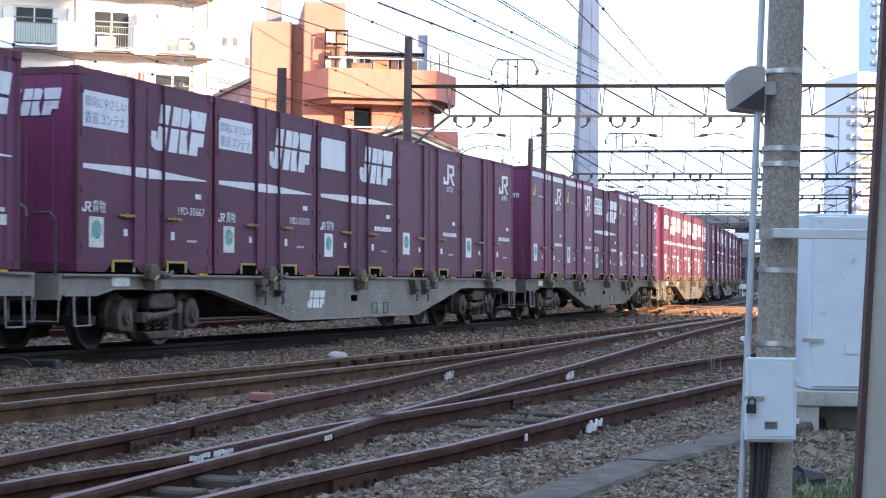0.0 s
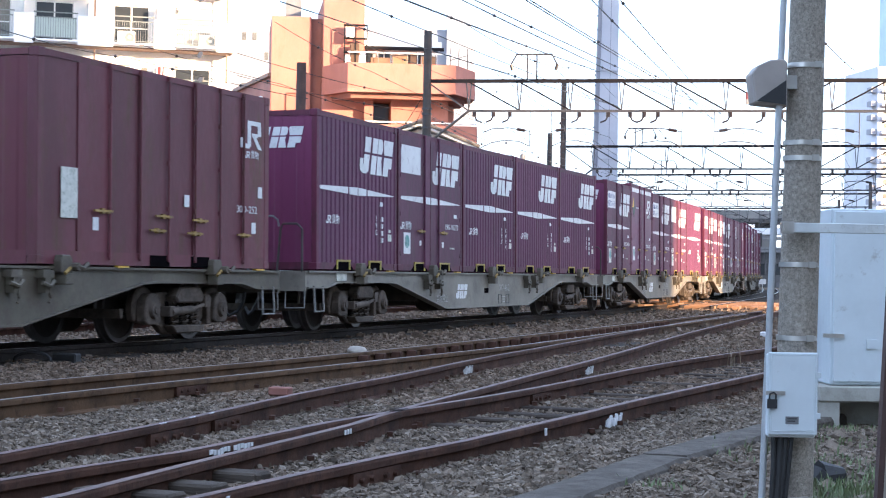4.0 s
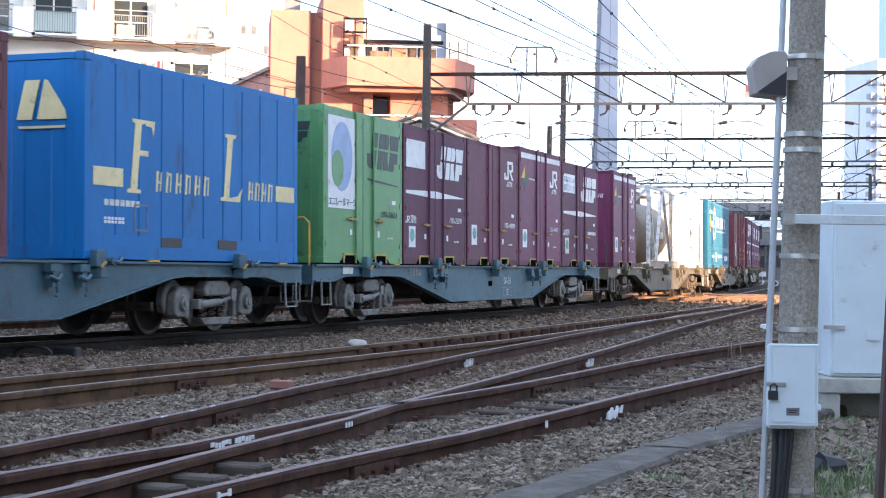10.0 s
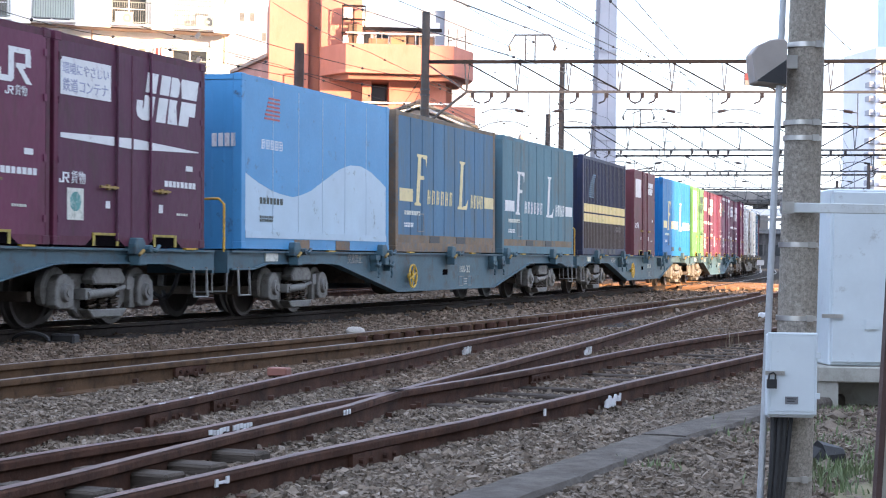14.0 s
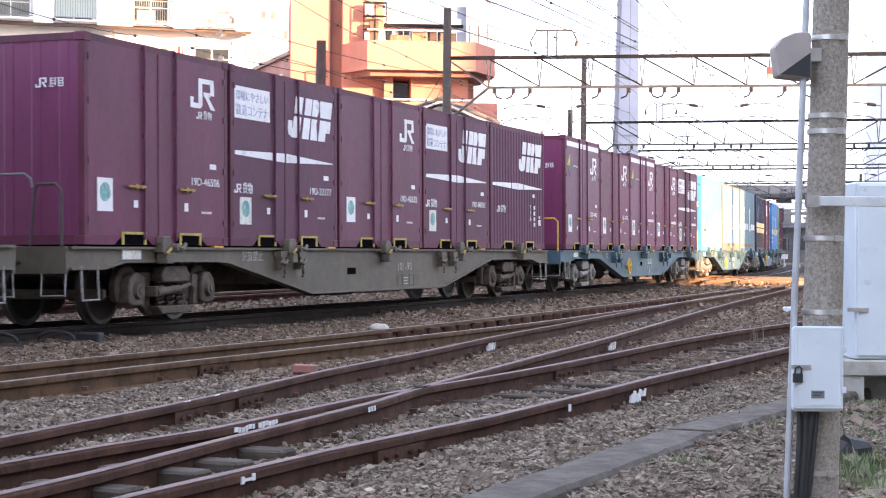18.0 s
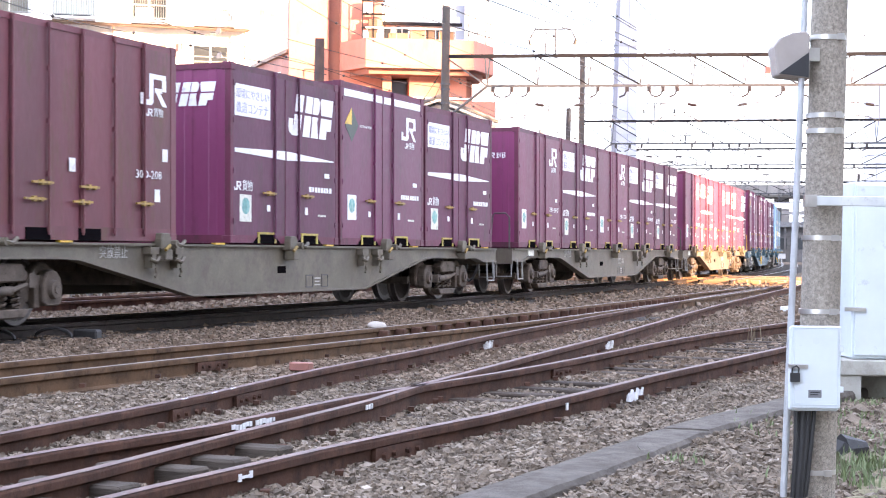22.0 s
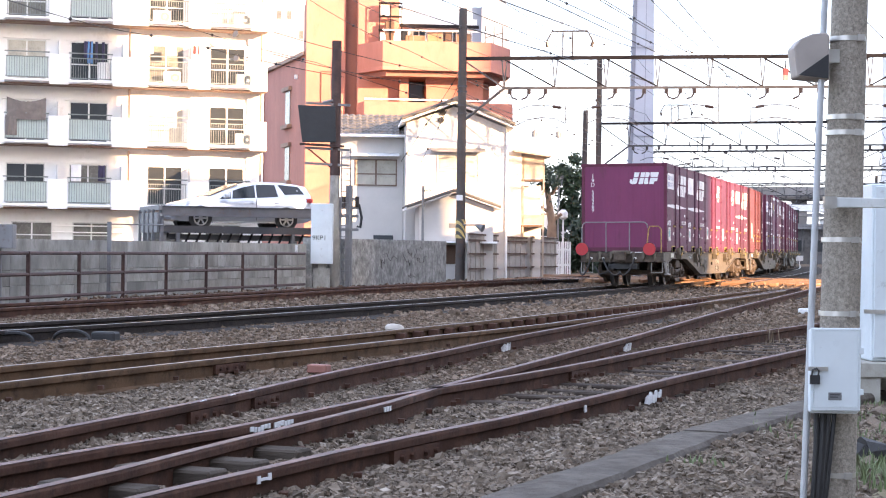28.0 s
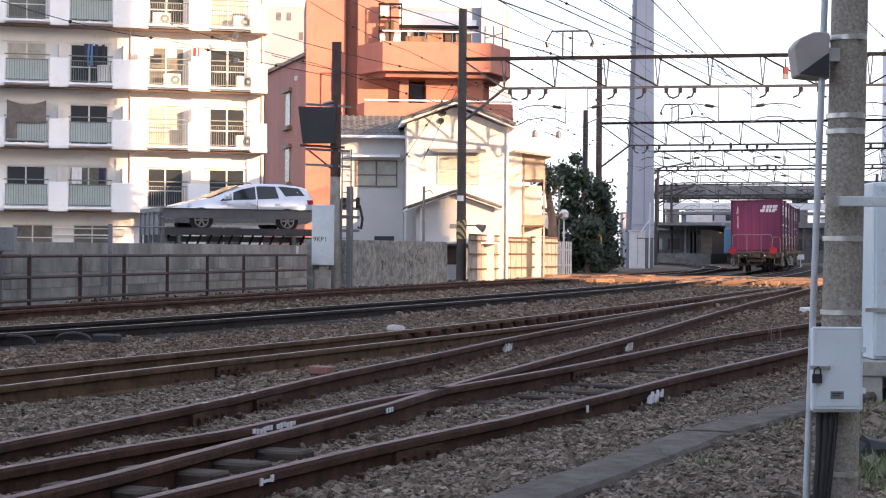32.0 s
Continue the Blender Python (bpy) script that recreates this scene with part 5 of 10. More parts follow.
part("terrace_floor", Geo().prism(deck, "z", 11.05, 11.25), M_BRICK, brown)
ring_wall(deck[:5], inner[:5], 11.254, 12.66, M_BRICK, "terrace_parapet", brown)
# the darker tile paints in the shade below the terrace
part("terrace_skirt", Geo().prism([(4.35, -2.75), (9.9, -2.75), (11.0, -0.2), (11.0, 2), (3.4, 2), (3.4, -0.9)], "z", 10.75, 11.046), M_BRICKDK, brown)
part("terrace_wall", Geo().box(5.2, 5.7, -1.6, 0.55, 8.9, 10.75), M_BRICK, brown)
part("terrace_wall", Geo().box(6.7, 9.9, -1.6, 0.5, 8.9, 10.75), M_BRICK, brown)
part("glass_door", Geo().box(5.72, 6.68, -0.2, -0.1, 8.95, 10.7), M_GLASS, brown)
low = [(2.9, -1.2), (3.2, -2.6), (11.4, -2.6), (11.8, 0.0)]
lowi = [(3.1, -1.2), (3.4, -2.4), (11.2, -2.4), (11.6, 0.0)]
part("lower_floor", Geo().prism(low + [(2.9, 0.0)], "z", 8.2, 8.4), M_BRICK, brown)
ring_wall(low, lowi, 8.404, 9.35, M_BRICK, "lower_parapet", brown)
part("parapet_rail", Geo().line([(3.2, -2.6, 9.48), (11.4, -2.6, 9.48)], 0.05), M_APTWHITE, brown)
part("lower_storey", Geo().box(2.5, 11.2, -0.4, 0.5, -0.2, 8.2), M_BRICK, brown)
part("drain_pipe", Geo().line([(0.9, -0.06, 11.2), (2.4, -0.06, 11.2)], 0.04).line([(0.9, -0.06, 11.2), (0.9, -0.06, 8.5)], 0.04), M_BRICKDK, brown)
side = Vector((-2.4, 11.4)).normalized()
out = Vector((-side.y, side.x))
at = lambda f, z, o=0.0: (0.02 + side.x * f + out.x * o, 0.6 + side.y * f + out.y * o, z)


def side_slab(name, f0, f1, z0, z1, o0, o1, m):
    """A block on the slanting side wall, f along it and o out from it."""
    return part(name, Geo().hexa([at(f0, z0, o0), at(f1, z0, o0), at(f1, z0, o1), at(f0, z0, o1), at(f0, z1, o0), at(f1, z1, o0), at(f1, z1, o1), at(f0, z1, o1)]), m, brown)


for z in (8.5, 5.2, 2.2):
    side_slab("side_window", 3.9, 5.1, z, z + 2.0, -0.02, 0.05, M_CURTAINDK)
    side_slab("window_head", 3.5, 5.5, z + 2.0, z + 2.22, 0.0, 0.22, M_EAVE)
    side_slab("window_sill", 3.5, 5.5, z - 0.22, z, 0.0, 0.26, M_EAVE)
side_slab("wall_lamp", 2.0, 2.25, 11.0, 11.25, 0.0, 0.15, M_APTWHITE)
side_slab("coping", -0.2, 11.7, 12.152, 12.36, -0.15, 0.20, M_EAVE)
part("drain_pipe", Geo().tube(at(11.5, 0.0, 0.12), at(11.5, 12.1, 0.12), 0.09, n=8), M_EAVE, brown)
rack = thing("terrace_rack", "dark steel rack with white air conditioners on the terrace", "rack", m=BRN @ Matrix.Translation((4.0, -1.75, 12.66)))
for x in (0.0, 0.62, 1.25):
    part("upright", Geo().box(x, x + 0.06, 0.0, 0.06, 0.0, 2.3), M_BLACKSTEEL, rack)
for z in (0.75, 1.5, 2.25):
    part("shelf", Geo().box(0.0, 1.31, 0.0, 0.5, z, z + 0.05), M_BLACKSTEEL, rack)
for x, z in ((0.08, 0.02), (0.70, 0.02), (0.10, 1.56)):
    part("air_conditioner", Geo().box(x, x + 0.5, 0.08, 0.40, z, z + 0.58).tube((x + 0.25, 0.06, z + 0.29), (x + 0.25, 0.08, z + 0.29), 0.2, n=12), M_APTWHITE, rack, bevel=0.02)
pent = part("penthouse_wall", Geo().box(4.2, 9.6, 1.6, 6.0, 12.4, 15.0), M_APTWHITE, brown)
part("penthouse_roof", Geo().box(4.0, 9.8, 1.2, 6.2, 14.05, 14.5), M_APTWHITE, brown)
part("penthouse_roof", Geo().box(3.9, 9.9, 0.9, 1.19, 13.95, 14.12), M_BLACKSTEEL, brown)
for a, b in ((4.5, 5.9), (6.1, 6.9), (7.6, 9.3)):
    sliding_window(brown, a, b, 12.5, 13.9, 1.56, M_GLASS, "penthouse_window")
for x in np.arange(4.3, 9.9, 0.8):
    part("terrace_baluster", Geo().box(x, x + 0.03, -2.0, -1.97, 12.66, 13.35), M_GREYMETAL, brown)
part("terrace_handrail", Geo().box(4.2, 10.0, -2.02, -1.95, 13.35, 13.42), M_APTWHITE, brown)
for i, (x, w, h, mm) in enumerate(((4.35, 0.5, 1.3, M_WOODDK), (4.9, 0.35, 0.8, M_APTWHITE), (5.5, 1.1, 0.55, M_PLANK), (6.7, 0.9, 0.75, M_PLANK), (8.3, 0.9, 0.7, M_PLANK), (7.7, 0.4, 0.9, M_WOODDK))):
    solid("terrace_planter", Geo().box(0, w, 0, 0.4, 0, h), mm, "wooden planter box on the roof terrace", "planter", "planters on the terrace", m=BRN @ Matrix.Translation((x, -1.7, 12.6)), bevel=0.03)
mast = thing("roof_antenna", "thin grey antenna frame on the terrace", "antenna", m=BRN @ Matrix.Translation((10.4, -0.5, 11.25)))
for x in (0, 0.5, 1.0):
    part("upright", Geo().tube((x - 0.3, 0, 0), (x - 0.3, 0, 2.7), 0.03, n=6), M_GANTRYLT, mast)
part("cross_tube", Geo().line([(-0.3, 0, 2.0), (0.7, 0, 2.3)], 0.025).line([(-0.3, 0, 1.2), (0.7, 0, 1.2)], 0.025), M_GANTRYLT, mast)
# pale block far behind
far = thing("pale_block", "pale haze-tinted block of flats far behind", "building", m=pose(-6, 190, 0))
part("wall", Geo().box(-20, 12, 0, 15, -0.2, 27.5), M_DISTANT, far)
for x, z in ((-12.9, 26.0), (-11.8, 26.0), (-10.5, 23.9), (-12.9, 20.6), (-10.5, 19.0)):
    part("window", Geo().box(x, x + 0.45, -0.05, 0.02, z, z + 0.85), M_CURTAINDK, far)
part("stair_tower", Geo().box(9, 11.6, -1, 4, 0, 29), M_TOWER, far)


# ---- the houses by the line ----
def tile_roof(parent, x0, x1, ye, yr, ze, zr, pitch=0.27, name="roof_slope"):
    """A sloping roof of rounded tiles from the eave (ye, ze) up to the ridge (yr, zr), its ribs running down the slope."""
    n = max(2, round((x1 - x0) / pitch))
    prof = []
    for i in range(n):
        a = x0 + i * (x1 - x0) / n
        p = (x1 - x0) / n
        prof += [(a, 0.0), (a + 0.35 * p, 0.035), (a + 0.6 * p, 0.055), (a + 0.8 * p, 0.03)]
    prof.append((x1, 0.0))
    rows = 7
    vs = []
    for j in range(rows + 1):
        for step in ((0,) if j in (0, rows) else (0, 1)):
            f = j / rows
            lift = 0.03 if step else 0.0
            vs += [(x, ye + (yr - ye) * f, ze + (zr - ze) * f + dz + lift) for x, dz in prof]
    m = len(prof)
    k = len(vs) // m
    fs = [(j * m + i, j * m + i + 1, (j + 1) * m + i + 1, (j + 1) * m + i) for j in range(k - 1) for i in range(m - 1)]
    return part(name, Geo().add(vs, fs), M_TILE, parent)


house = thing("house", "two-storey white house with grey tiled roofs", "house", m=pose(-1.8, 70.0, 0, 0, 0, 4))
# gabled front wing
gp = [(0.0, -0.2), (3.95, -0.2), (3.95, 6.0), (1.9, 6.80), (0.0, 6.12)]
part("gable_wall", Geo().prism(gp, "y", 0.0, 6.5), M_HOUSE, house)
for a, b in (((-0.22, 6.10), (1.9, 6.90)), ((1.9, 6.90), (4.25, 5.95))):
    g = Geo().prism([a, b, (b[0], b[1] + 0.13), (a[0], a[1] + 0.13)], "y", -0.55, 6.7)
    part("roof_board", g, M_APTWHITE, house)
    g = Geo()
    for i in range(24):
        y = -0.6 + i * 0.3
        g.tube((a[0], y, a[1] + 0.15), (b[0], y, b[1] + 0.15), 0.075, n=6)
    part("roof_tiles", g, M_TILE, house)
part("ridge", Geo().tube((1.9, -0.62, 7.06), (1.9, 6.7, 7.06), 0.11, n=8), M_TILE, house)
w = sliding_window(house, 1.22, 2.88, 3.75, 4.92, -0.02, M_CURTAIN)
part("awning", Geo().prism([(-0.45, 4.98), (0.0, 5.10), (0.0, 5.16), (-0.45, 5.04)], "x", 0.95, 3.1), M_GREYMETAL, house)
for x, z in ((1.42, 6.55), (1.35, 6.25)):
    part("vent", Geo().tube((x, -0.08, z), (x, 0.0, z), 0.12, n=12), M_BLACK, house)
part("corner_pipe", Geo().tube((3.98, -0.06, 0.0), (3.98, -0.06, 5.8), 0.05, n=8), M_APTWHITE, house)
# left wing, set back
# white wall like the gable, its shade put into the greyer render
part("side_wall", Geo().box(-2.75, -0.02, 2.1, 8.0, -0.2, 5.70), M_HOUSEGREY, house)
tile_roof(house, -3.0, 0.15, 1.65, 4.6, 5.72, 6.75)
part("eave_gutter", Geo().tube((-3.0, 1.62, 5.70), (0.1, 1.62, 5.70), 0.06, n=8), M_APTWHITE, house)
part("roof_back", Geo().hexa([(-3.0, 4.6, 6.7), (0.1, 4.6, 6.7), (0.1, 8.2, 5.6), (-3.0, 8.2, 5.6), (-3.0, 4.6, 6.76), (0.1, 4.6, 6.76), (0.1, 8.2, 5.66), (-3.0, 8.2, 5.66)]), M_TILE, house)
sliding_window(house, -1.98, -0.28, 3.70, 4.78, 2.08, M_CURTAIN, frame_paint=M_FRAMEBROWN)
part("awning", Geo().prism([(1.6, 4.88), (2.1, 4.98), (2.1, 5.04), (1.6, 4.94)], "x", -2.2, -0.2), M_APTWHITE, house)
part("low_window", Geo().box(-1.2, -0.4, 2.04, 2.1, 1.35, 1.70), M_GLASS, house)
# shed before the gable
shed = thing("garden_shed", "small grey rendered shed with a tiled gable roof", "shed", m=pose(-1.2, 66.6, 0, 0, 0, 4))
part("wall", Geo().prism([(0, -0.2), (2.8, -0.2), (2.8, 2.72), (1.3, 3.20), (0, 2.75)], "y", 0.0, 3.0), M_HOUSEGREY, shed)
for a, b in (((-0.5, 2.62), (1.3, 3.26)), ((1.3, 3.26), (3.05, 2.66))):
    part("roof_board", Geo().prism([a, b, (b[0], b[1] + 0.08), (a[0], a[1] + 0.08)], "y", -0.35, 3.2), M_APTWHITE, shed)
    g = Geo()
    for i in range(13):
        y = -0.36 + i * 0.29
        g.tube((a[0], y, a[1] + 0.10), (b[0], y, b[1] + 0.10), 0.06, n=6)
    part("roof_tiles", g, M_TILE, shed)
part("vent", Geo().box(1.12, 1.42, -0.02, 0.0, 1.95, 2.12), M_GREYMETAL, shed)
part("lean_to", Geo().box(0.2, 2.9, -0.6, 0.0, 1.38, 1.45), M_APTWHITE, shed)
part("shutter", Geo().box(0.15, 1.5, -0.03, 0.0, 0.6, 1.30), M_WOODDK, shed)
solid("thin_pole", Geo().tube((-1.05, 66.0, -0.2), (-1.05, 66.0, 3.5), 0.05, n=8).line([(-1.05, 66.0, 3.3), (-0.8, 66.0, 3.35), (-0.7, 66.0, 3.2)], 0.02), M_GREYMETAL, "thin grey pole by the shed", "pole")
# the timber balcony annex
annex = thing("annex", "narrow house annex with timber balconies", "house", m=pose(2.35, 74.0, 0, 0, 0, 4))
part("wall", Geo().box(0.0, 0.55, 0.0, 5.0, -0.2, 5.4), M_HOUSE, annex)
part("back_wall", Geo().box(0.55, 1.5, 0.9, 5.0, -0.2, 3.9), M_HOUSE, annex)
for z in (1.65, 3.55):
    part("balcony_front", Geo().box(0.56, 1.52, 0.0, 0.06, z + 0.6, z + 1.5 if z > 3 else z + 1.0), M_PLANK2, annex)
    part("balcony_floor", Geo().box(0.56, 1.52, 0.0, 0.9, z + 0.5, z + 0.58), M_WOODDK, annex)
part("roof_board", Geo().prism([(0.2, 5.25), (1.75, 5.05), (1.75, 5.13), (0.2, 5.33)], "y", -0.4, 3.0), M_PLANK2, annex)
for x in (0.6, 1.46):
    part("timber_post", Geo().box(x, x + 0.07, 0.0, 0.07, -0.2, 5.1), M_PLANK2, annex)

# ---- car on a lifting platform ----
M_LIFTGREY = mat("worn_grey_lift_paint", (0.105, 0.105, 0.115), 0.5, 0.1, 0.12, 2, 30, 0.08, RUST, 0.2)
M_LIFTDARK = mat("dark_lift_steel", (0.045, 0.045, 0.05), 0.5, 0.2, 0.12, 2, 30, 0.08)
CAR_TURN = 25.0
lift = thing("car_lift", "grey steel car stacking platform above the wall", "car lift", m=pose(-6.82, 55.0, 0, 0, 0, CAR_TURN))
part("deck", Geo().box(-2.55, 2.6, -1.0, 1.0, 1.58, 1.645), M_GREYMETAL, lift)
part("deck_edge", Geo().box(-2.55, 2.6, -1.10, -1.0, 1.50, 1.71), M_LIFTDARK, lift)
part("end_sheet", Geo().box(-2.62, -2.55, -1.0, 1.0, 1.50, 2.10), M_GREYMETAL, lift)
part("guard_beam", Geo().box(-2.5, 2.6, -1.17, -1.11, 2.00, 2.26), M_LIFTGREY, lift)
part("guard_rail", Geo().box(-2.5, 2.6, -1.20, -1.10, 2.26, 2.30), M_LIFTDARK, lift)
for x in (-2.55, -2.05, 1.6):
    part("column", Geo().box(x, x + 0.10, -1.11, -1.0, 1.0 if x > -2.3 else -0.2, 2.0 if x < -2.3 else 1.50), M_LIFTGREY, lift)
part("end_beam", Geo().beam((-2.55, -1.1, 2.24), (-2.55, 1.1, 2.22), 0.10, 0.14), M_GREYMETAL, lift)
part("end_beam", Geo().beam((-2.60, -1.1, 1.86), (-2.60, 1.1, 1.86), 0.06, 0.10), M_GREYMETAL, lift)
for y in (-0.6, -0.1, 0.4, 0.9):
    part("end_upright", Geo().box(-2.66, -2.58, y, y + 0.07, 0.2, 2.2), M_GREYMETAL, lift)
for x in np.arange(-2.4, 2.5, 0.33):
    part("lower_truss", Geo().beam((x, -0.9, 1.15), (x + 0.16, -0.9, 1.52), 0.06, 0.05), M_BLACKSTEEL, lift)
part("lower_beam", Geo().box(-2.5, 2.6, -1.0, -0.9, 1.05, 1.16), M_BLACKSTEEL, lift)
part("under_tray", Geo().box(-2.5, 2.6, -0.85, 0.9, 1.30, 1.46), M_LIFTDARK, lift)
for x in (-2.45, 2.4):
    for y in (-0.95, 1.0):
        part("leg", Geo().box(x, x + 0.12, y - 0.05, y + 0.05, -0.2, 1.50), M_GREYMETAL, lift)

car = thing("parked_car", "silver-white estate car parked on the steel platform", "car", m=pose(-6.68, 55.05, 1.645, 0, 0, CAR_TURN))


def car_section(x):
    """Half width and heights of the body at x: sill, shoulder, bonnet or roof."""
    knots = (-2.30, -2.22, -2.0, -1.5, -1.05, -0.55, -0.05, 0.5, 1.2, 1.75, 2.05, 2.22, 2.28)
    val = lambda *v: float(np.interp(x, knots, v))
    half = val(0.52, 0.68, 0.80, 0.86, 0.875, 0.88, 0.88, 0.88, 0.88, 0.86, 0.82, 0.74, 0.66)
    sill = val(0.34, 0.26, 0.22, 0.20, 0.19, 0.19, 0.19, 0.19, 0.19, 0.20, 0.24, 0.30, 0.38)
    belt = val(0.56, 0.63, 0.70, 0.80, 0.87, 0.90, 0.92, 0.94, 0.97, 0.99, 0.99, 0.96, 0.86)
    top = val(0.58, 0.68, 0.78, 0.91, 1.00, 1.21, 1.38, 1.46, 1.46, 1.41, 1.36, 1.10, 0.90)
    return half, sill, belt, max(top, belt + 0.02)


def car_skin(x):
    """Outline of one side of the body at x, from sill to roof."""
    half, sill, belt, top = car_section(x)
    cab = top - belt
    return [(half * 0.93, sill), (half, sill + 0.16), (half * 1.0, (sill + belt) / 2), (half * 0.975, belt - 0.05), (half * 0.93, belt), (half * 0.93 - 0.42 * cab * 0.5, belt + cab * 0.55), (half * 0.93 - 0.42 * cab * 0.95, belt + cab * 0.90), (half * 0.60, top), (0.0, top + 0.015)]


cx = [-2.30, -2.26, -2.15, -2.0, -1.75, -1.5, -1.25, -1.05, -0.8, -0.55, -0.3, -0.05, 0.2, 0.5, 0.85, 1.2, 1.5, 1.75, 1.95, 2.05, 2.15, 2.22, 2.28]
vs = []
for x in cx:
    sk = car_skin(x)
    vs += [(x, -y, z) for y, z in sk] + [(x, y, z) for y, z in sk[-2::-1]]
w = 17
fs = [(j * w + i, j * w + i + 1, (j + 1) * w + i + 1, (j + 1) * w + i) for j in range(len(cx) - 1) for i in range(w - 1)]
fs += [tuple(range(w)), tuple(range((len(cx) - 1) * w, len(cx) * w))] + [(j * w, (j + 1) * w, (j + 1) * w + w - 1, j * w + w - 1) for j in range(len(cx) - 1)]
part("body", Geo().add(vs, fs), M_CARWHITE, car, smooth=True)


def car_pane(side, corners, off=0.010):
    """A pane that follows the body's side: corners are (x, share of the cabin's height)."""
    vs = []
    n = 8
    for o in (off, off - 0.03):
        for k in range(n + 1):
            u = k / n
            for (xa, fa), (xb, fb) in ((corners[0], corners[1]), (corners[3], corners[2])):
                x, f = xa + (xb - xa) * u, fa + (fb - fa) * u
                half, sill, belt, top = car_section(x)
                cab = top - belt
                y = half * 0.93 - 0.42 * cab * min(f, 0.92) / 1.0 * 0.98
                vs.append((x, side * (y + o), belt + cab * f))
    m = 2 * (n + 1)
    fs = []
    for k in range(n):
        fs += [(2 * k, 2 * k + 1, 2 * k + 3, 2 * k + 2), (m + 2 * k, m + 2 * k + 1, m + 2 * k + 3, m + 2 * k + 2), (2 * k, 2 * k + 2, m + 2 * k + 2, m + 2 * k), (2 * k + 1, 2 * k + 3, m + 2 * k + 3, m + 2 * k + 1)]
    return Geo().add(vs, fs)


for s in (-1, 1):
    for c in (((-0.80, 0.06), (-0.42, 0.06), (-0.42, 0.62), (-0.62, 0.45)), ((-0.38, 0.06), (0.36, 0.06), (0.36, 0.84), (-0.34, 0.72)), ((0.41, 0.06), (1.10, 0.10), (1.02, 0.84), (0.41, 0.84)), ((1.32, 0.22), (1.98, 0.30), (1.80, 0.84), (1.12, 0.84))):
        part("side_window", car_pane(s, c), M_CARGLASS, car)
    for x in (-1.40, 1.34):
        part("wheel_arch", Geo().tube((x, s * 0.86, 0.33), (x, s * 0.892, 0.33), 0.365, n=24), M_BLACK, car)
        wh = part("wheel", Geo().tube((x, s * 0.70, 0.31), (x, s * 0.905, 0.31), 0.31, n=24), M_TYRE, car)
        g = Geo().tube((x, s * 0.905, 0.31), (x, s * 0.912, 0.31), 0.07, n=10)
        for k in range(6):
            a = k * 1.0472
            g.beam((x, s * 0.915, 0.31), (x + 0.21 * math.cos(a), s * 0.915, 0.31 + 0.21 * math.sin(a)), 0.02, 0.05)
        ring = [(x + 0.21 * math.cos(k * 0.349), s * 0.912, 0.31 + 0.21 * math.sin(k * 0.349)) for k in range(19)]
        part("rim", g.line(ring, 0.022), M_RIM, wh)
    part("mirror", Geo().box(-0.72, -0.52, s * 0.99 - 0.09, s * 0.99 + 0.05, 0.93, 1.07), M_CARWHITE, car, bevel=0.03)
    part("headlight", Geo().hexa([(-2.18, s * 0.52, 0.62), (-1.78, s * 0.84, 0.70), (-1.72, s * 0.86, 0.74), (-2.16, s * 0.52, 0.66), (-2.16, s * 0.50, 0.72), (-1.70, s * 0.80, 0.82), (-1.66, s * 0.80, 0.80), (-2.10, s * 0.48, 0.74)]), M_RIM, car)
    part("tail_light", Geo().box(2.02, 2.24, s * 0.78 - 0.03, s * 0.78 + 0.05, 0.84, 0.98), M_TAILRED, car, bevel=0.02)
    part("door_seam", Geo().box(0.375, 0.385, *sorted((s * 0.872, s * 0.886)), 0.28, 0.92), M_BLACK, car)
    part("door_handle", Geo().box(0.16, 0.32, *sorted((s * 0.875, s * 0.90)), 0.78, 0.81), M_CARWHITE, car)
    part("door_handle", Geo().box(0.96, 1.12, *sorted((s * 0.875, s * 0.90)), 0.80, 0.83), M_CARWHITE, car)
part("windscreen", Geo().hexa([(-1.04, -0.70, 0.985), (-1.04, 0.70, 0.985), (-0.12, 0.56, 1.372), (-0.12, -0.56, 1.372), (-1.06, -0.70, 1.022), (-1.06, 0.70, 1.022), (-0.14, 0.56, 1.405), (-0.14, -0.56, 1.405)]), M_CARGLASS, car)
part("grille", Geo().box(-2.33, -2.27, -0.36, 0.36, 0.44, 0.56), M_BLACK, car)
part("fog_lamp_recess", Geo().box(-2.14, -1.92, -0.83, -0.74, 0.36, 0.46), M_BLACK, car)
part("sill_trim", Geo().box(-1.0, 0.95, -0.875, -0.86, 0.19, 0.24), M_RIM, car)

# ---- signal post with its dark board and box ----
sig = thing("signal_post", "weathered post with dark board, brackets and cables", "signal post", m=Matrix.Translation((-3.42, 51.7, -0.2)))
part("shaft", Geo().tube((0, 0, -0.1), (0.03, 0, 7.3), 0.16, 0.13, 14), M_CONCDARK, sig, smooth=True)
part("upper_shaft", Geo().tube((0.02, 0, 3.4), (0.03, 0, 7.32), 0.155, 0.14, 14), M_RUSTPOST, sig, smooth=True)
part("board", Geo().prism([(-1.06, 5.42), (0.02, 5.40), (0.06, 4.36), (-0.92, 4.34)], "y", -0.30, -0.22), M_BLACK, sig, bevel=0.01)
part("board_frame", Geo().beam((-1.0, -0.2, 4.30), (0.3, -0.2, 4.24), 0.06, 0.07).beam((-1.0, -0.2, 5.2), (0.0, -0.1, 5.2), 0.05, 0.05), M_RUSTPOST, sig)
for z in (4.2, 3.75, 5.5):
    part("bracket", Geo().beam((-0.85, -0.1, z), (0.45, -0.1, z - 0.06), 0.06, 0.07), M_GREYMETAL, sig)
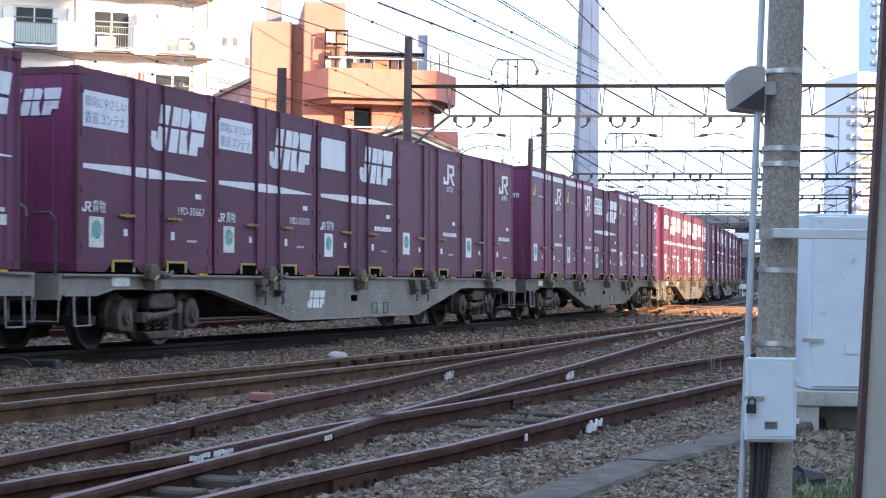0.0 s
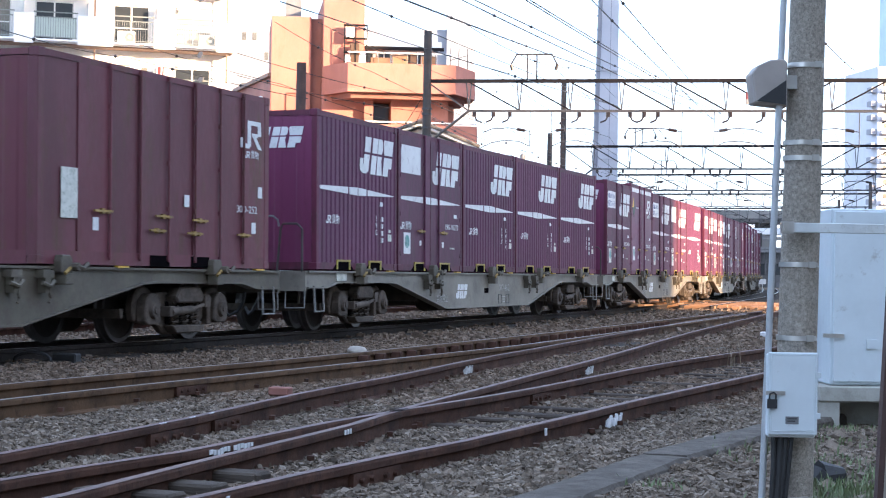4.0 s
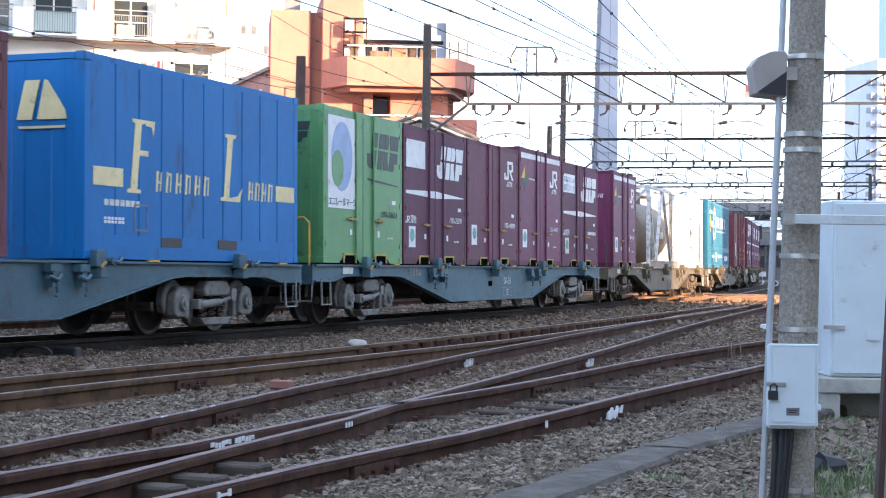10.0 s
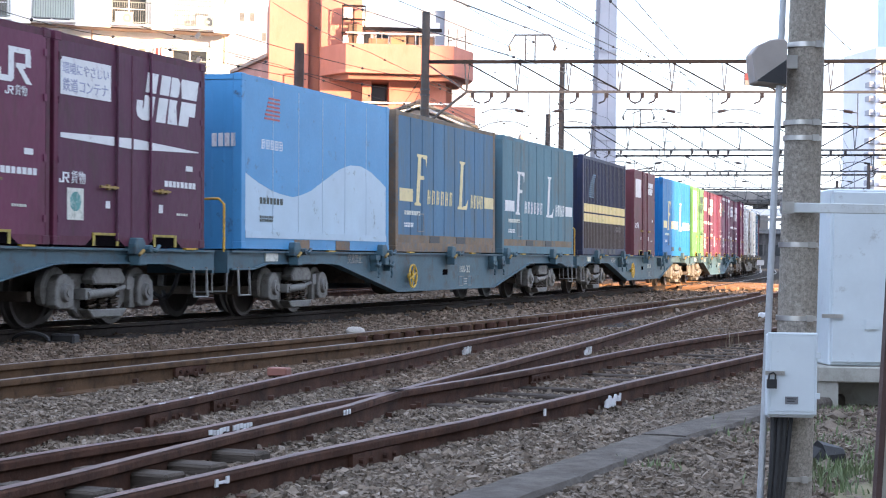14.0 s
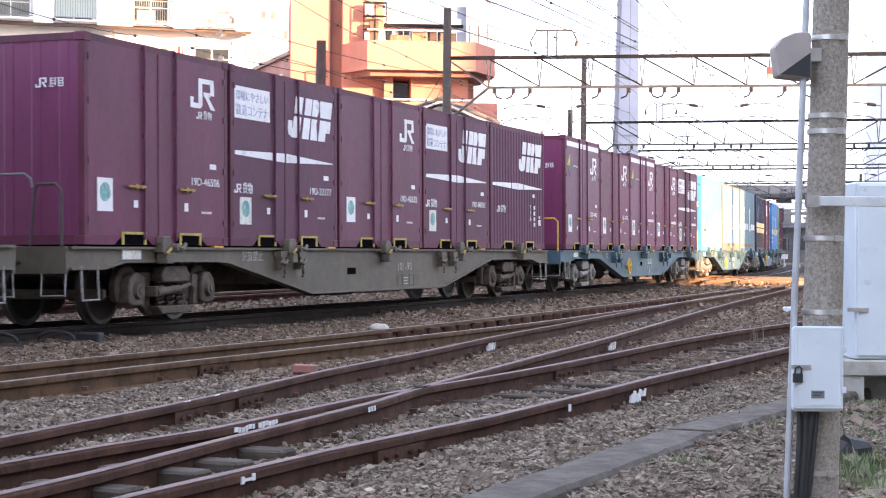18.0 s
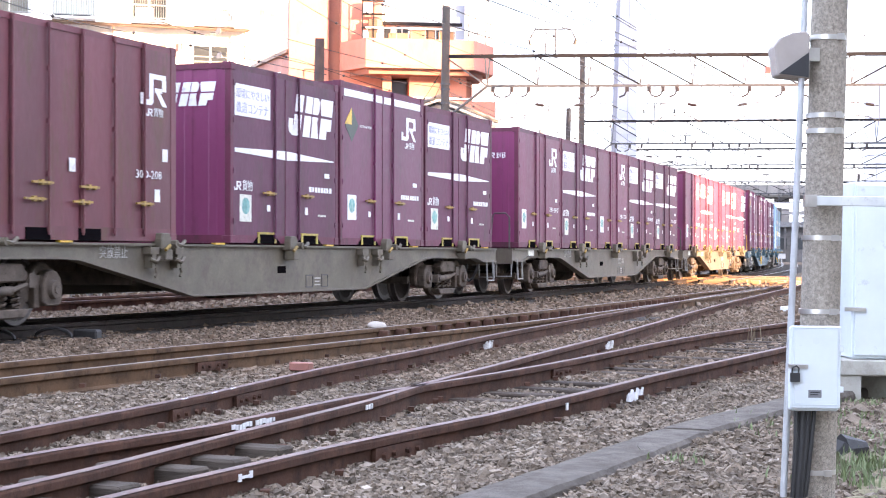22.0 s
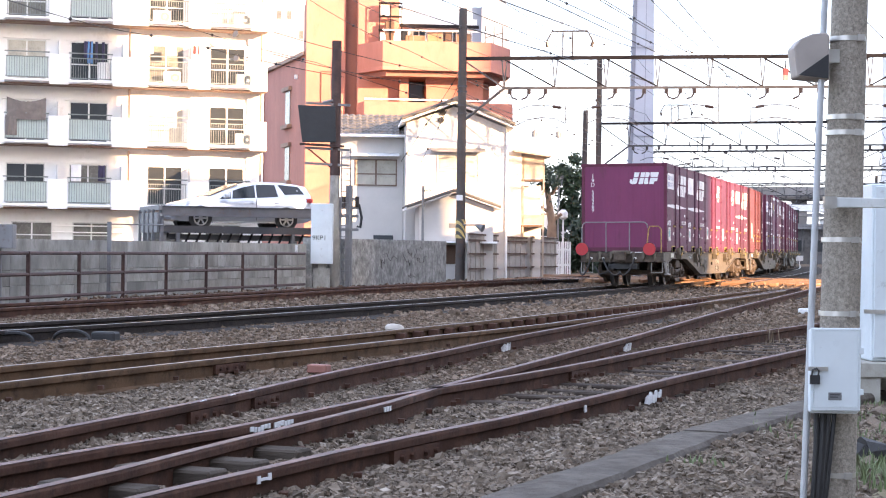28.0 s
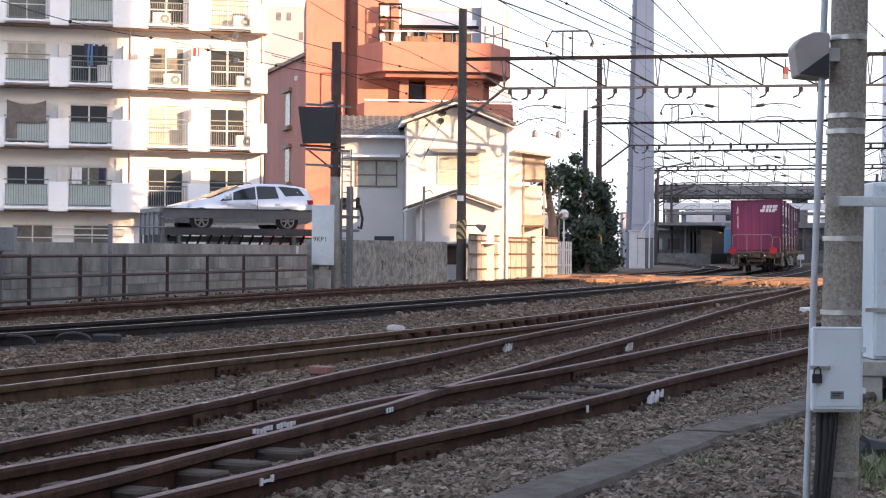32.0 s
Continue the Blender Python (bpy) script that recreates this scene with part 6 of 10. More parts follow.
part("brace", Geo().beam((-0.8, -0.1, 4.2), (-0.05, -0.1, 3.6), 0.05, 0.05), M_RUSTPOST, sig)
part("ladder", Geo().line([(0.22, -0.12, 0.1), (0.22, -0.12, 4.2)], 0.02).line([(0.48, -0.12, 0.1), (0.48, -0.12, 4.2)], 0.02), M_GREYMETAL, sig)
for i in range(12):
    part("rung", Geo().tube((0.22, -0.12, 0.3 + i * 0.33), (0.48, -0.12, 0.3 + i * 0.33), 0.014, n=5), M_GREYMETAL, sig)
part("cap", Geo().tube((-0.35, -0.1, 5.5), (-0.05, -0.1, 5.58), 0.05, n=8), M_GREYMETAL, sig)
sbox = thing("relay_box", "tall pale grey relay box before the signal post", "box", m=Matrix.Translation((-3.99, 50.55, -0.05)))
part("case", Geo().box(0.0, 0.62, 0.0, 0.35, 0.68, 2.40), M_BOXPAINT, sbox, bevel=0.01)
part("door", Geo().box(0.02, 0.50, -0.012, 0.0, 0.70, 2.38), M_BOXPAINT, sbox)
part("stand", Geo().box(0.08, 0.54, 0.05, 0.30, -0.2, 0.55).box(0.2, 0.42, 0.1, 0.25, 0.55, 0.68), M_CONCDARK, sbox)
ob = part("writing", lettering("9KP1", 0.19, M_DARKMARK), M_DARKMARK, sbox)
ob.location = (0.04, -0.016, 1.36)
eq = thing("switch_gear", "grey switch gear and cables behind the wall", "electrical equipment", m=Matrix.Translation((-2.98, 52.5, 0)))
part("column", Geo().box(-0.14, 0.06, -0.1, 0.1, -0.2, 2.95), M_GREYMETAL, eq)
part("column", Geo().tube((-0.35, 0, -0.2), (-0.35, 0, 2.6), 0.06, n=8), M_GREYMETAL, eq)
for z in (1.6, 2.0, 2.25, 2.5):
    part("cross_arm", Geo().box(-0.5, 0.25, -0.12, -0.04, z, z + 0.08), M_GREYMETAL, eq)
for x in (-0.45, -0.2, 0.2):
    part("insulator", Geo().tube((x, -0.1, 2.3), (x, -0.1, 2.62), 0.06, n=8), M_INSUL, eq)
part("cable_loop", Geo().line([(0.25, -0.1, 2.4), (0.34, -0.1, 2.0), (0.30, -0.1, 1.7), (0.2, -0.1, 1.75)], 0.04), M_BLACK, eq)
solid("wall_sign", Geo().box(-0.14, 0.14, -0.02, 0.0, -0.14, 0.14), M_MARK, "small white square sign on the wall", "sign", m=pose(-4.42, 49.6, 1.02))
solid("warning_band", Geo().tube((0.35, 65.7, 1.55), (0.355, 65.7, 2.25), 0.19, n=14), M_HAZARD, "yellow and black warning sleeve round the mast", "warning sleeve")
solid("mast_plate", Geo().box(0.18, 0.42, 65.50, 65.51, 2.95, 3.15), M_MARK, "small white plate on the mast", "plate")
horn = thing("loudspeaker", "grey horn loudspeaker on a bracket", "loudspeaker", m=Matrix.Translation((0.9, 65.4, 1.95)))
part("horn", Geo().tube((0.0, 0, 0.1), (0.28, -0.12, -0.02), 0.05, 0.16, 12), M_GREYMETAL, horn)
part("arm", Geo().line([(-0.45, 0.1, 0.1), (0.0, 0, 0.1)], 0.03), M_GREYMETAL, horn)

# ---- trees by the crossing ----
def leaf_crown(parent, centre, size, n, rng, leaf=0.16):
    """A crown of many small leaf cards in uneven clumps with gaps between them."""
    clumps = []
    for i in range(34):
        a, h = rng.uniform(0, 6.283), rng.random()
        r = (1 - 0.55 * h) * rng.uniform(0.35, 1.0)
        clumps.append((Vector((size[0] * r * math.cos(a), size[1] * r * math.sin(a), size[2] * (h - 0.45))), rng.uniform(0.25, 0.55)))
    vs, fs = [], []
    for i in range(n):
        c, rad = clumps[rng.randrange(len(clumps))]
        d = Vector((rng.gauss(0, 1), rng.gauss(0, 1), rng.gauss(0, 0.9))) * rad * 0.55
        p = centre + c + d
        u = Vector((rng.gauss(0, 1), rng.gauss(0, 1), rng.gauss(0, 1))).normalized()
        v = u.orthogonal().normalized() * leaf * 0.5
        u = u * leaf * rng.uniform(0.6, 1.2)
        k = len(vs)
        vs += [tuple(p - u), tuple(p + v), tuple(p + u), tuple(p - v)]
        fs.append((k, k + 1, k + 2, k + 3))
    return part("crown", Geo().add(vs, fs), M_LEAF, parent)


def tree(x, y, h, spread, seed, n=4200):
    rng = random.Random(seed)
    root = thing("evergreen_tree", "dark green evergreen tree with a ragged crown", "tree", "trees by the crossing", m=Matrix.Translation((x, y, rise(y) - 0.15)))
    g = Geo().tube((0, 0, 0), (0.05, 0.05, h * 0.55), 0.16, 0.10, 9).tube((0.05, 0.05, h * 0.55), (0, 0, h * 0.95), 0.10, 0.03, 8)
    part("trunk", g, M_BARK, root)
    for i in range(9):
        a, z = rng.uniform(0, 6.28), h * rng.uniform(0.2, 0.85)
        l = spread * rng.uniform(0.5, 0.9)
        part("limb", Geo().tube((0.03, 0.03, z), (l * math.cos(a), l * math.sin(a), z + l * 0.5), 0.05, 0.015, 6), M_BARK, root)
    leaf_crown(root, Vector((0, 0, h * 0.52)), (spread, spread, h * 0.95), n, rng)
    return root


tree(6.5, 96.0, 5.9, 1.25, 1)
tree(7.6, 94.0, 4.4, 1.2, 2)
tree(8.5, 100.0, 3.2, 1.0, 3, 2600)
tree(7.0, 92.0, 2.4, 1.1, 4, 2600)
stump = thing("pruned_trunk", "thick pruned tree trunk with bare stubs", "tree", m=Matrix.Translation((4.75, 84.5, 0.05)))
part("trunk", Geo().tube((0, 0, -0.1), (0.05, 0, 2.4), 0.28, 0.22, 10).tube((0.05, 0, 2.4), (-0.25, 0, 4.4), 0.20, 0.12, 9), M_BARK, stump)
for z, dx in ((2.9, 0.5), (3.3, -0.6), (4.2, 0.25)):
    part("stub", Geo().tube((0, 0, z - 0.4), (dx, 0, z), 0.10, 0.07, 7), M_BARK, stump)
leaf_crown(stump, Vector((-0.2, 0, 4.5)), (0.6, 0.5, 0.9), 500, random.Random(9), 0.12)
lamp = thing("park_lamp", "slim lamp post with a tapered lantern", "street lamp", m=Matrix.Translation((5.3, 88.0, 0.1)))
part("post", Geo().tube((0, 0, 0), (0, 0, 4.4), 0.05, n=8), M_GREYMETAL, lamp)
part("lantern", Geo().tube((0, 0, 4.3), (0, 0, 4.85), 0.14, 0.28, 10), M_GREYMETAL, lamp)
solid("globe_lamp", Geo().tube((5.42, 86, 0), (5.42, 86, 2.75), 0.04, n=8).tube((5.42, 86, 2.72), (5.42, 86, 2.82), 0.10, 0.22, 12).tube((5.42, 86, 2.82), (5.42, 86, 3.06), 0.22, 0.24, 12).tube((5.42, 86, 3.06), (5.42, 86, 3.2), 0.24, 0.10, 12), M_MARK, "white globe lamp on a thin post", "street lamp")

# ---- tower, signal cabinets and masts beyond the crossing ----
tower = thing("steel_tower", "tall pale grey steel tower with a ladder", "tower", m=Matrix.Translation((12.95, 124.6, 0.2)))
part("column", Geo().hexa([(-0.50, -0.75, -0.2), (1.15, -0.75, -0.2), (1.15, 0.75, -0.2), (-0.50, 0.75, -0.2), (0.10, -0.55, 30), (0.98, -0.55, 30), (0.98, 0.55, 30), (0.10, 0.55, 30)]), M_TOWER, tower)
part("side_channel", Geo().hexa([(-0.80, -0.60, -0.2), (-0.51, -0.60, -0.2), (-0.51, 0.2, -0.2), (-0.80, 0.2, -0.2), (-0.12, -0.50, 30), (0.09, -0.50, 30), (0.09, 0.2, 30), (-0.12, 0.2, 30)]), M_TOWERDK, tower)
for i in range(30):
    f = (0.6 + i * 0.98) / 30
    part("rung", Geo().box(-0.92 + 0.68 * f, -0.79 + 0.68 * f, -0.5, -0.4, f * 30, f * 30 + 0.10), M_TOWERDK, tower)
part("seam", Geo().beam((0.42, -0.752, 0.0), (0.55, -0.56, 29.9), 0.03, 0.03), M_TOWERDK, tower)
for i in range(4):
    part("joint_band", Geo().box(-0.40 + 0.12 * i, 1.13 - 0.03 * i, -0.78, -0.70, 3.0 + i * 6.2, 3.10 + i * 6.2), M_TOWER, tower)
for x, w, z, mm in ((11.95, 1.0, 2.6, M_MARK), (12.45, 1.05, 2.1, M_GREYMETAL)):
    cb = thing("signal_cabinet", "pale signal cabinet standing below the tower", "cabinet", "signal cabinets", m=Matrix.Translation((x, 118.0 + w, 0.25)))
    part("case", Geo().box(0, w, 0, 0.7, -0.1, z - 0.2), mm, cb, bevel=0.02)
    part("cap", Geo().box(-0.05, w + 0.05, -0.06, 0.76, z - 0.2, z - 0.12), mm, cb)
    part("seam", Geo().box(w / 2 - 0.01, w / 2 + 0.01, -0.01, 0.0, 0.2, z - 0.3), M_BLACK, cb)
solid("white_strut", Geo().tube((13.2, 118.9, 0.2), (13.25, 118.9, 4.6), 0.05, n=8).tube((12.6, 118.5, 2.6), (13.2, 118.5, 3.4), 0.05, n=8), M_MARK, "white painted strut above the cabinets", "strut")
solid("gantry_mast", Geo().tube((8.15, 110, 0), (8.25, 110, 10.0), 0.2, 0.16, 12), M_GANTRY, "plain grey-brown steel mast", "mast")
solid("yellow_sleeve", Geo().tube((8.0, 97.0, 1.6), (8.0, 97.0, 2.7), 0.2, n=12), M_YELLOW, "yellow sleeve round the mast", "warning sleeve")
solid("white_marker_post", Geo().tube((7.95, 95.5, 0.1), (7.95, 95.5, 1.7), 0.05, n=8), M_MARK, "thin white marker post by the track", "post")
for x, y, h in ((17.0, 148, 7.5), (21.0, 170, 8.0), (14.6, 132, 8.6), (15.4, 140, 7.0)):
    solid("line_mast", Geo().tube((x, y, 0.2), (x, y, h), 0.15, 0.12, 10).line([(x, y, h - 1.2), (x + 3.2, y, h - 0.6)], 0.05).line([(x, y, h - 2.2), (x + 3.2, y, h - 0.6)], 0.04), M_GANTRY, "steel line mast with a bracket arm", "mast", "line masts")

# ---- viaduct, footbridge and station beyond ----
via = thing("viaduct", "grey concrete viaduct crossing beyond the station", "bridge", m=pose(34.5, 250, 0, 0, 0, -4))
part("deck", Geo().box(-6, 140, 0, 9, 9.4, 10.3), M_BRIDGE, via)
part("parapet", Geo().box(-6, 140, -0.3, -0.004, 9.7, 11.1), M_BRIDGE, via)
for x in range(-6, 120, 6):
    part("parapet_rib", Geo().box(x, x + 0.25, -0.42, -0.304, 9.7, 11.1), M_BRIDGE, via)
for x in range(-4, 130, 18):
    part("pier", Geo().box(x, x + 1.6, 2, 7, 0, 9.6), M_BRIDGE, via)
fb = thing("footbridge", "white covered footbridge over the station tracks", "bridge", m=pose(24.5, 205, 0, 0, 0, -6))
part("walkway", Geo().box(0, 70, 0, 3, 6.5, 7.2), M_MARK, fb)
part("lower_beam", Geo().box(0, 70, -0.05, 3.05, 5.9, 6.2), M_BRIDGE, fb)
for i in range(36):
    part("truss_bar", Geo().beam((i * 1.95, -0.06, 6.2), (i * 1.95 + (1.2 if i % 2 else -1.2), -0.06, 6.5), 0.08, 0.08), M_GREYMETAL, fb)
for x in range(2, 70, 12):
    part("support", Geo().box(x, x + 0.5, 0.5, 2.5, 0, 5.9), M_GREYMETAL, fb)
stn = thing("station_canopy", "long dark station canopy over a platform", "station", m=pose(19.5, 165, 0, 0, 0, -12))
part("roof", Geo().box(-1.5, 5.5, 0, 70, 3.9, 4.15), M_GREYMETAL, stn)
part("platform", Geo().box(-0.5, 4.5, 0, 75, 0.2, 1.3), M_CONC, stn)
for j in range(14):
    part("canopy_post", Geo().box(1.9, 2.1, 2 + j * 5, 2.2 + j * 5, 1.3, 3.9), M_GREYMETAL, stn)
# warm-coloured wall stands in for a train side lit yellow by the sun
part("shop_wall", Geo().box(3.2, 4.2, 6, 40, 1.3, 3.6), M_PLANK2, stn)
for j in range(5):
    part("shop_window", Geo().box(3.15, 3.2, 8 + j * 6, 11 + j * 6, 1.9, 3.0), M_GLASS, stn)
for k, (x, y, w, h, d) in enumerate(((24.5, 160, 2.6, 3.2, 30), (30, 175, 2.8, 3.6, 40))):
    rs = thing("stabled_carriage", "dull grey-green carriage standing in the station", "railway carriage", "stabled carriages", m=pose(x, y, 0.4, 0, 0, -12))
    part("body", Geo().box(0, w, 0, d, 0.9, h), M_FADED, rs, bevel=0.1)
    part("roof", Geo().box(0.1, w - 0.1, 0.2, d - 0.2, h + 0.004, h + 0.3), M_GREYMETAL, rs)
    for j in range(8):
        part("window", Geo().box(-0.02, 0.02, 1.5 + j * 3.2, 3.4 + j * 3.2, 1.9, 2.7), M_GLASS, rs)
    part("underframe", Geo().box(0.2, w - 0.2, 1, d - 1, 0.1, 0.9), M_BOGIE, rs)
rng = random.Random(12)
for k in range(26):
    x = 14 + k * 4.2
    w, h, d = rng.uniform(3, 7), rng.uniform(3.5, 9.5), rng.uniform(5, 12)
    y = 285 + rng.uniform(0, 50)
    hb = thing("town_building", "small hazy town building beyond the viaduct", "building", "town buildings", m=pose(x, y, 0.3))
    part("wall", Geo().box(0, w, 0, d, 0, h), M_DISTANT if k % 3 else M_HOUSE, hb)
    part("roof", Geo().box(-0.2, w + 0.2, -0.2, d + 0.2, h + 0.004, h + 0.3), M_TILE, hb)
    for i in range(2):
        for j in range(int(h // 3)):
            part("window", Geo().box(0.6 + i * w * 0.45, 0.6 + i * w * 0.45 + 1.2, -0.03, 0.02, 1.0 + j * 3, 2.2 + j * 3), M_GLASS, hb)
for x, y, w, d, h in ((21.5, 196, 4.5, 30, 3.6), (34.5, 192, 14.0, 34, 3.9), (27.0, 236, 34.0, 8, 5.0)):
    sb = thing("station_building", "dim low station building under its canopies", "building", "station buildings", m=pose(x, y, 0.3, 0, 0, -10))
    part("wall", Geo().box(0, w, 0, d, 0, h), M_STATION, sb)
    part("roof", Geo().box(-0.8, w + 0.8, -0.8, d + 0.4, h + 0.004, h + 0.28), M_GREYMETAL, sb)
    for j in range(int(w // 1.9)):
        part("window", Geo().box(0.4 + j * 1.9, 1.7 + j * 1.9, -0.04, 0.02, 1.5, 2.7), M_CURTAIN if j % 3 == 0 else M_GLASS, sb)
    for j in range(int(w // 3)):
        part("post", Geo().box(0.3 + j * 3, 0.5 + j * 3, -0.75, -0.55, 0, h), M_STATION, sb)
# signal lamps and small masts near the station throat
for k, (x, y, h) in enumerate(((27.6, 150, 4.6), (28.2, 151, 3.8), (23.5, 148, 3.2), (31, 160, 5.0))):
    sg = thing("colour_signal", "dark colour-light signal on a thin post", "signal", "station signals", m=Matrix.Translation((x, y, 0.4)))
    part("post", Geo().tube((0, 0, 0), (0, 0, h), 0.07, n=8), M_GREYMETAL, sg)
    part("head", Geo().box(-0.28, 0.28, -0.12, 0.12, h - 1.2, h), M_BLACK, sg)
solid("speed_board", Geo().box(-0.35, 0.35, -0.03, 0.0, 0, 0.5).tube((0, 0.03, -0.8), (0, 0.03, 0.1), 0.04, n=6), M_MARK, "small white board on a short post", "sign", m=Matrix.Translation((20.6, 105, 0.85)) @ Matrix.Diagonal((0.6, 1.0, 0.6, 1.0)))

# ---- tall flats at the edge of the view ----
def flats(x, y, w, d, h, storey, label, turn=0.0, pale=False):
    root = thing("tower_flats", label, "building", "distant tower flats", m=pose(x, y, 0, 0, 0, turn))
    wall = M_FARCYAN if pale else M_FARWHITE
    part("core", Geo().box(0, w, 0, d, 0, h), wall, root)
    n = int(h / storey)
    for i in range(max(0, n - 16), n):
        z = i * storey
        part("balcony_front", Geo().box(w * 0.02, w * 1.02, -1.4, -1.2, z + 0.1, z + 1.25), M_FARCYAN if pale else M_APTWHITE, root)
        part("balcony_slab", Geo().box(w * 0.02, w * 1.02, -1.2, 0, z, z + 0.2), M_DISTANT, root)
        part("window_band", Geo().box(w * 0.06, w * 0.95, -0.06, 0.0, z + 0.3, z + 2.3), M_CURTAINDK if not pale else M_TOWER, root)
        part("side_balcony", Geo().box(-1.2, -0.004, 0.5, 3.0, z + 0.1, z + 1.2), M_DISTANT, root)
    return root


flats(95.0, 365, 22, 18, 46, 2.9, "tall white block of flats with stepped balconies", 8)
flats(135.5, 500, 30, 20, 110, 3.4, "very tall pale block of flats, haze put into its colour", 0, True)

# ---- overhead wires ----
def wire(pts, r=0.011, beads=0, sag=0.010, label="thin dark overhead line wire above the tracks"):
    g = Geo()
    for p, q in zip(pts, pts[1:]):
        p, q = Vector(p), Vector(q)
        l = (q - p).length
        n = 6
        line = [p.lerp(q, i / n) - Vector((0, 0, sag * l * 4 * (i / n) * (1 - i / n))) for i in range(n + 1)]
        g.line(line, r * 0.72, 5)
    root = solid("overhead_wire", g, M_WIRE, label, "wire", "overhead wires")
    for k in range(beads):
        f = (k + 0.5 + 0.3 * math.sin(k * 5 + pts[0][0])) / beads
        i = min(len(pts) - 2, int(f * (len(pts) - 1)))
        u = f * (len(pts) - 1) - i
        p, q = Vector(pts[i]), Vector(pts[i + 1])
        c = p.lerp(q, u) - Vector((0, 0, 4 * sag * (q - p).length * u * (1 - u)))
        part("bead", Geo().tube(c - Vector((0.045, 0, 0)), c, 0.022, 0.055, 8).tube(c, c + Vector((0.045, 0, 0)), 0.055, 0.022, 8), M_INSUL, root)
    return root


GANTRIES = [((0.35, 65.7), (18.5, 62.5)), ((8.0, 97.0), (27.0, 92.0)), ((13.2, 126.0), (33.0, 119.0)), ((17.5, 156.0), (38.0, 148.0)), ((22.0, 190.0), (43.0, 180.0))]


def along(f, z, r=0.011, back=True):
    pts = []
    if back:
        a = Vector((GANTRIES[0][0][0] - 20.5, 2.0)).lerp(Vector((GANTRIES[0][1][0] - 20.5, 0.0)), f)
        pts.append((a.x, a.y, z))
    for (x0, y0), (x1, y1) in GANTRIES:
        p = Vector((x0, y0)).lerp(Vector((x1, y1)), f)
        pts.append((p.x, p.y, z + rise(p.y)))
    wire(pts, r)


for f in (0.16, 0.30, 0.46, 0.62, 0.80):
    along(f, 6.35, 0.014, False)
    along(f, 5.45, 0.013, False)
for f in (0.13, 0.26):
    along(f, 8.45, 0.016, False)
for pts in ([(1.03, 42, 7.0), (9.25, 97, 12.75), (20.0, 160, 16.5)],
            
            [(-4.7, 58, 9.2), (-1.8, 70, 9.0), (2.6, 78, 8.0)], [(-3.4, 60, 9.5), (-0.2, 70, 9.4), (6.3, 97, 10.9)], [(-5.7, 56, 7.9), (0.15, 65.7, 7.55), (7.4, 97, 8.75)],
            [(-5.7, 56, 7.2), (0.15, 65.7, 7.05), (7.55, 97, 7.7)], [(-9.6, 60, 8.7), (-4.9, 64, 7.8), (0.15, 65.7, 6.4)], [(-10.2, 40, 6.6), (-8.4, 52, 7.2), (-3.45, 56, 6.5)],
            [(0.3, 65.7, 7.8), (-2.0, 70.0, 4.6)], [(0.3, 65.7, 7.4), (-1.9, 72.0, 3.4)],
            
            [(0.35, 65.7, 6.9), (8.0, 97, 7.0)], [(2.2, 65.4, 6.5), (9.6, 96.6, 6.9)], [(5.0, 64.9, 6.9), (12.2, 96, 6.2)], [(8.4, 64.3, 6.9), (16.0, 95, 6.3)]):
    wire(pts, 0.016, 4)
for p, q, r in (((1.46, 52, 8.41), (9.22, 97, 12.61), 0.022), ((2.78, 52, 8.42), (15.25, 97, 10.34), 0.016), ((3.20, 52, 8.42), (15.56, 97, 10.65), 0.015), ((4.36, 52, 8.43), (14.69, 97, 11.14), 0.015), ((4.49, 52, 8.43), (14.94, 97, 11.14), 0.015),
                ((5.84, 52, 8.44), (15.93, 97, 10.10), 0.016), ((6.59, 52, 8.44), (16.33, 97, 10.47), 0.014), ((11.88, 52, 8.14), (23.8, 97, 12.8), 0.016), ((-0.28, 52, 8.4), (10.01, 97, 10.8), 0.014), ((-1.6, 52, 8.22), (4.75, 97, 12.25), 0.014), ((2.55, 52, 6.99), (11.24, 97, 10.44), 0.013)):
    p, q = Vector(p), Vector(q)
    wire([tuple(p - (q - p) * 0.25), tuple(q + (q - p) * 0.22)], r * 1.6, 3, 0.001)
rb2 = thing("red_lamp_box", "small dull red box under the gantry beam", "lamp box", m=Matrix.Translation((11.9, 63.6, 7.55)))
part("case", Geo().box(-0.09, 0.09, -0.08, 0.08, -0.04, 0.20), M_DULLRED, rb2)
part("lower_half", Geo().box(-0.09, 0.09, -0.08, 0.08, -0.22, -0.045), M_GREYMETAL, rb2)
part("hanger", Geo().box(-0.02, 0.02, -0.02, 0.02, 0.204, 0.5), M_BLACKSTEEL, rb2)

# ---- ballast stones ----
KFINE = spline([tuple(p) for p in KL], 0.12)


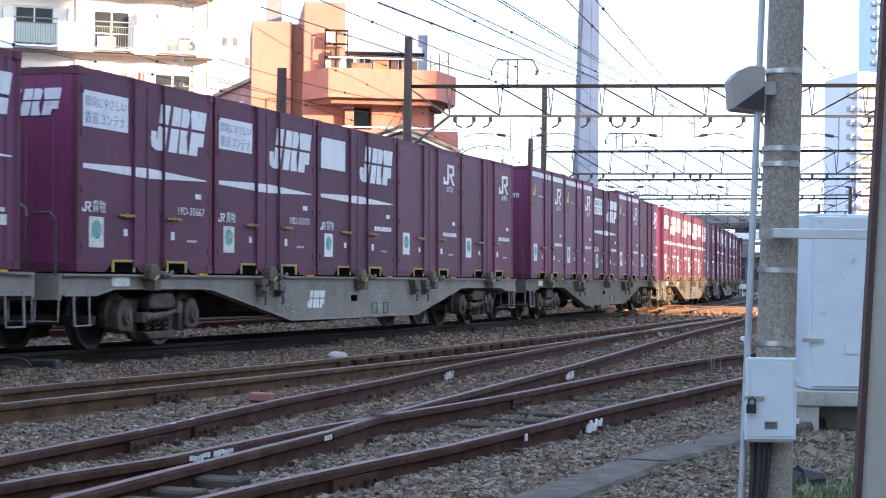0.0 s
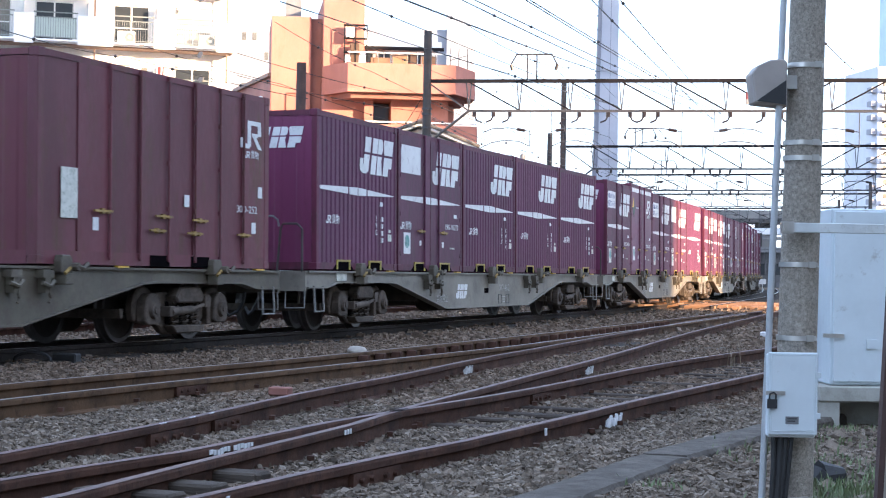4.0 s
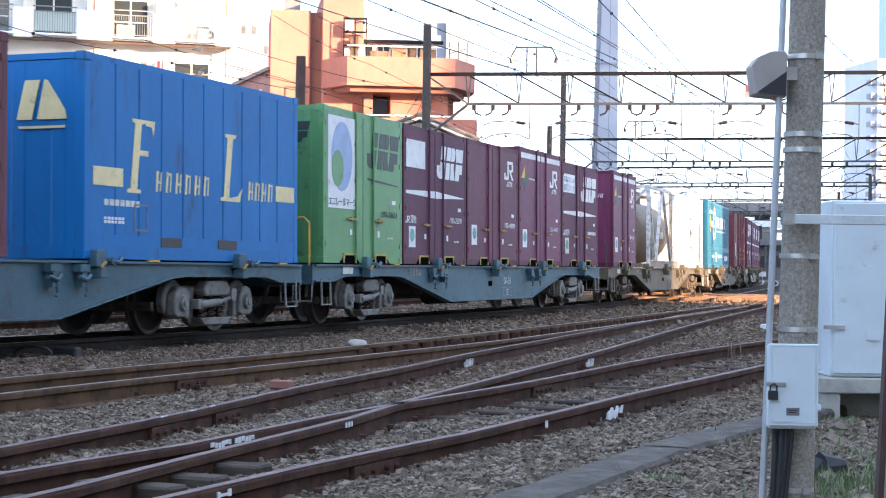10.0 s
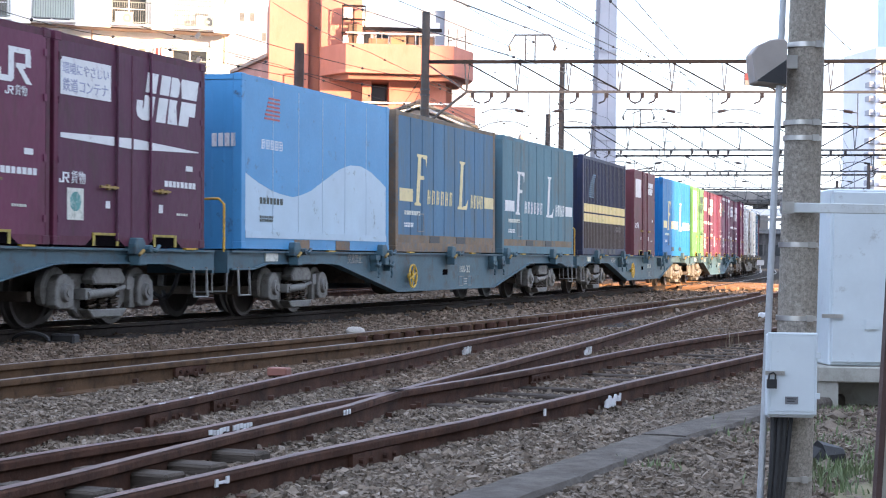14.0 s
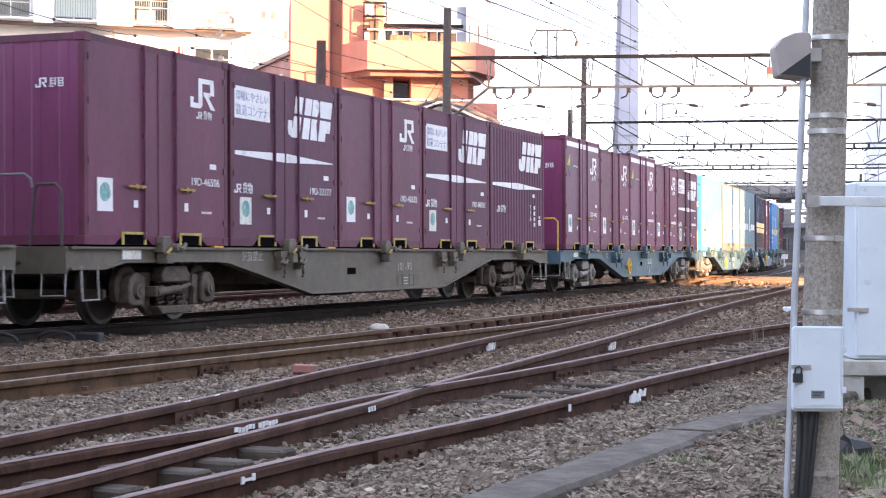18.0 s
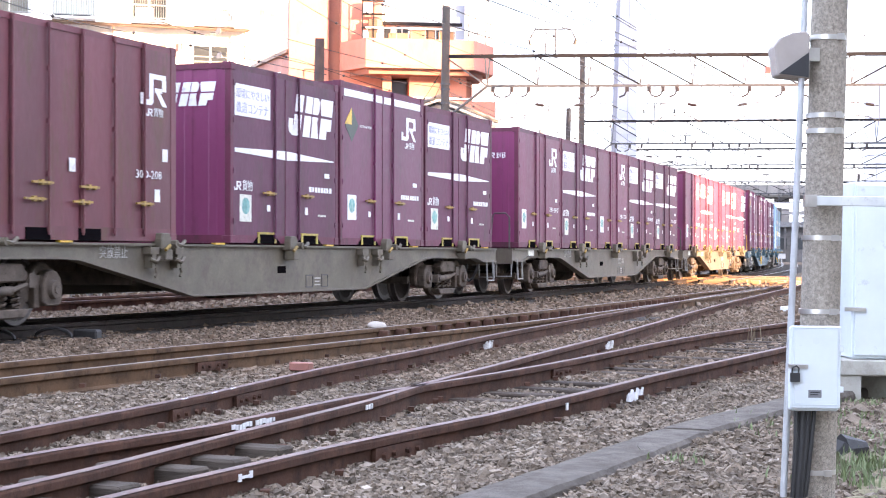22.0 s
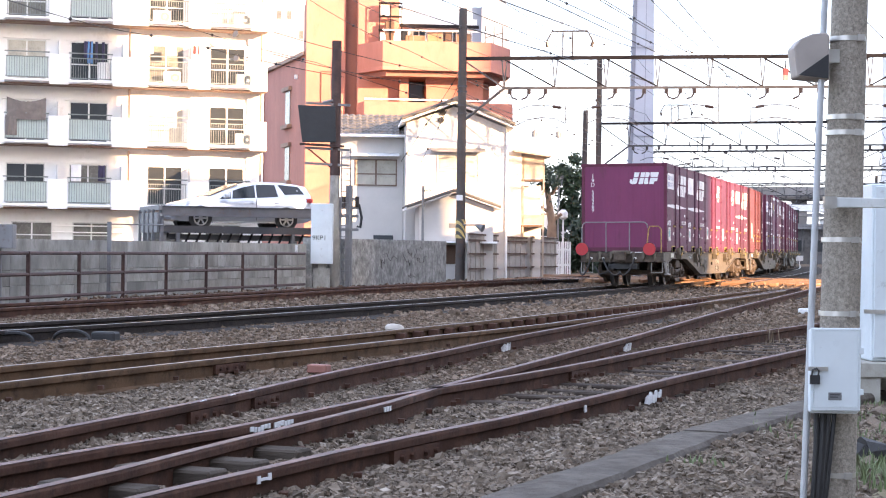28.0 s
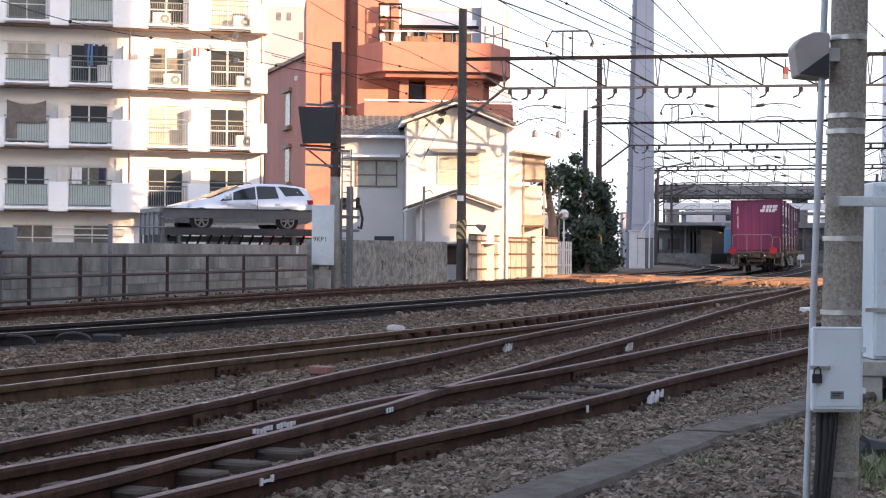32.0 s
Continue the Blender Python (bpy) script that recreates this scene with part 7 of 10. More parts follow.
def stones(n, y0, y1, lo, hi, seed, label, x0=-0.29, x1=0.29, material=M_STONE):
    """Broken stones: lumpy six-sided blocks with knocked-off corners, lying at all angles."""
    rng = random.Random(seed)
    vs, fs = [], []
    cube = [(-1, -1, -1), (1, -1, -1), (1, 1, -1), (-1, 1, -1), (-1, -1, 1), (1, -1, 1), (1, 1, 1), (-1, 1, 1)]
    quad = [(0, 3, 2, 1), (4, 5, 6, 7), (0, 1, 5, 4), (1, 2, 6, 5), (2, 3, 7, 6), (3, 0, 4, 7)]
    shapes = []
    for i in range(160):
        e = Euler((rng.uniform(-0.5, 0.5), rng.uniform(-0.5, 0.5), rng.uniform(0, 6.28))).to_matrix()
        sx, sy, sz = rng.uniform(0.75, 1.25), rng.uniform(0.6, 0.95), rng.uniform(0.55, 0.85)
        shapes.append([e @ Vector((a * sx * rng.uniform(0.45, 0.95), b * sy * rng.uniform(0.45, 0.95), c * sz * rng.uniform(0.5, 0.95))) for a, b, c in cube])
    for i in range(n):
        y = y0 + (y1 - y0) * rng.random() ** 1.15
        x = rng.uniform(x0 * y, x1 * y)
        if y < 16.5 and min((x - q.x) ** 2 + (y - q.y) ** 2 for q in KFINE if abs(q.y - y) < 0.6 or q is KFINE[0]) < 0.029:
            continue
        r = rng.uniform(lo, hi) * (1.5 if rng.random() < 0.08 else 1.0)
        z = ground_z(x, y) + r * rng.uniform(0.0, 0.35)
        k = len(vs)
        vs += [(x + r * p.x, y + r * p.y, z + r * p.z) for p in shapes[rng.randrange(160)]]
        fs += [tuple(k + j for j in q) for q in quad]
    me = bpy.data.meshes.new("ballast_stones")
    me.from_pydata(vs, [], fs)
    me.materials.append(material)
    return tagged(new("ballast_stones", me), label, "ballast", kind="stuff")


stones(70000, 6.0, 16.0, 0.008, 0.022, 31, "loose brown and grey ballast stones near the camera")
stones(46000, 15.0, 32.0, 0.013, 0.031, 32, "darker brown ballast stones between the tracks", material=M_FARSTONE)
stones(20000, 30.0, 78.0, 0.030, 0.065, 33, "darker brown ballast stones towards the crossing", -0.22, 0.26, M_FARSTONE)

# ---- weeds ----
def weeds(patches, seed, material=M_GRASS, label="tufts of green weeds on the verge"):
    rng = random.Random(seed)
    vs, fs = [], []
    for cx, cy, rad, n, h in patches:
        for i in range(n):
            x, y = rng.gauss(cx, rad), rng.gauss(cy, rad)
            z = ground_z(x, y)
            a, l, lean = rng.uniform(0, 6.28), h * rng.uniform(0.4, 1.1), rng.uniform(0.1, 0.7)
            d = Vector((math.cos(a), math.sin(a), 0))
            s = Vector((-d.y, d.x, 0)) * 0.006
            p0, p1, p2 = Vector((x, y, z)), Vector((x, y, z + l * 0.6)) + d * l * lean * 0.35, Vector((x, y, z + l)) + d * l * lean
            k = len(vs)
            vs += [tuple(p0 - s), tuple(p0 + s), tuple(p1 + s * 0.8), tuple(p1 - s * 0.8), tuple(p2)]
            fs += [(k, k + 1, k + 2, k + 3), (k + 3, k + 2, k + 4)]
    return solid("weeds", Geo().add(vs, fs), material, label, "weeds", kind="stuff")


weeds([(2.16, 9.0, 0.12, 170, 0.10), (2.30, 9.3, 0.14, 110, 0.09), (2.44, 9.6, 0.14, 70, 0.08), (2.06, 8.6, 0.14, 80, 0.11), (2.62, 10.0, 0.12, 60, 0.07), (2.9, 12.2, 0.22, 110, 0.05), (3.2, 13.1, 0.2, 120, 0.06), (2.6, 10.6, 0.2, 90, 0.05), (1.25, 9.0, 0.12, 40, 0.06), (2.3, 10.9, 0.3, 90, 0.08)], 4)
weeds([(4.05, 22.5, 0.06, 9, 0.42), (3.3, 17.6, 0.05, 6, 0.2)], 5, M_DRYGRASS, "dry straw stalks between the rails")
for i, (x, y, s) in enumerate(((2.2, 9.3, 0.08), (1.95, 8.7, 0.05), (2.75, 11.6, 0.09), (2.05, 7.9, 0.06), (1.2, 7.6, 0.05), (3.0, 12.4, 0.08))):
    rk = random.Random(i)
    vs = [(px * s * rk.uniform(0.7, 1.2), py * s * rk.uniform(0.6, 1.0), pz * s * rk.uniform(0.5, 0.8)) for px, py, pz in ((1, 0, 0), (-1, 0, 0), (0, 1, 0), (0, -1, 0), (0, 0, 1), (0, 0, -1), (0.7, 0.7, 0.4), (-0.7, -0.6, 0.5))]
    bmx = bmesh.new()
    for v in vs:
        bmx.verts.new(v)
    bmesh.ops.convex_hull(bmx, input=bmx.verts)
    me = bpy.data.meshes.new("rock")
    bmx.to_mesh(me)
    bmx.free()
    me.materials.append(M_STONE)
    ob = new("rock", me)
    ob.location = (x, y, ground_z(x, y) + s * 0.2)
    tagged(ob, "grey-brown rock on the verge", "rock", "rocks on the verge")

solid("dark_lump", Geo().tube((-0.11, 0, -0.03), (0.0, 0.02, 0.06), 0.06, 0.10, 9).tube((0.0, 0.02, 0.06), (0.13, 0.0, 0.08), 0.10, 0.04, 9), M_RUBBER, "blackened lump of scrap on the verge", "scrap", m=pose(2.27, 9.7, -0.20, 0, 0, 20))

# ---- insulators hung from the wires before the second mast ----
for x, z in ((3.71, 6.46), (4.78, 6.44)):
    hb = thing("hanging_insulator", "pale grey insulator bell hung from the wires", "insulator", "hanging insulators", m=Matrix.Translation((x, 80.0, z)))
    part("bell", Geo().tube((0, 0, -0.16), (0, 0, 0.08), 0.13, 0.12, 10).tube((0, 0, 0.08), (0, 0, 0.16), 0.12, 0.04, 10), M_GREYMETAL, hb, smooth=True)
    part("wire", Geo().tube((0, 0, 0.16), (0, 0, 0.9), 0.012, n=5), M_WIRE, hb)

# ---- the freight train ----
WAGON_PITCH, BOGIE_HALF, LOAD = 20.34, 7.1, 18.95
SPEED_T = tuple(range(0, 33, 2))
SPEED_V = (12.208, 11.756, 11.233, 10.592, 9.979, 9.545, 9.278, 8.997, 8.887, 9.221, 9.526, 9.295, 9.0, 9.043, 9.214, 9.165, 8.894)
CLOCK = np.arange(0, 32.0001, 0.05)
_v = np.interp(CLOCK, SPEED_T, SPEED_V)
GONE = np.concatenate([[0], np.cumsum((_v[1:] + _v[:-1]) / 2 * 0.05)])
GONE += 0.270 - np.interp(25.0, CLOCK, GONE)
# small differences in length between the wagons
NUDGE = (0.0, -0.437, -0.065, 0.146, 0.547, 0.152, -0.172, -0.567, -0.083, -0.059, 0.067, 0.081, -0.178, 0.01, 0.0, 0.0, 0.0)


def wagon_pose(k, t):
    """Where wagon k (0 is the last one) stands at t seconds: x along the train, y to the far side, z up, from its middle at rail height."""
    mid = WAGON_PITCH * k + NUDGE[k] + LOAD / 2 + float(np.interp(t, CLOCK, GONE))
    p0, p1 = track_point(mid - BOGIE_HALF), track_point(mid + BOGIE_HALF)
    x = (p1 - p0).normalized()
    y = Vector((-x.y, x.x, 0)).normalized()
    z = x.cross(y)
    y, z = (y - z * CANT).normalized(), (z + y * CANT).normalized()
    m = Matrix((x, y, z)).transposed().to_4x4()
    m.translation = (p0 + p1) / 2
    return m


M_HANDLE = mat("worn_yellow_handle", (0.34, 0.22, 0.05), 0.6, 0, 0.15, 6, 40, 0.1, GRIME, 0.45)


# markings: emblems are plain slanted shapes
SIDE = -1.222


def slant(x, z, w, h, lean):
    return [(x, z), (x + w, z), (x + w + lean * h, z + h), (x + lean * h, z + h)]


def emblem(x, z, h, width=None):
    """Slanted blocks set close together, cut by a level slit."""
    g = Geo()
    shapes = [[(0.0, 0.20), (0.03, 0.07), (0.14, 0.0), (0.30, 0.0), (0.41, 0.08), (0.48, 0.52), (0.22, 0.52), (0.18, 0.24), (0.15, 0.24), (0.17, 0.40), (0.02, 0.40)],
              [(0.235, 0.585), (0.495, 0.585), (0.565, 1.0), (0.29, 1.0)],
              [(0.50, 0.0), (0.74, 0.0), (0.82, 0.52), (0.58, 0.52)], [(0.80, 0.0), (1.06, 0.0), (1.03, 0.40), (1.07, 0.52), (0.86, 0.52)],
              [(0.595, 0.585), (0.835, 0.585), (0.895, 1.0), (0.655, 1.0)], [(0.865, 0.585), (1.06, 0.585), (1.11, 0.68), (1.14, 0.90), (1.09, 1.0), (0.925, 1.0)],
              [(1.10, 0.0), (1.35, 0.0), (1.385, 0.22), (1.54, 0.22), (1.58, 0.52), (1.18, 0.52)], [(1.19, 0.585), (1.59, 0.585), (1.65, 1.0), (1.20, 1.0), (1.17, 0.93)]]
    k = (width / 1.65) if width else h
    for q in shapes:
        g.prism([(x + a * k, z + b * h) for a, b in q], "y", SIDE - 0.004, SIDE)
    return g


def small_emblem(x, z, h, width=None):
    g = Geo()
    y0, y1 = SIDE - 0.004, SIDE
    g.prism([(x, z), (x + 0.42 * h, z), (x + 0.50 * h, z + 0.10 * h), (x + 0.50 * h, z + h), (x + 0.34 * h, z + h), (x + 0.34 * h, z + 0.17 * h), (x + 0.13 * h, z + 0.17 * h), (x + 0.13 * h, z + 0.36 * h), (x, z + 0.36 * h)], "y", y0, y1)
    g.box(x + 0.50 * h, x + 0.98 * h, y0, y1, z + 0.84 * h, z + h)
    g.box(x + 0.84 * h, x + h, y0, y1, z + 0.48 * h, z + 0.84 * h)
    g.box(x + 0.56 * h, x + 0.84 * h, y0, y1, z + 0.42 * h, z + 0.56 * h)
    g.prism([(x + 0.60 * h, z + 0.42 * h), (x + 0.76 * h, z + 0.42 * h), (x + 1.04 * h, z), (x + 0.86 * h, z)], "y", y0, y1)
    if width:
        g.v = [(x + (a - x) * width / (1.04 * h), b, c) for a, b, c in g.v]
    return g


def bars(x, z, w, h, n, seed, rows=1, gap=0.30):
    """Writing too small to read: short bars in rows."""
    rng, g = random.Random(seed), Geo()
    rh = h / rows
    for r in range(rows):
        step = w / n
        for i in range(n):
            g.box(x + i * step, x + i * step + step * (1 - gap * rng.uniform(0.6, 1.2)), SIDE - 0.003, SIDE, z + r * rh, z + r * rh + rh * 0.78)
    return g


def wedge_stripe(x0, x1, z, h):
    """A white flash, thick in the middle and running out to both ends, broken at the lock rods."""
    a, b, c = 0.372 * 3.715, 0.487 * 3.715, 0.60 * 3.715
    top = lambda x: z + h * (0.72 + 0.28 * min(1.0, (x - x0) / (b - x0))) if x <= b else z + h * (1.0 - 0.50 * (x - b) / (x1 - b))
    low = lambda x: z + h * (0.30 - 0.30 * min(1.0, (x - x0) / (b - x0))) if x <= b else z + h * 0.40 * (x - b) / (x1 - b)
    g = Geo()
    for p, q in ((x0, a - 0.03), (a + 0.03, b - 0.015), (b + 0.015, c - 0.03), (c + 0.03, x1)):
        g.prism([(p, low(p)), (q, low(q)), (q, top(q)), (p, top(p))], "y", SIDE - 0.004, SIDE)
    return g


def glyph_bars(x, z, w, h, n, seed):
    """A few characters too small to read, as close strokes of uneven length."""
    rng, g = random.Random(seed), Geo()
    step, t = w / n, h * 0.13
    for i in range(n):
        a, b = x + i * step, x + (i + 0.86) * step
        for k in range(2):
            u = a + (b - a) * (0.10 + 0.62 * k + 0.12 * rng.random())
            g.box(u, u + t, SIDE - 0.003, SIDE, z + h * 0.25 * rng.random(), z + h * (0.8 + 0.2 * rng.random()))
        for k in range(4):
            v = z + h * (0.04 + 0.27 * k)
            p = a + (b - a) * 0.22 * rng.random()
            g.box(p, p + (b - a) * (0.5 + 0.28 * rng.random()), SIDE - 0.0035, SIDE, v, v + t * 0.8)
    return g


def freight_words(root, x, z, h, m):
    """The small block emblem and the word for freight."""
    part("emblem", small_emblem(x, z, h, h * 1.75), m, root)
    ob = part("writing", lettering("貨物", h * 1.32, m), m, root)
    ob.location = (x + h * 1.95, SIDE - 0.005, z + 0.01)


def box_frame(root, L, H, W, m_frame, post=0.09, rail=0.11, top=0.09):
    """Posts, rails and roof of a container: x from 0 to L, front side at -W/2."""
    h = W / 2
    for x in (0, L - post):
        for y in (-h, h - post):
            xa, xb = (-0.006, 0.15) if x == 0 else (L - 0.15, L + 0.006)
            ya, yb = (-h - 0.005, -h + 0.13) if y < 0 else (h - 0.13, h + 0.005)
            part("corner_post", Geo().box(x, x + post, y, y + post, 0.10, H - 0.10).box(xa, xb, ya, yb, -0.004, 0.105).box(xa, xb, ya, yb, H - 0.105, H + 0.006), m_frame, root, bevel=0.008)
    for y in (-h, h - post):
        part("bottom_rail", Geo().box(post, L - post, y + 0.004, y + post - 0.004, 0.0, rail), m_frame, root)
        part("top_rail", Geo().box(post, L - post, y + 0.006, y + post - 0.006, H - top, H - 0.004), m_frame, root)
    for x in (0, L - post):
        part("end_sill", Geo().box(x + 0.004, x + post - 0.004, -h + post, h - post, 0.0, rail), m_frame, root)
        part("end_header", Geo().box(x + 0.004, x + post - 0.004, -h + post, h - post, H - top, H - 0.006), m_frame, root)


def ribbed_end(x, W, H, sign, pitch=0.40, lo=0.11, hi=0.09):
    """An end wall with upright ribs, facing along -x or +x."""
    h = W / 2 - 0.09
    n = round(2 * h / pitch)
    p, t = 2 * h / n, sign * 0.008
    row = []
    for i in range(n):
        c = -h + i * p
        row += [(c, x + sign * 0.012 + t), (c + 0.30 * p, x + sign * 0.012 + t), (c + 0.36 * p, x + sign * 0.012), (c + 0.64 * p, x + sign * 0.012), (c + 0.70 * p, x + sign * 0.012 + t)]
    row.append((h, x + sign * 0.012 + t))
    m = len(row)
    g = Geo().add([(b, a, lo) for a, b in row] + [(b, a, H - hi) for a, b in row], [(i, i + 1, m + i + 1, m + i) for i in range(m - 1)])
    return g


def fork_pockets(root, L, at, m):
    """Pocket mouths framed in worn yellow, their dark painted as black blocks with slanted gussets."""
    for x in at:
        p = part("fork_pocket", Geo().box(x - 0.30, x + 0.30, -1.240, -1.18, 0.128, 0.158).box(x - 0.30, x - 0.245, -1.236, -1.18, 0.0, 0.128).box(x + 0.245, x + 0.30, -1.236, -1.18, 0.0, 0.128), m, root, "worn yellow frame of a fork pocket")
        part("pocket_mouth", Geo().box(x - 0.243, x + 0.243, -1.226, -1.18, 0.0, 0.126).prism([(x + 0.302, -0.003), (x + 0.46, -0.003), (x + 0.302, 0.09)], "y", -1.229, -1.18).prism([(x - 0.302, -0.003), (x - 0.46, -0.003), (x - 0.302, 0.09)], "y", -1.229, -1.18), M_VOID, p, "black block for the dark inside the pocket")


def lock_rods(root, xs, H, m):
    for x in xs:
        g = Geo().tube((x, -1.243, 0.06), (x, -1.243, H - 0.015), 0.017, n=8)
        for z in (0.12, 0.75, 1.35, 1.95, H - 0.05):
            g.box(x - 0.026, x + 0.026, -1.252, -1.215, z - 0.03, z + 0.03)
        part("lock_rod", g, m, root)


def handle(root, x, z):
    part("door_handle", Geo().box(x - 0.21, x + 0.21, -1.270, -1.244, z - 0.013, z + 0.013).box(x - 0.03, x + 0.03, -1.262, -1.218, z - 0.032, z + 0.032).box(x + 0.12, x + 0.17, -1.258, -1.218, z - 0.028, z + 0.020), M_HANDLE, root, "worn yellow door handle")


def container_12(kind, paint=None, frame_paint=None, L=3.715, H=2.5, seed=1):
    """A 12-foot side-door rail container."""
    paint, frame_paint = paint or M_WINE, frame_paint or M_WINE_FRAME
    ink = M_DARKMARK if paint is M_GREEN else M_MARK
    tone = {M_GREEN: "bright green", M_MAROON: "brown-maroon"}.get(paint, "wine-purple")
    words = {
        "sign": "%s steel freight container, white slanted emblem and printed sign" % tone,
        "plate": "%s steel freight container, white slanted emblem and blank plate" % tone,
        "plain": "%s steel freight container with small white emblem" % tone,
        "topbar": "%s steel freight container with white top bars and diamond" % tone,
        "ribbed": "%s ribbed steel freight container with white emblem and flash" % tone,
        "old": "brown-maroon freight container with white plate and small emblem",
        "eco": "bright green freight container with dark emblem and round picture",
    }[kind]
    root = thing("freight_container", words, "container", "containers on the train")
    box_frame(root, L, H, 2.45, frame_paint)
    part("roof", Geo().box(0.09, L - 0.09, -1.135, 1.135, H - 0.05, H - 0.012), paint, root)
    # purple containers get a brighter purple on the ends than on the sides
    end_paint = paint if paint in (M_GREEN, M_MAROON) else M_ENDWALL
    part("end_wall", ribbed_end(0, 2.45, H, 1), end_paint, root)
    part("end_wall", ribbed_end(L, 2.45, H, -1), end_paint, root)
    part("far_side", Geo().waves(0.09, L - 0.09, 0.11, H - 0.09, 1.2, -0.025, 0.3), paint, root)
    z0, z1 = 0.11, H - 0.09
    if kind == "ribbed":
        part("side_wall", Geo().waves(0.09, L - 0.09, z0, z1, -1.222, 0.015, 0.19), paint, root)
    else:
        # two door leaves that meet in the middle, a lock rod on each
        mid = 1.80
        for xa, xb, xh in ((0.09, mid - 0.007, 0.11), (mid + 0.007, L - 0.09, L - 0.11)):
            leaf = Geo().box(xa, xb, SIDE + 0.001, -1.17, z0, z1)
            for z in (0.30, 1.0, 1.7, H - 0.28):
                leaf.box(xh - 0.028, xh + 0.028, SIDE - 0.014, SIDE, z - 0.04, z + 0.04)
            part("side_door", leaf, paint, root)
        part("door_seal", Geo().box(mid - 0.035, mid - 0.010, SIDE - 0.006, SIDE + 0.02, z0, z1), frame_paint, root)
        lock_rods(root, (1.40, 2.22), H, paint)
        handle(root, 1.19, 0.72)
        handle(root, 2.50, 0.72)
    fork_pockets(root, L, (1.15, 2.62), M_POCKET)
    if kind in ("sign", "plate", "eco", "ribbed"):
        part("emblem", emblem(1.88, 1.615, 0.62, 1.65) if kind != "eco" else emblem(1.96, 1.60, 0.62, 1.60), ink, root, "slanted block emblem")
        if kind == "sign":
            s = part("sign", Geo().box(0.13, 1.26, SIDE - 0.004, SIDE, 1.775, 2.22), M_MARK, root, "white sign with small blue writing")
            for r, (txt, size) in enumerate((("鉄道コンテナ", 0.172), ("環境にやさしい", 0.150))):
                q = lettering(txt, size, M_SIGNINK, "sign_writing")
                ob = part("sign_writing", q, M_SIGNINK, s)
                ob.location = (0.17, SIDE - 0.006, 1.83 + r * 0.205)
        if kind == "plate":
            part("plate", Geo().box(0.14, 1.20, SIDE - 0.004, SIDE, 1.74, 2.24), M_MARK, root, "blank white plate")
        if kind != "eco":
            part("flash", wedge_stripe(0.14, L - 0.18, 1.225, 0.135), M_MARK, root, "tapering white stripe")
            freight_words(root, 0.40 if kind == "ribbed" else 0.12, 0.735, 0.125, M_MARK)
        else:
            part("picture_panel", Geo().box(0.20, 1.40, SIDE - 0.004, SIDE, 0.88, 2.36), M_MARK, root, "white panel with a round picture")
            disc = Geo().prism([(0.80 + 0.46 * math.cos(a * 0.2618), 1.72 + 0.56 * math.sin(a * 0.2618)) for a in range(24)], "y", SIDE - 0.008, SIDE - 0.004)
            part("picture", disc, M_ECOBLUE, root)
            leafy = Geo().prism([(0.60 + 0.26 * math.cos(a * 0.5236), 1.52 + 0.30 * math.sin(a * 0.5236)) for a in range(12)], "y", SIDE - 0.011, SIDE - 0.008)
            part("picture", leafy, M_GREEN, root)
            ob = part("writing", lettering("エコレールマーク", 0.152, M_DARKMARK), M_DARKMARK, root)
            ob.location = (0.22, SIDE - 0.006, 0.93)
            part("flash", Geo().prism([(2.0, 1.385), (3.5, 1.34), (3.5, 1.36), (2.0, 1.435)], "y", SIDE - 0.004, SIDE), M_DARKMARK, root)
    if kind in ("plain", "topbar"):
        part("emblem", small_emblem(2.64, 1.815, 0.40, 0.70), ink, root, "small white emblem")
        freight_words(root, 2.81, 1.675, 0.095, M_MARK)
    if kind == "topbar":
        for x0, x1 in ((0.16, 1.36), (1.46, 1.76), (1.85, 2.15), (2.29, L - 0.18)):
            part("top_bar", Geo().box(x0, x1, SIDE - 0.005, SIDE, H - 0.23, H - 0.115), M_MARK, root, "white bar")
        cx, cz, w, h = 0.46, 1.925, 0.28, 0.275
        part("diamond", Geo().prism([(cx, cz - h), (cx + w, cz), (cx, cz + h)], "y", SIDE - 0.004, SIDE).prism([(cx, cz - h), (cx, cz), (cx - w, cz)], "y", SIDE - 0.004, SIDE), M_DARKMARK, root, "dark diamond")
        part("diamond_quarter", Geo().prism([(cx - w, cz), (cx, cz), (cx, cz + h)], "y", SIDE - 0.005, SIDE), M_YELLOW, root, "yellow quarter of the diamond")
        part("writing", glyph_bars(0.80, 1.905, 0.5, 0.045, 8, 3), M_MARK, root)
    if kind == "old":
        part("plate", Geo().box(0.24, 1.20, SIDE - 0.004, SIDE, 1.70, 2.24), M_MARK, root, "blank white plate")
        part("emblem", emblem(0.64 * L, 1.84, 0.36, 0.95), M_MARK, root, "small slanted block emblem")
        freight_words(root, 0.17, 0.80, 0.135, M_MARK)
    if kind in ("sign", "plate", "plain", "topbar"):
        part("label", Geo().box(0.29, 0.65, SIDE - 0.004, SIDE, 0.30 if kind in ("sign", "plate") else 0.40, 0.68 if kind in ("sign", "plate") else 0.80), M_FADELBL if seed % 3 == 0 else M_MARK, root, "tall white label with a green print")
        zc = 0.52 if kind in ("sign", "plate") else 0.63
        part("print", Geo().prism([(0.47 + 0.125 * math.cos(i * 0.6283), zc + 0.12 * math.sin(i * 0.6283)) for i in range(10)], "y", SIDE - 0.006, SIDE - 0.004), M_ECO, root)
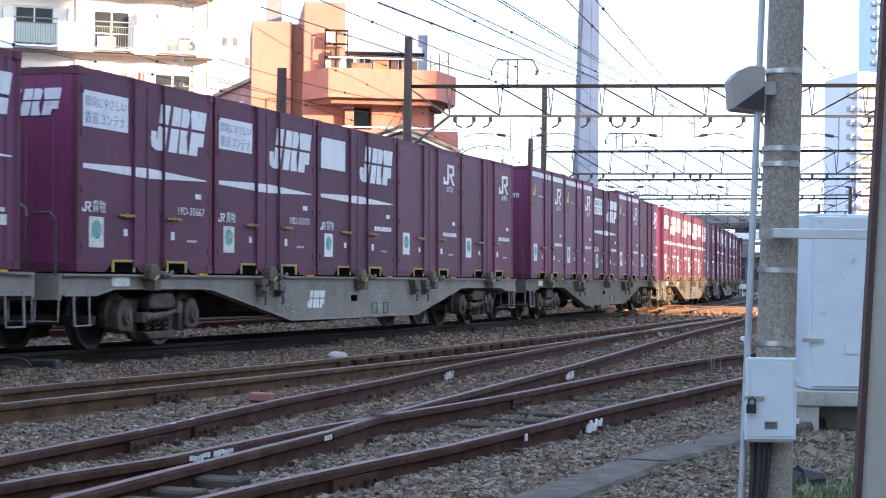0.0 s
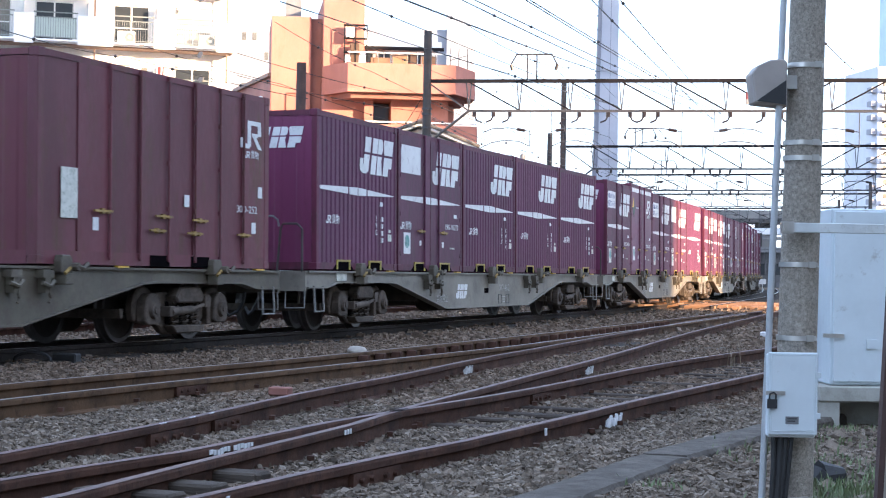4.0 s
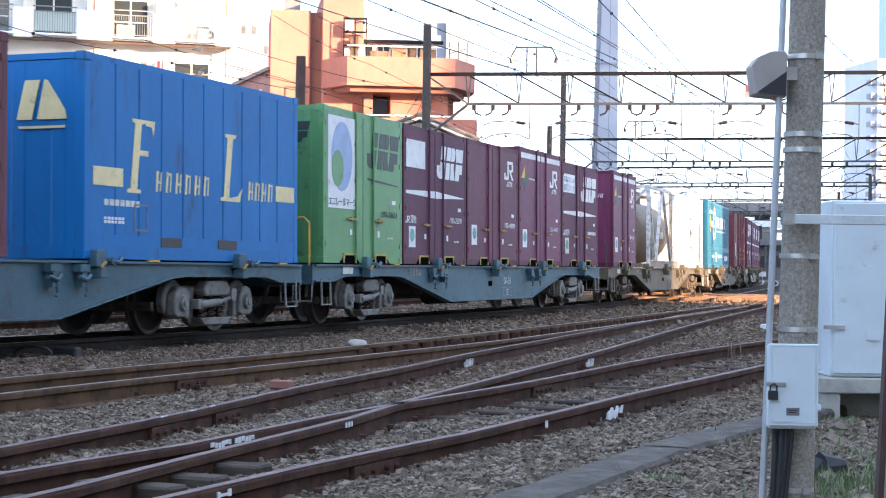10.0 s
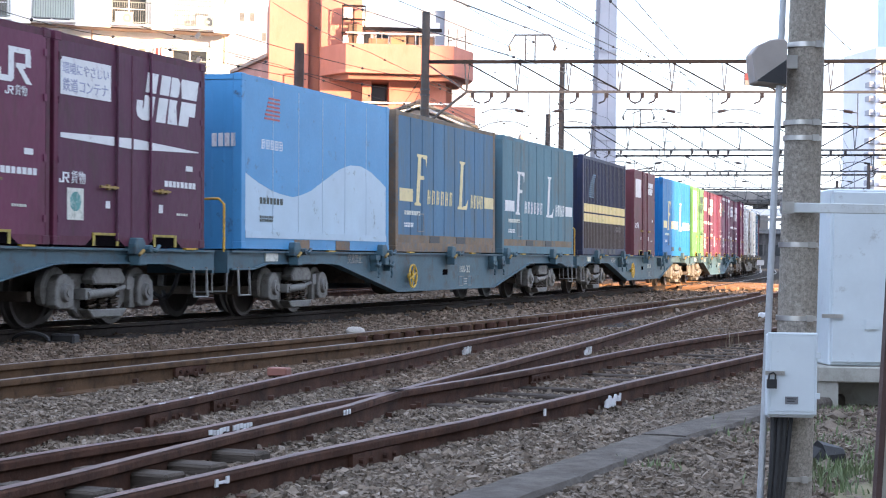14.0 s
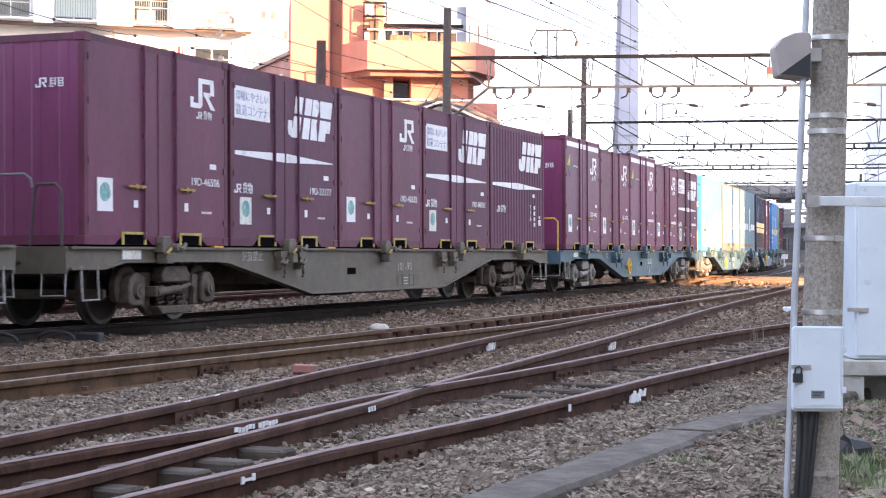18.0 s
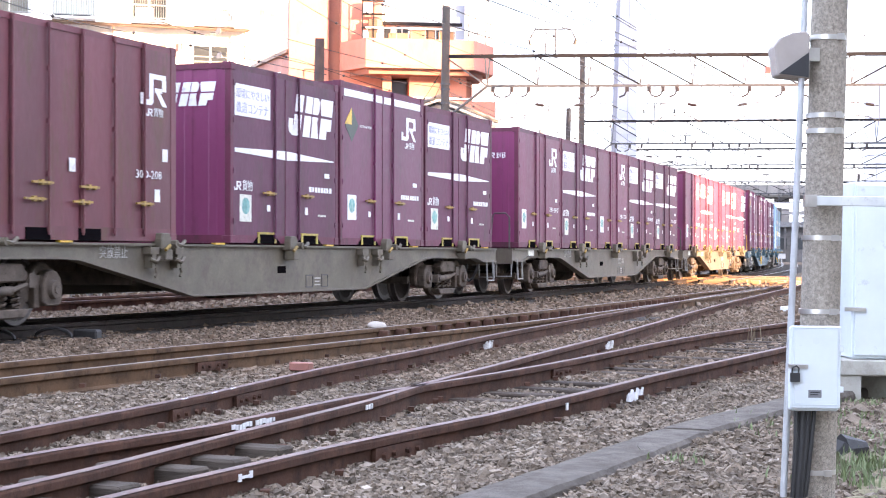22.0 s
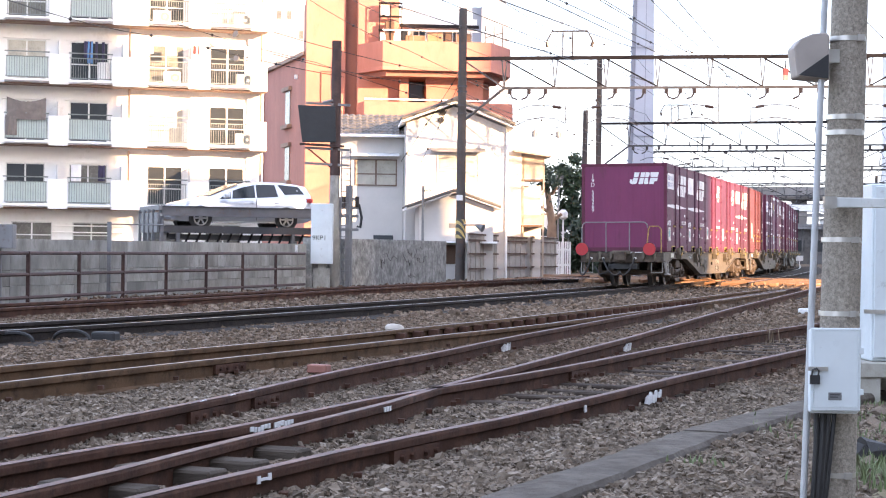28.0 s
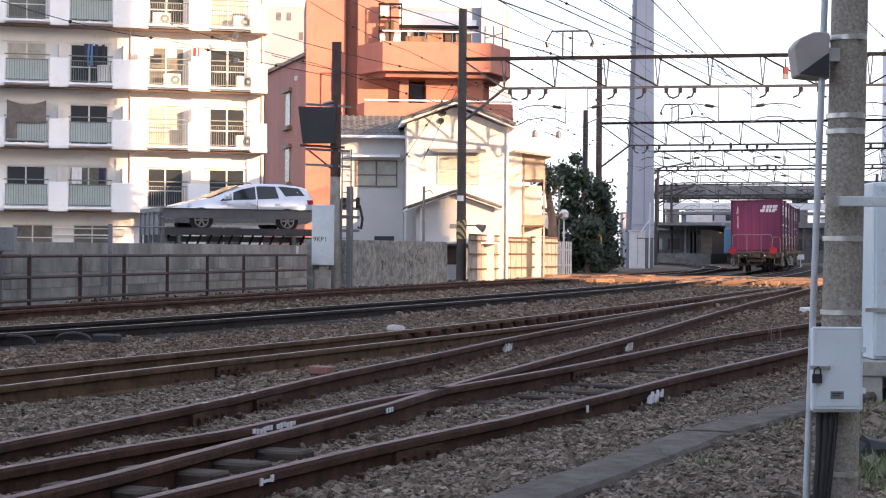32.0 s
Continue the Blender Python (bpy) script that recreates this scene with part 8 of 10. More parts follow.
    if kind != "ribbed":
        for x, z, w, h in ((1.16, 0.46, 0.10, 0.09), (2.47, 0.44, 0.10, 0.11), (3.19, 1.02, 0.18, 0.07)):
            part("small_label", Geo().box(x, x + w, SIDE - 0.004, SIDE, z, z + h), M_MARK, root)
        part("writing", bars(2.95, 0.42, 0.30, 0.04, 6, seed + 5), M_FADELBL, root)
    else:
        part("small_label", Geo().box(2.86, 3.00, SIDE - 0.004, SIDE, 1.09, 1.16), M_MARK, root)
        part("small_label", Geo().box(3.26, 3.44, SIDE - 0.004, SIDE, 0.50, 0.62).box(3.30, 3.40, SIDE - 0.004, SIDE, 0.65, 0.70), M_FADELBL, root)
    # the end that faces back: an emblem high up, a number down the edge
    g = Geo()
    if kind in ("sign", "plate", "ribbed", "eco"):
        g = emblem(0.0, 1.905, 0.33, 0.84)
        g.v = [(0.010 + b - SIDE, -0.16 - a, c) for a, b, c in g.v]
        part("end_emblem", g, ink, root)
    else:
        g = small_emblem(0.0, 1.86, 0.115, 0.16)
        h = glyph_bars(0.185, 1.86, 0.22, 0.115, 2, 5)
        for a in (g, h):
            a.v = [(0.010 + q - SIDE, -0.56 - p, r) for p, q, r in a.v]
        part("end_writing", g, M_MARK, root)
        part("end_writing", h, M_MARK, root)
    return root


def long_container(kind, L=6.06, H=2.5):
    """A 20-foot or 31-foot container with a marked side."""
    paint, words, pitch, depth = {
        "old20": (M_MAROON, "long brown-maroon freight container with small white emblem", 0.62, 0.02),
        "faded": (M_FADED, "faded blue-grey freight container with cream shop-style lettering bars", 0.66, 0.03),
        "faded2": (M_FADED2, "faded grey-blue freight container with white lettering bars", 0.66, 0.03),
        "blue": (M_FLBLUE, "bright blue freight container with cream lettering bars", 0.60, 0.012),
        "navy": (M_NAVY, "dark navy ribbed container with two cream stripes", 0.20, 0.035),
        "pale": (M_SKYBLUE, "sky-blue freight container with a pale wavy lower half", 0.9, 0.010),
        "teal": (M_TEAL, "long teal-blue ribbed freight container with white line drawing", 0.22, 0.03),
    }[kind]
    root = thing("freight_container", words, "container", "containers on the train")
    box_frame(root, L, H, 2.45, M_RUSTFRAME if kind == "faded" else paint, post=0.14, rail=0.16, top=0.08)
    part("roof", Geo().box(0.14, L - 0.14, -1.085, 1.085, H - 0.05, H - 0.012), paint, root)
    part("end_wall", ribbed_end(0, 2.45, H, 1, pitch=0.55, lo=0.16), paint, root)
    part("end_wall", ribbed_end(L, 2.45, H, -1, pitch=0.55, lo=0.16), paint, root)
    part("far_side", Geo().waves(0.14, L - 0.14, 0.16, H - 0.08, 1.2, -0.025, 0.5), paint, root)
    y0, y1 = SIDE - 0.006, SIDE
    if kind == "old20":
        n = 8
        for i in range(n):
            a = 0.14 + i * (L - 0.28) / n
            b = a + (L - 0.28) / n
            part("side_panel", Geo().box(a + 0.012, b - 0.012, SIDE + (0.001 if i % 2 else 0.014), -1.16, 0.16, H - 0.08), paint, root)
        lock_rods(root, (1.58, 2.32, 3.05, 3.78, 4.50, 5.22), H, paint)
        for x, z in ((1.40, 0.66), (2.9, 0.65), (3.9, 0.63), (2.75, 0.46), (3.75, 0.45), (5.2, 0.47)):
            handle(root, x, z)
        # solid black boxes paint the pockets' dark insides
        for x in (2.85, 3.95):
            part("fork_pocket", Geo().box(x - 0.25, x + 0.25, -1.231, -1.19, 0.0, 0.14), M_VOID, root, "black block for a fork pocket's dark inside")
        part("emblem", small_emblem(5.14, 1.72, 0.40, 0.68), M_MARK, root, "small white emblem")
        freight_words(root, 5.28, 1.58, 0.095, M_MARK)
        part("label", Geo().box(0.5, 0.86, y0, y1, 0.55, 1.15), M_FADELBL, root, "faded greenish label")
        for x, z in ((1.21, 0.42), (3.5, 0.80), (5.7, 1.02), (5.5, 0.50)):
            part("small_label", Geo().box(x, x + 0.13, y0, y1, z, z + 0.16), M_MARK, root)
    elif kind in ("faded", "faded2", "blue"):
        part("side_wall", Geo().grooved(0.14, L - 0.14, 0.30, H - 0.08, -1.222, depth, pitch, 0.045), paint, root)
        part("lower_sill", Geo().box(0.14, L - 0.14, -1.221, -1.15, 0.16, 0.30), M_RUSTFRAME if kind != "blue" else paint, root)
        ink = M_MARK if kind == "faded2" else M_CREAM
        z = 0.90
        for a, b in ((0.20, 0.90), (5.30, 5.93)):
            part("end_block", Geo().box(a, b, y0, y1, z, z + 0.23), ink, root)
        for x, top in ((1.0, True), (3.54, False)):
            # a tall leaning stem on a foot, with an arm at its head or foot
            g = Geo().prism([(x, z - 0.06), (x + 0.34, z - 0.06), (x + 0.34, z - 0.02), (x + 0.25, z), (x + 0.36, z + 0.82), (x + 0.46, z + 0.84), (x + 0.46, z + 0.88), (x + 0.13, z + 0.88), (x + 0.13, z + 0.84), (x + 0.20, z + 0.82), (x + 0.09, z), (x, z - 0.02)], "y", y0, y1)
            if top:
                g.prism([(x + 0.46, z + 0.88), (x + 0.46, z + 0.81), (x + 0.62, z + 0.80), (x + 0.66, z + 0.66), (x + 0.70, z + 0.88)], "y", y0, y1).prism([(x + 0.30, z + 0.42), (x + 0.52, z + 0.42), (x + 0.53, z + 0.49), (x + 0.31, z + 0.49)], "y", y0, y1)
            else:
                g.prism([(x + 0.34, z - 0.06), (x + 0.58, z - 0.06), (x + 0.66, z + 0.14), (x + 0.52, z + 0.02), (x + 0.34, z)], "y", y0, y1)
            part("lettering_bars", g, ink, root, "tall slanted lettering bar")
        for x0, n, step in ((1.72, 6, 0.262), (4.38, 4, 0.215)):
            g = Geo()
            for i in range(n):
                a = x0 + i * step
                g.prism(slant(a, z - 0.02, 0.050, 0.27, 0.10), "y", y0, y1).prism(slant(a + 0.11, z - 0.01, 0.028, 0.25, 0.10), "y", y0, y1).prism(slant(a + 0.02, z + (0.21 if i % 2 else 0.09), 0.14, 0.028, 0.10), "y", y0, y1)
            part("lettering_bars", g, ink, root, "row of small lettering bars")
        part("writing", bars(0.46, 0.66, 0.9, 0.10, 7, 4), M_FADELBL, root)
        part("writing", bars(0.46, 0.44, 0.5, 0.09, 6, 9, 2), M_MARK, root)
        part("small_frame", Geo().box(1.18, 1.52, y0, y1, 0.36, 0.38).box(1.18, 1.52, y0, y1, 0.68, 0.70).box(1.18, 1.20, y0, y1, 0.38, 0.68).box(1.50, 1.52, y0, y1, 0.38, 0.68), M_GREYMETAL, root)
        # pockets drawn as black boxes, their inner dark put into the colour
        for x in (2.15, 3.75):
            part("fork_pocket", Geo().box(x - 0.28, x + 0.28, -1.228, -1.19, 0.165, 0.29), M_BLACK, root)
        if kind == "blue":
            part("end_emblem", Geo().prism([(-0.27, 1.69), (-0.48, 1.69), (-0.60, 2.17), (-0.39, 2.17)], "x", -0.006, 0.012).prism([(-0.56, 1.69), (-0.97, 1.69), (-0.95, 1.80), (-0.70, 2.17), (-0.66, 2.17)], "x", -0.006, 0.012).box(-0.006, 0.012, -0.95, -0.30, 1.58, 1.61), M_CREAM, root, "yellow slanted end emblem")
    elif kind == "navy":
        part("side_wall", Geo().waves(0.14, L - 0.14, 0.95, H - 0.08, -1.222, depth, pitch), M_NAVY, root)
        part("side_wall", Geo().waves(0.14, L - 0.14, 0.16, 0.95, -1.222, depth, pitch), M_SOOT, root, "sooty brown lower wall")
        for z in (0.83, 1.08):
            part("stripe", Geo().waves(0.14, L - 0.14, z, z + 0.21, -1.226, depth, pitch), M_CREAM, root, "cream stripe")
        g = Geo()
        for i in range(12):
            g.prism(slant(0.80 + 0.012 * i * i * 0.35, 1.46 + i * 0.052, 0.62 - 0.02 * i, 0.026, 0.3), "y", y0, y1)
        part("faded_drawing", g, M_FADED, root)
        # black boxes again stand in for the dark pocket holes
        for x in (2.0, 2.6, 3.7, 4.3):
            part("fork_pocket", Geo().box(x - 0.18, x + 0.18, -1.228, -1.19, 0.02, 0.14), M_BLACK, root)
        part("writing", bars(4.6, 0.62, 0.7, 0.16, 5, 4, 2), M_SOOTINK, root)
    elif kind == "pale":
        top = [(x, float(np.interp(x, (0.1, 0.6, 1.2, 1.9, 2.5, 3.1, 3.7, 4.2, 4.7, 5.2, 5.6, 6.0), (1.10, 0.96, 0.84, 0.79, 0.90, 1.10, 1.30, 1.40, 1.41, 1.33, 1.21, 1.08)))) for x in (0.14 + (L - 0.28) * i / 24 for i in range(25))]
        part("upper_wall", Geo().prism(top + [(L - 0.14, H - 0.08), (0.14, H - 0.08)], "y", SIDE, -1.19), M_SKYBLUE, root)
        part("lower_wall", Geo().prism(top[::-1] + [(0.14, 0.16), (L - 0.14, 0.16)], "y", SIDE + 0.002, -1.19), M_PALEBLUE, root, "pale blue lower half")
        for i in range(1, 6):
            x = 0.14 + (L - 0.28) * i / 6
            part("panel_seam", Geo().box(x - 0.006, x + 0.006, SIDE - 0.003, SIDE, 0.2, H - 0.1), M_PALEBLUE, root)
        g = Geo()
        for i in range(6):
            g.prism(slant(0.78 + 0.10 * i * 0.3, 1.90 + i * 0.06, 0.55 - 0.03 * i, 0.03, 0.4), "y", y0, y1)
        part("red_lines", g, M_TAILRED, root, "red line emblem")
        part("writing", glyph_bars(0.68, 1.46, 0.80, 0.15, 5, 3), M_MARK, root)
        part("writing", bars(0.64, 0.66, 0.85, 0.12, 7, 5), M_DARKMARK, root)
        part("writing", bars(0.64, 0.40, 0.5, 0.10, 6, 6, 2), M_DARKMARK, root)
        part("bottom_rub_rail", Geo().box(0.14, L - 0.14, -1.232, -1.222, 0.16, 0.26), M_PALEBLUE, root)
        for x in (2.2, 3.9):
            part("fork_pocket", Geo().box(x - 0.3, x + 0.3, -1.228, -1.19, 0.0, 0.15), M_RUSTFRAME, root)
        g = Geo()
        for i in range(4):
            g.box(0.0, 0.018, -0.83 - i * 0.10, -0.76 - i * 0.10, 1.46, 1.65)
        part("end_writing", g, M_MARK, root)
    elif kind == "teal":
        part("side_wall", Geo().waves(0.14, L - 0.14, 0.84, H - 0.08, -1.222, depth, pitch), M_TEAL, root)
        part("lower_wall", Geo().waves(0.14, L - 0.14, 0.16, 0.66, -1.222, depth, pitch), M_TEAL, root)
        part("side_rail", Geo().box(0.14, L - 0.14, -1.23, -1.16, 0.66, 0.70).box(0.14, L - 0.14, -1.224, -1.16, 0.70, 0.80).box(0.14, L - 0.14, -1.23, -1.16, 0.80, 0.84), M_TEAL, root)
        g = Geo()
        ring = [(2.70 + 0.58 * math.cos(i * 0.2618), 1.66 + 0.56 * math.sin(i * 0.2618)) for i in range(25)]
        inner = [(2.70 + 0.53 * math.cos(i * 0.2618), 1.66 + 0.51 * math.sin(i * 0.2618)) for i in range(25)]
        for i in range(24):
            g.prism([ring[i], ring[i + 1], inner[i + 1], inner[i]], "y", y0, y1)
        for dz in (-0.3, 0.0, 0.3):
            w = 0.56 * math.sqrt(max(0, 1 - (dz / 0.56) ** 2))
            g.box(2.70 - w, 2.70 + w, y0 - 0.001, y1, 1.66 + dz - 0.02, 1.66 + dz + 0.02)
        for i in range(7):
            a = 1.9 - i * 0.32
            c, s = math.cos(a), math.sin(a)
            g.prism([(2.70 + 0.62 * c - 0.02 * s, 1.66 + 0.60 * s + 0.02 * c), (2.70 + 0.62 * c + 0.02 * s, 1.66 + 0.60 * s - 0.02 * c), (2.70 + 0.78 * c + 0.02 * s, 1.66 + 0.74 * s - 0.02 * c), (2.70 + 0.78 * c - 0.02 * s, 1.66 + 0.74 * s + 0.02 * c)], "y", y0, y1)
        part("globe_drawing", g, M_MARK, root, "white globe line drawing")
        lg = Geo()
        for i in range(10):
            if i in (3, 8):
                continue
            a = 3.60 + i * 0.40
            lg.prism(slant(a, 1.62, 0.075, 0.42, 0.18), "y", y0, y1)
            for dz in ((0.0, 0.345) if i % 2 else (0.345, 0.17)):
                lg.prism(slant(a + 0.075 + dz * 0.18, 1.62 + dz, 0.20, 0.075, 0.18), "y", y0, y1)
            if i % 3 != 1:
                lg.prism(slant(a + 0.20, 1.62, 0.07, 0.34, 0.18), "y", y0, y1)
        part("big_writing", lg, M_MARK, root, "large white lettering bars")
        part("underline", Geo().box(3.55, 7.65, y0, y1, 1.46, 1.49), M_MARK, root)
        part("writing", glyph_bars(0.78, 2.12, 1.4, 0.14, 7, 12), M_MARK, root)
        part("diamond", Geo().prism([(0.85, 1.72), (1.08, 1.40), (1.31, 1.72), (1.08, 2.04)], "y", y0, y1), M_YELLOW, root, "yellow diamond")
        part("diamond", Geo().prism([(1.0, 1.60), (1.08, 1.50), (1.20, 1.62), (1.10, 1.80)], "y", y0 - 0.003, y0), M_BLACK, root)
        part("writing", bars(1.5, 1.60, 0.8, 0.26, 7, 13, 3), M_MARK, root)
        part("writing", bars(1.7, 0.42, 1.0, 0.13, 6, 14), M_MARK, root)
        part("writing", bars(4.3, 0.42, 1.7, 0.13, 8, 15), M_MARK, root)
        part("writing", bars(7.3, 0.30, 1.5, 0.26, 6, 16), M_MARK, root)
        part("small_label", Geo().box(3.4, 3.62, y0, y1, 0.26, 0.62), M_MARK, root)
        part("door_bar", Geo().tube((-0.03, -0.6, 0.2), (-0.03, -0.6, 2.3), 0.02, n=6).tube((-0.03, 0.6, 0.2), (-0.03, 0.6, 2.3), 0.02, n=6), M_TEAL, root)
        for z in (0.4, 0.9, 1.5, 2.1):
            part("door_latch", Geo().box(-0.05, 0.0, -1.15, -0.9, z, z + 0.10), M_TEAL, root)
        part("end_rung", Geo().line([(-0.06, -0.55, 0.75), (-0.06, -1.0, 0.75), (-0.06, -1.0, 0.1)], 0.018), M_GREYMETAL, root)
    return root


def white_box(L=3.715, H=2.5):
    """A tall off-white 12-foot box with a blue band."""
    root = thing("freight_container", "tall off-white rust-streaked container with a dark blue band", "container", "containers on the train")
    box_frame(root, L, H, 2.45, M_WHITEBOX, post=0.10, rail=0.14)
    part("roof", Geo().box(0.1, L - 0.1, -1.12, 1.12, H - 0.05, H - 0.01), M_WHITEBOX, root)
    n = 7
    for i in range(n):
        a, b = 0.1 + i * (L - 0.2) / n, 0.1 + (i + 1) * (L - 0.2) / n
        part("side_panel", Geo().box(a + 0.002, b - 0.002, SIDE + (0.0 if i % 2 else 0.003), -1.17, 0.14, H - 0.09), M_WHITEBOX, root)
    for x in (0.118, 2.50, L - 0.118):
        part("door_seal", Geo().box(x - 0.011, x + 0.011, SIDE - 0.004, SIDE + 0.02, 0.16, H - 0.11), M_BLACK, root, "dark rubber door seal")
    part("end_door", Geo().box(0.02, 0.06, -1.12, -0.008, 0.14, H - 0.09), M_WHITEBOX, root)
    part("end_door", Geo().box(0.02, 0.06, 0.008, 1.12, 0.14, H - 0.09), M_WHITEBOX, root)
    part("end_wall", Geo().box(L - 0.06, L - 0.02, -1.12, 1.12, 0.14, H - 0.09), M_WHITEBOX, root)
    part("far_side", Geo().box(0.1, L - 0.1, 1.17, 1.21, 0.14, H - 0.09), M_WHITEBOX, root)
    for ya, yb in ((-0.56, -0.21), (0.04, 0.46)):
        box = part("latch_box", Geo().box(-0.008, 0.02, ya, yb, 0.62, 1.14), M_WHITEBOX, root, bevel=0.006)
        part("latch_lever", Geo().box(-0.03, -0.009, ya + 0.05, yb - 0.04, 0.985, 1.01).box(-0.036, -0.009, ya + 0.14, ya + 0.18, 0.93, 1.03), M_FADELBL, box)
        part("box_gap", Geo().box(-0.012, 0.02, ya - 0.012, yb + 0.012, 1.142, 1.156).box(-0.012, 0.02, ya - 0.014, ya - 0.002, 0.62, 1.142).box(-0.012, 0.02, yb + 0.002, yb + 0.014, 0.62, 1.142), M_RUSTFRAME, root, "rusty gap round the latch box")
        for n, (f, low, w) in enumerate(((0.15, 0.40, 0.010), (0.42, 0.20, 0.016), (0.55, 0.30, 0.008), (0.80, 0.46, 0.012))):
            y = ya + f * (yb - ya)
            part("rust_streak", Geo().prism([(y - w, 0.615), (y + w, 0.615), (y + w * 0.2, low), (y - w * 0.2, low)], "x", 0.0175, 0.02), M_RUSTFRAME, root, "thin rust streak")
    for y in (-0.72, 0.11, -0.18):
        part("lock_rod", Geo().tube((-0.01, y, 0.1), (-0.01, y, H - 0.1), 0.018, n=6), M_WHITEBOX, root)
    for z in (0.45, 1.0, 1.6, 2.2):
        part("hinge", Geo().box(-0.02, 0.03, -1.2, -1.0, z, z + 0.08), M_WHITEBOX, root)
    for za, zb in ((0.15, 1.70), (2.22, H - 0.1)):
        part("blue_band", Geo().box(2.56, 2.98, SIDE - 0.004, SIDE + 0.01, za, zb), M_TEALBAND, root, "dark blue band")
    lg = Geo().prism([(0.22, 1.66), (0.40, 1.64), (0.52, 1.74), (0.56, 2.02), (0.46, 2.02), (0.42, 1.76), (0.32, 1.74), (0.24, 1.78)], "y", SIDE - 0.006, SIDE)
    lg.prism([(0.60 + 0.15 * math.cos(i * 0.5236), 1.85 + 0.17 * math.sin(i * 0.5236)) for i in range(12)], "y", SIDE - 0.006, SIDE)
    lg.box(0.80, 1.14, SIDE - 0.006, SIDE, 1.95, 2.02).box(0.92, 1.01, SIDE - 0.006, SIDE, 1.68, 1.95)
    part("emblem", lg, M_TEALBAND, root, "dark blue emblem")
    part("emblem_hole", Geo().prism([(0.60 + 0.07 * math.cos(i * 0.5236), 1.85 + 0.11 * math.sin(i * 0.5236)) for i in range(12)], "y", SIDE - 0.008, SIDE - 0.006), M_WHITEBOX, root)
    part("diamond", Geo().prism([(0.22, 1.21), (0.49, 0.94), (0.76, 1.21), (0.49, 1.48)], "y", SIDE - 0.006, SIDE), M_DARKMARK, root, "dark diamond")
    part("writing", glyph_bars(0.80, 1.19, 0.40, 0.05, 6, 7), M_DARKMARK, root)
    part("writing", glyph_bars(0.25, 0.64, 0.85, 0.11, 8, 7), M_DARKMARK, root)
    part("writing", glyph_bars(0.34, 0.24, 0.40, 0.05, 5, 9), M_DARKMARK, root)
    part("small_frame", Geo().box(0.34, 0.58, SIDE - 0.006, SIDE, 0.40, 0.42).box(0.34, 0.58, SIDE - 0.006, SIDE, 0.56, 0.58).box(0.34, 0.36, SIDE - 0.006, SIDE, 0.42, 0.56).box(0.56, 0.58, SIDE - 0.006, SIDE, 0.42, 0.56), M_GREYMETAL, root)
    part("writing", glyph_bars(2.60, 1.16, 0.36, 0.18, 3, 8), M_FADELBL, root)
    part("badge", Geo().prism([(2.77 + 0.16 * math.cos(i * 0.5236), 1.98 + 0.20 * math.sin(i * 0.5236)) for i in range(12)], "y", SIDE - 0.006, SIDE - 0.004), M_ECO, root, "round green badge")
    part("writing", bars(2.55, 0.40, 0.7, 0.07, 9, 9), M_DARKMARK, root)
    return root


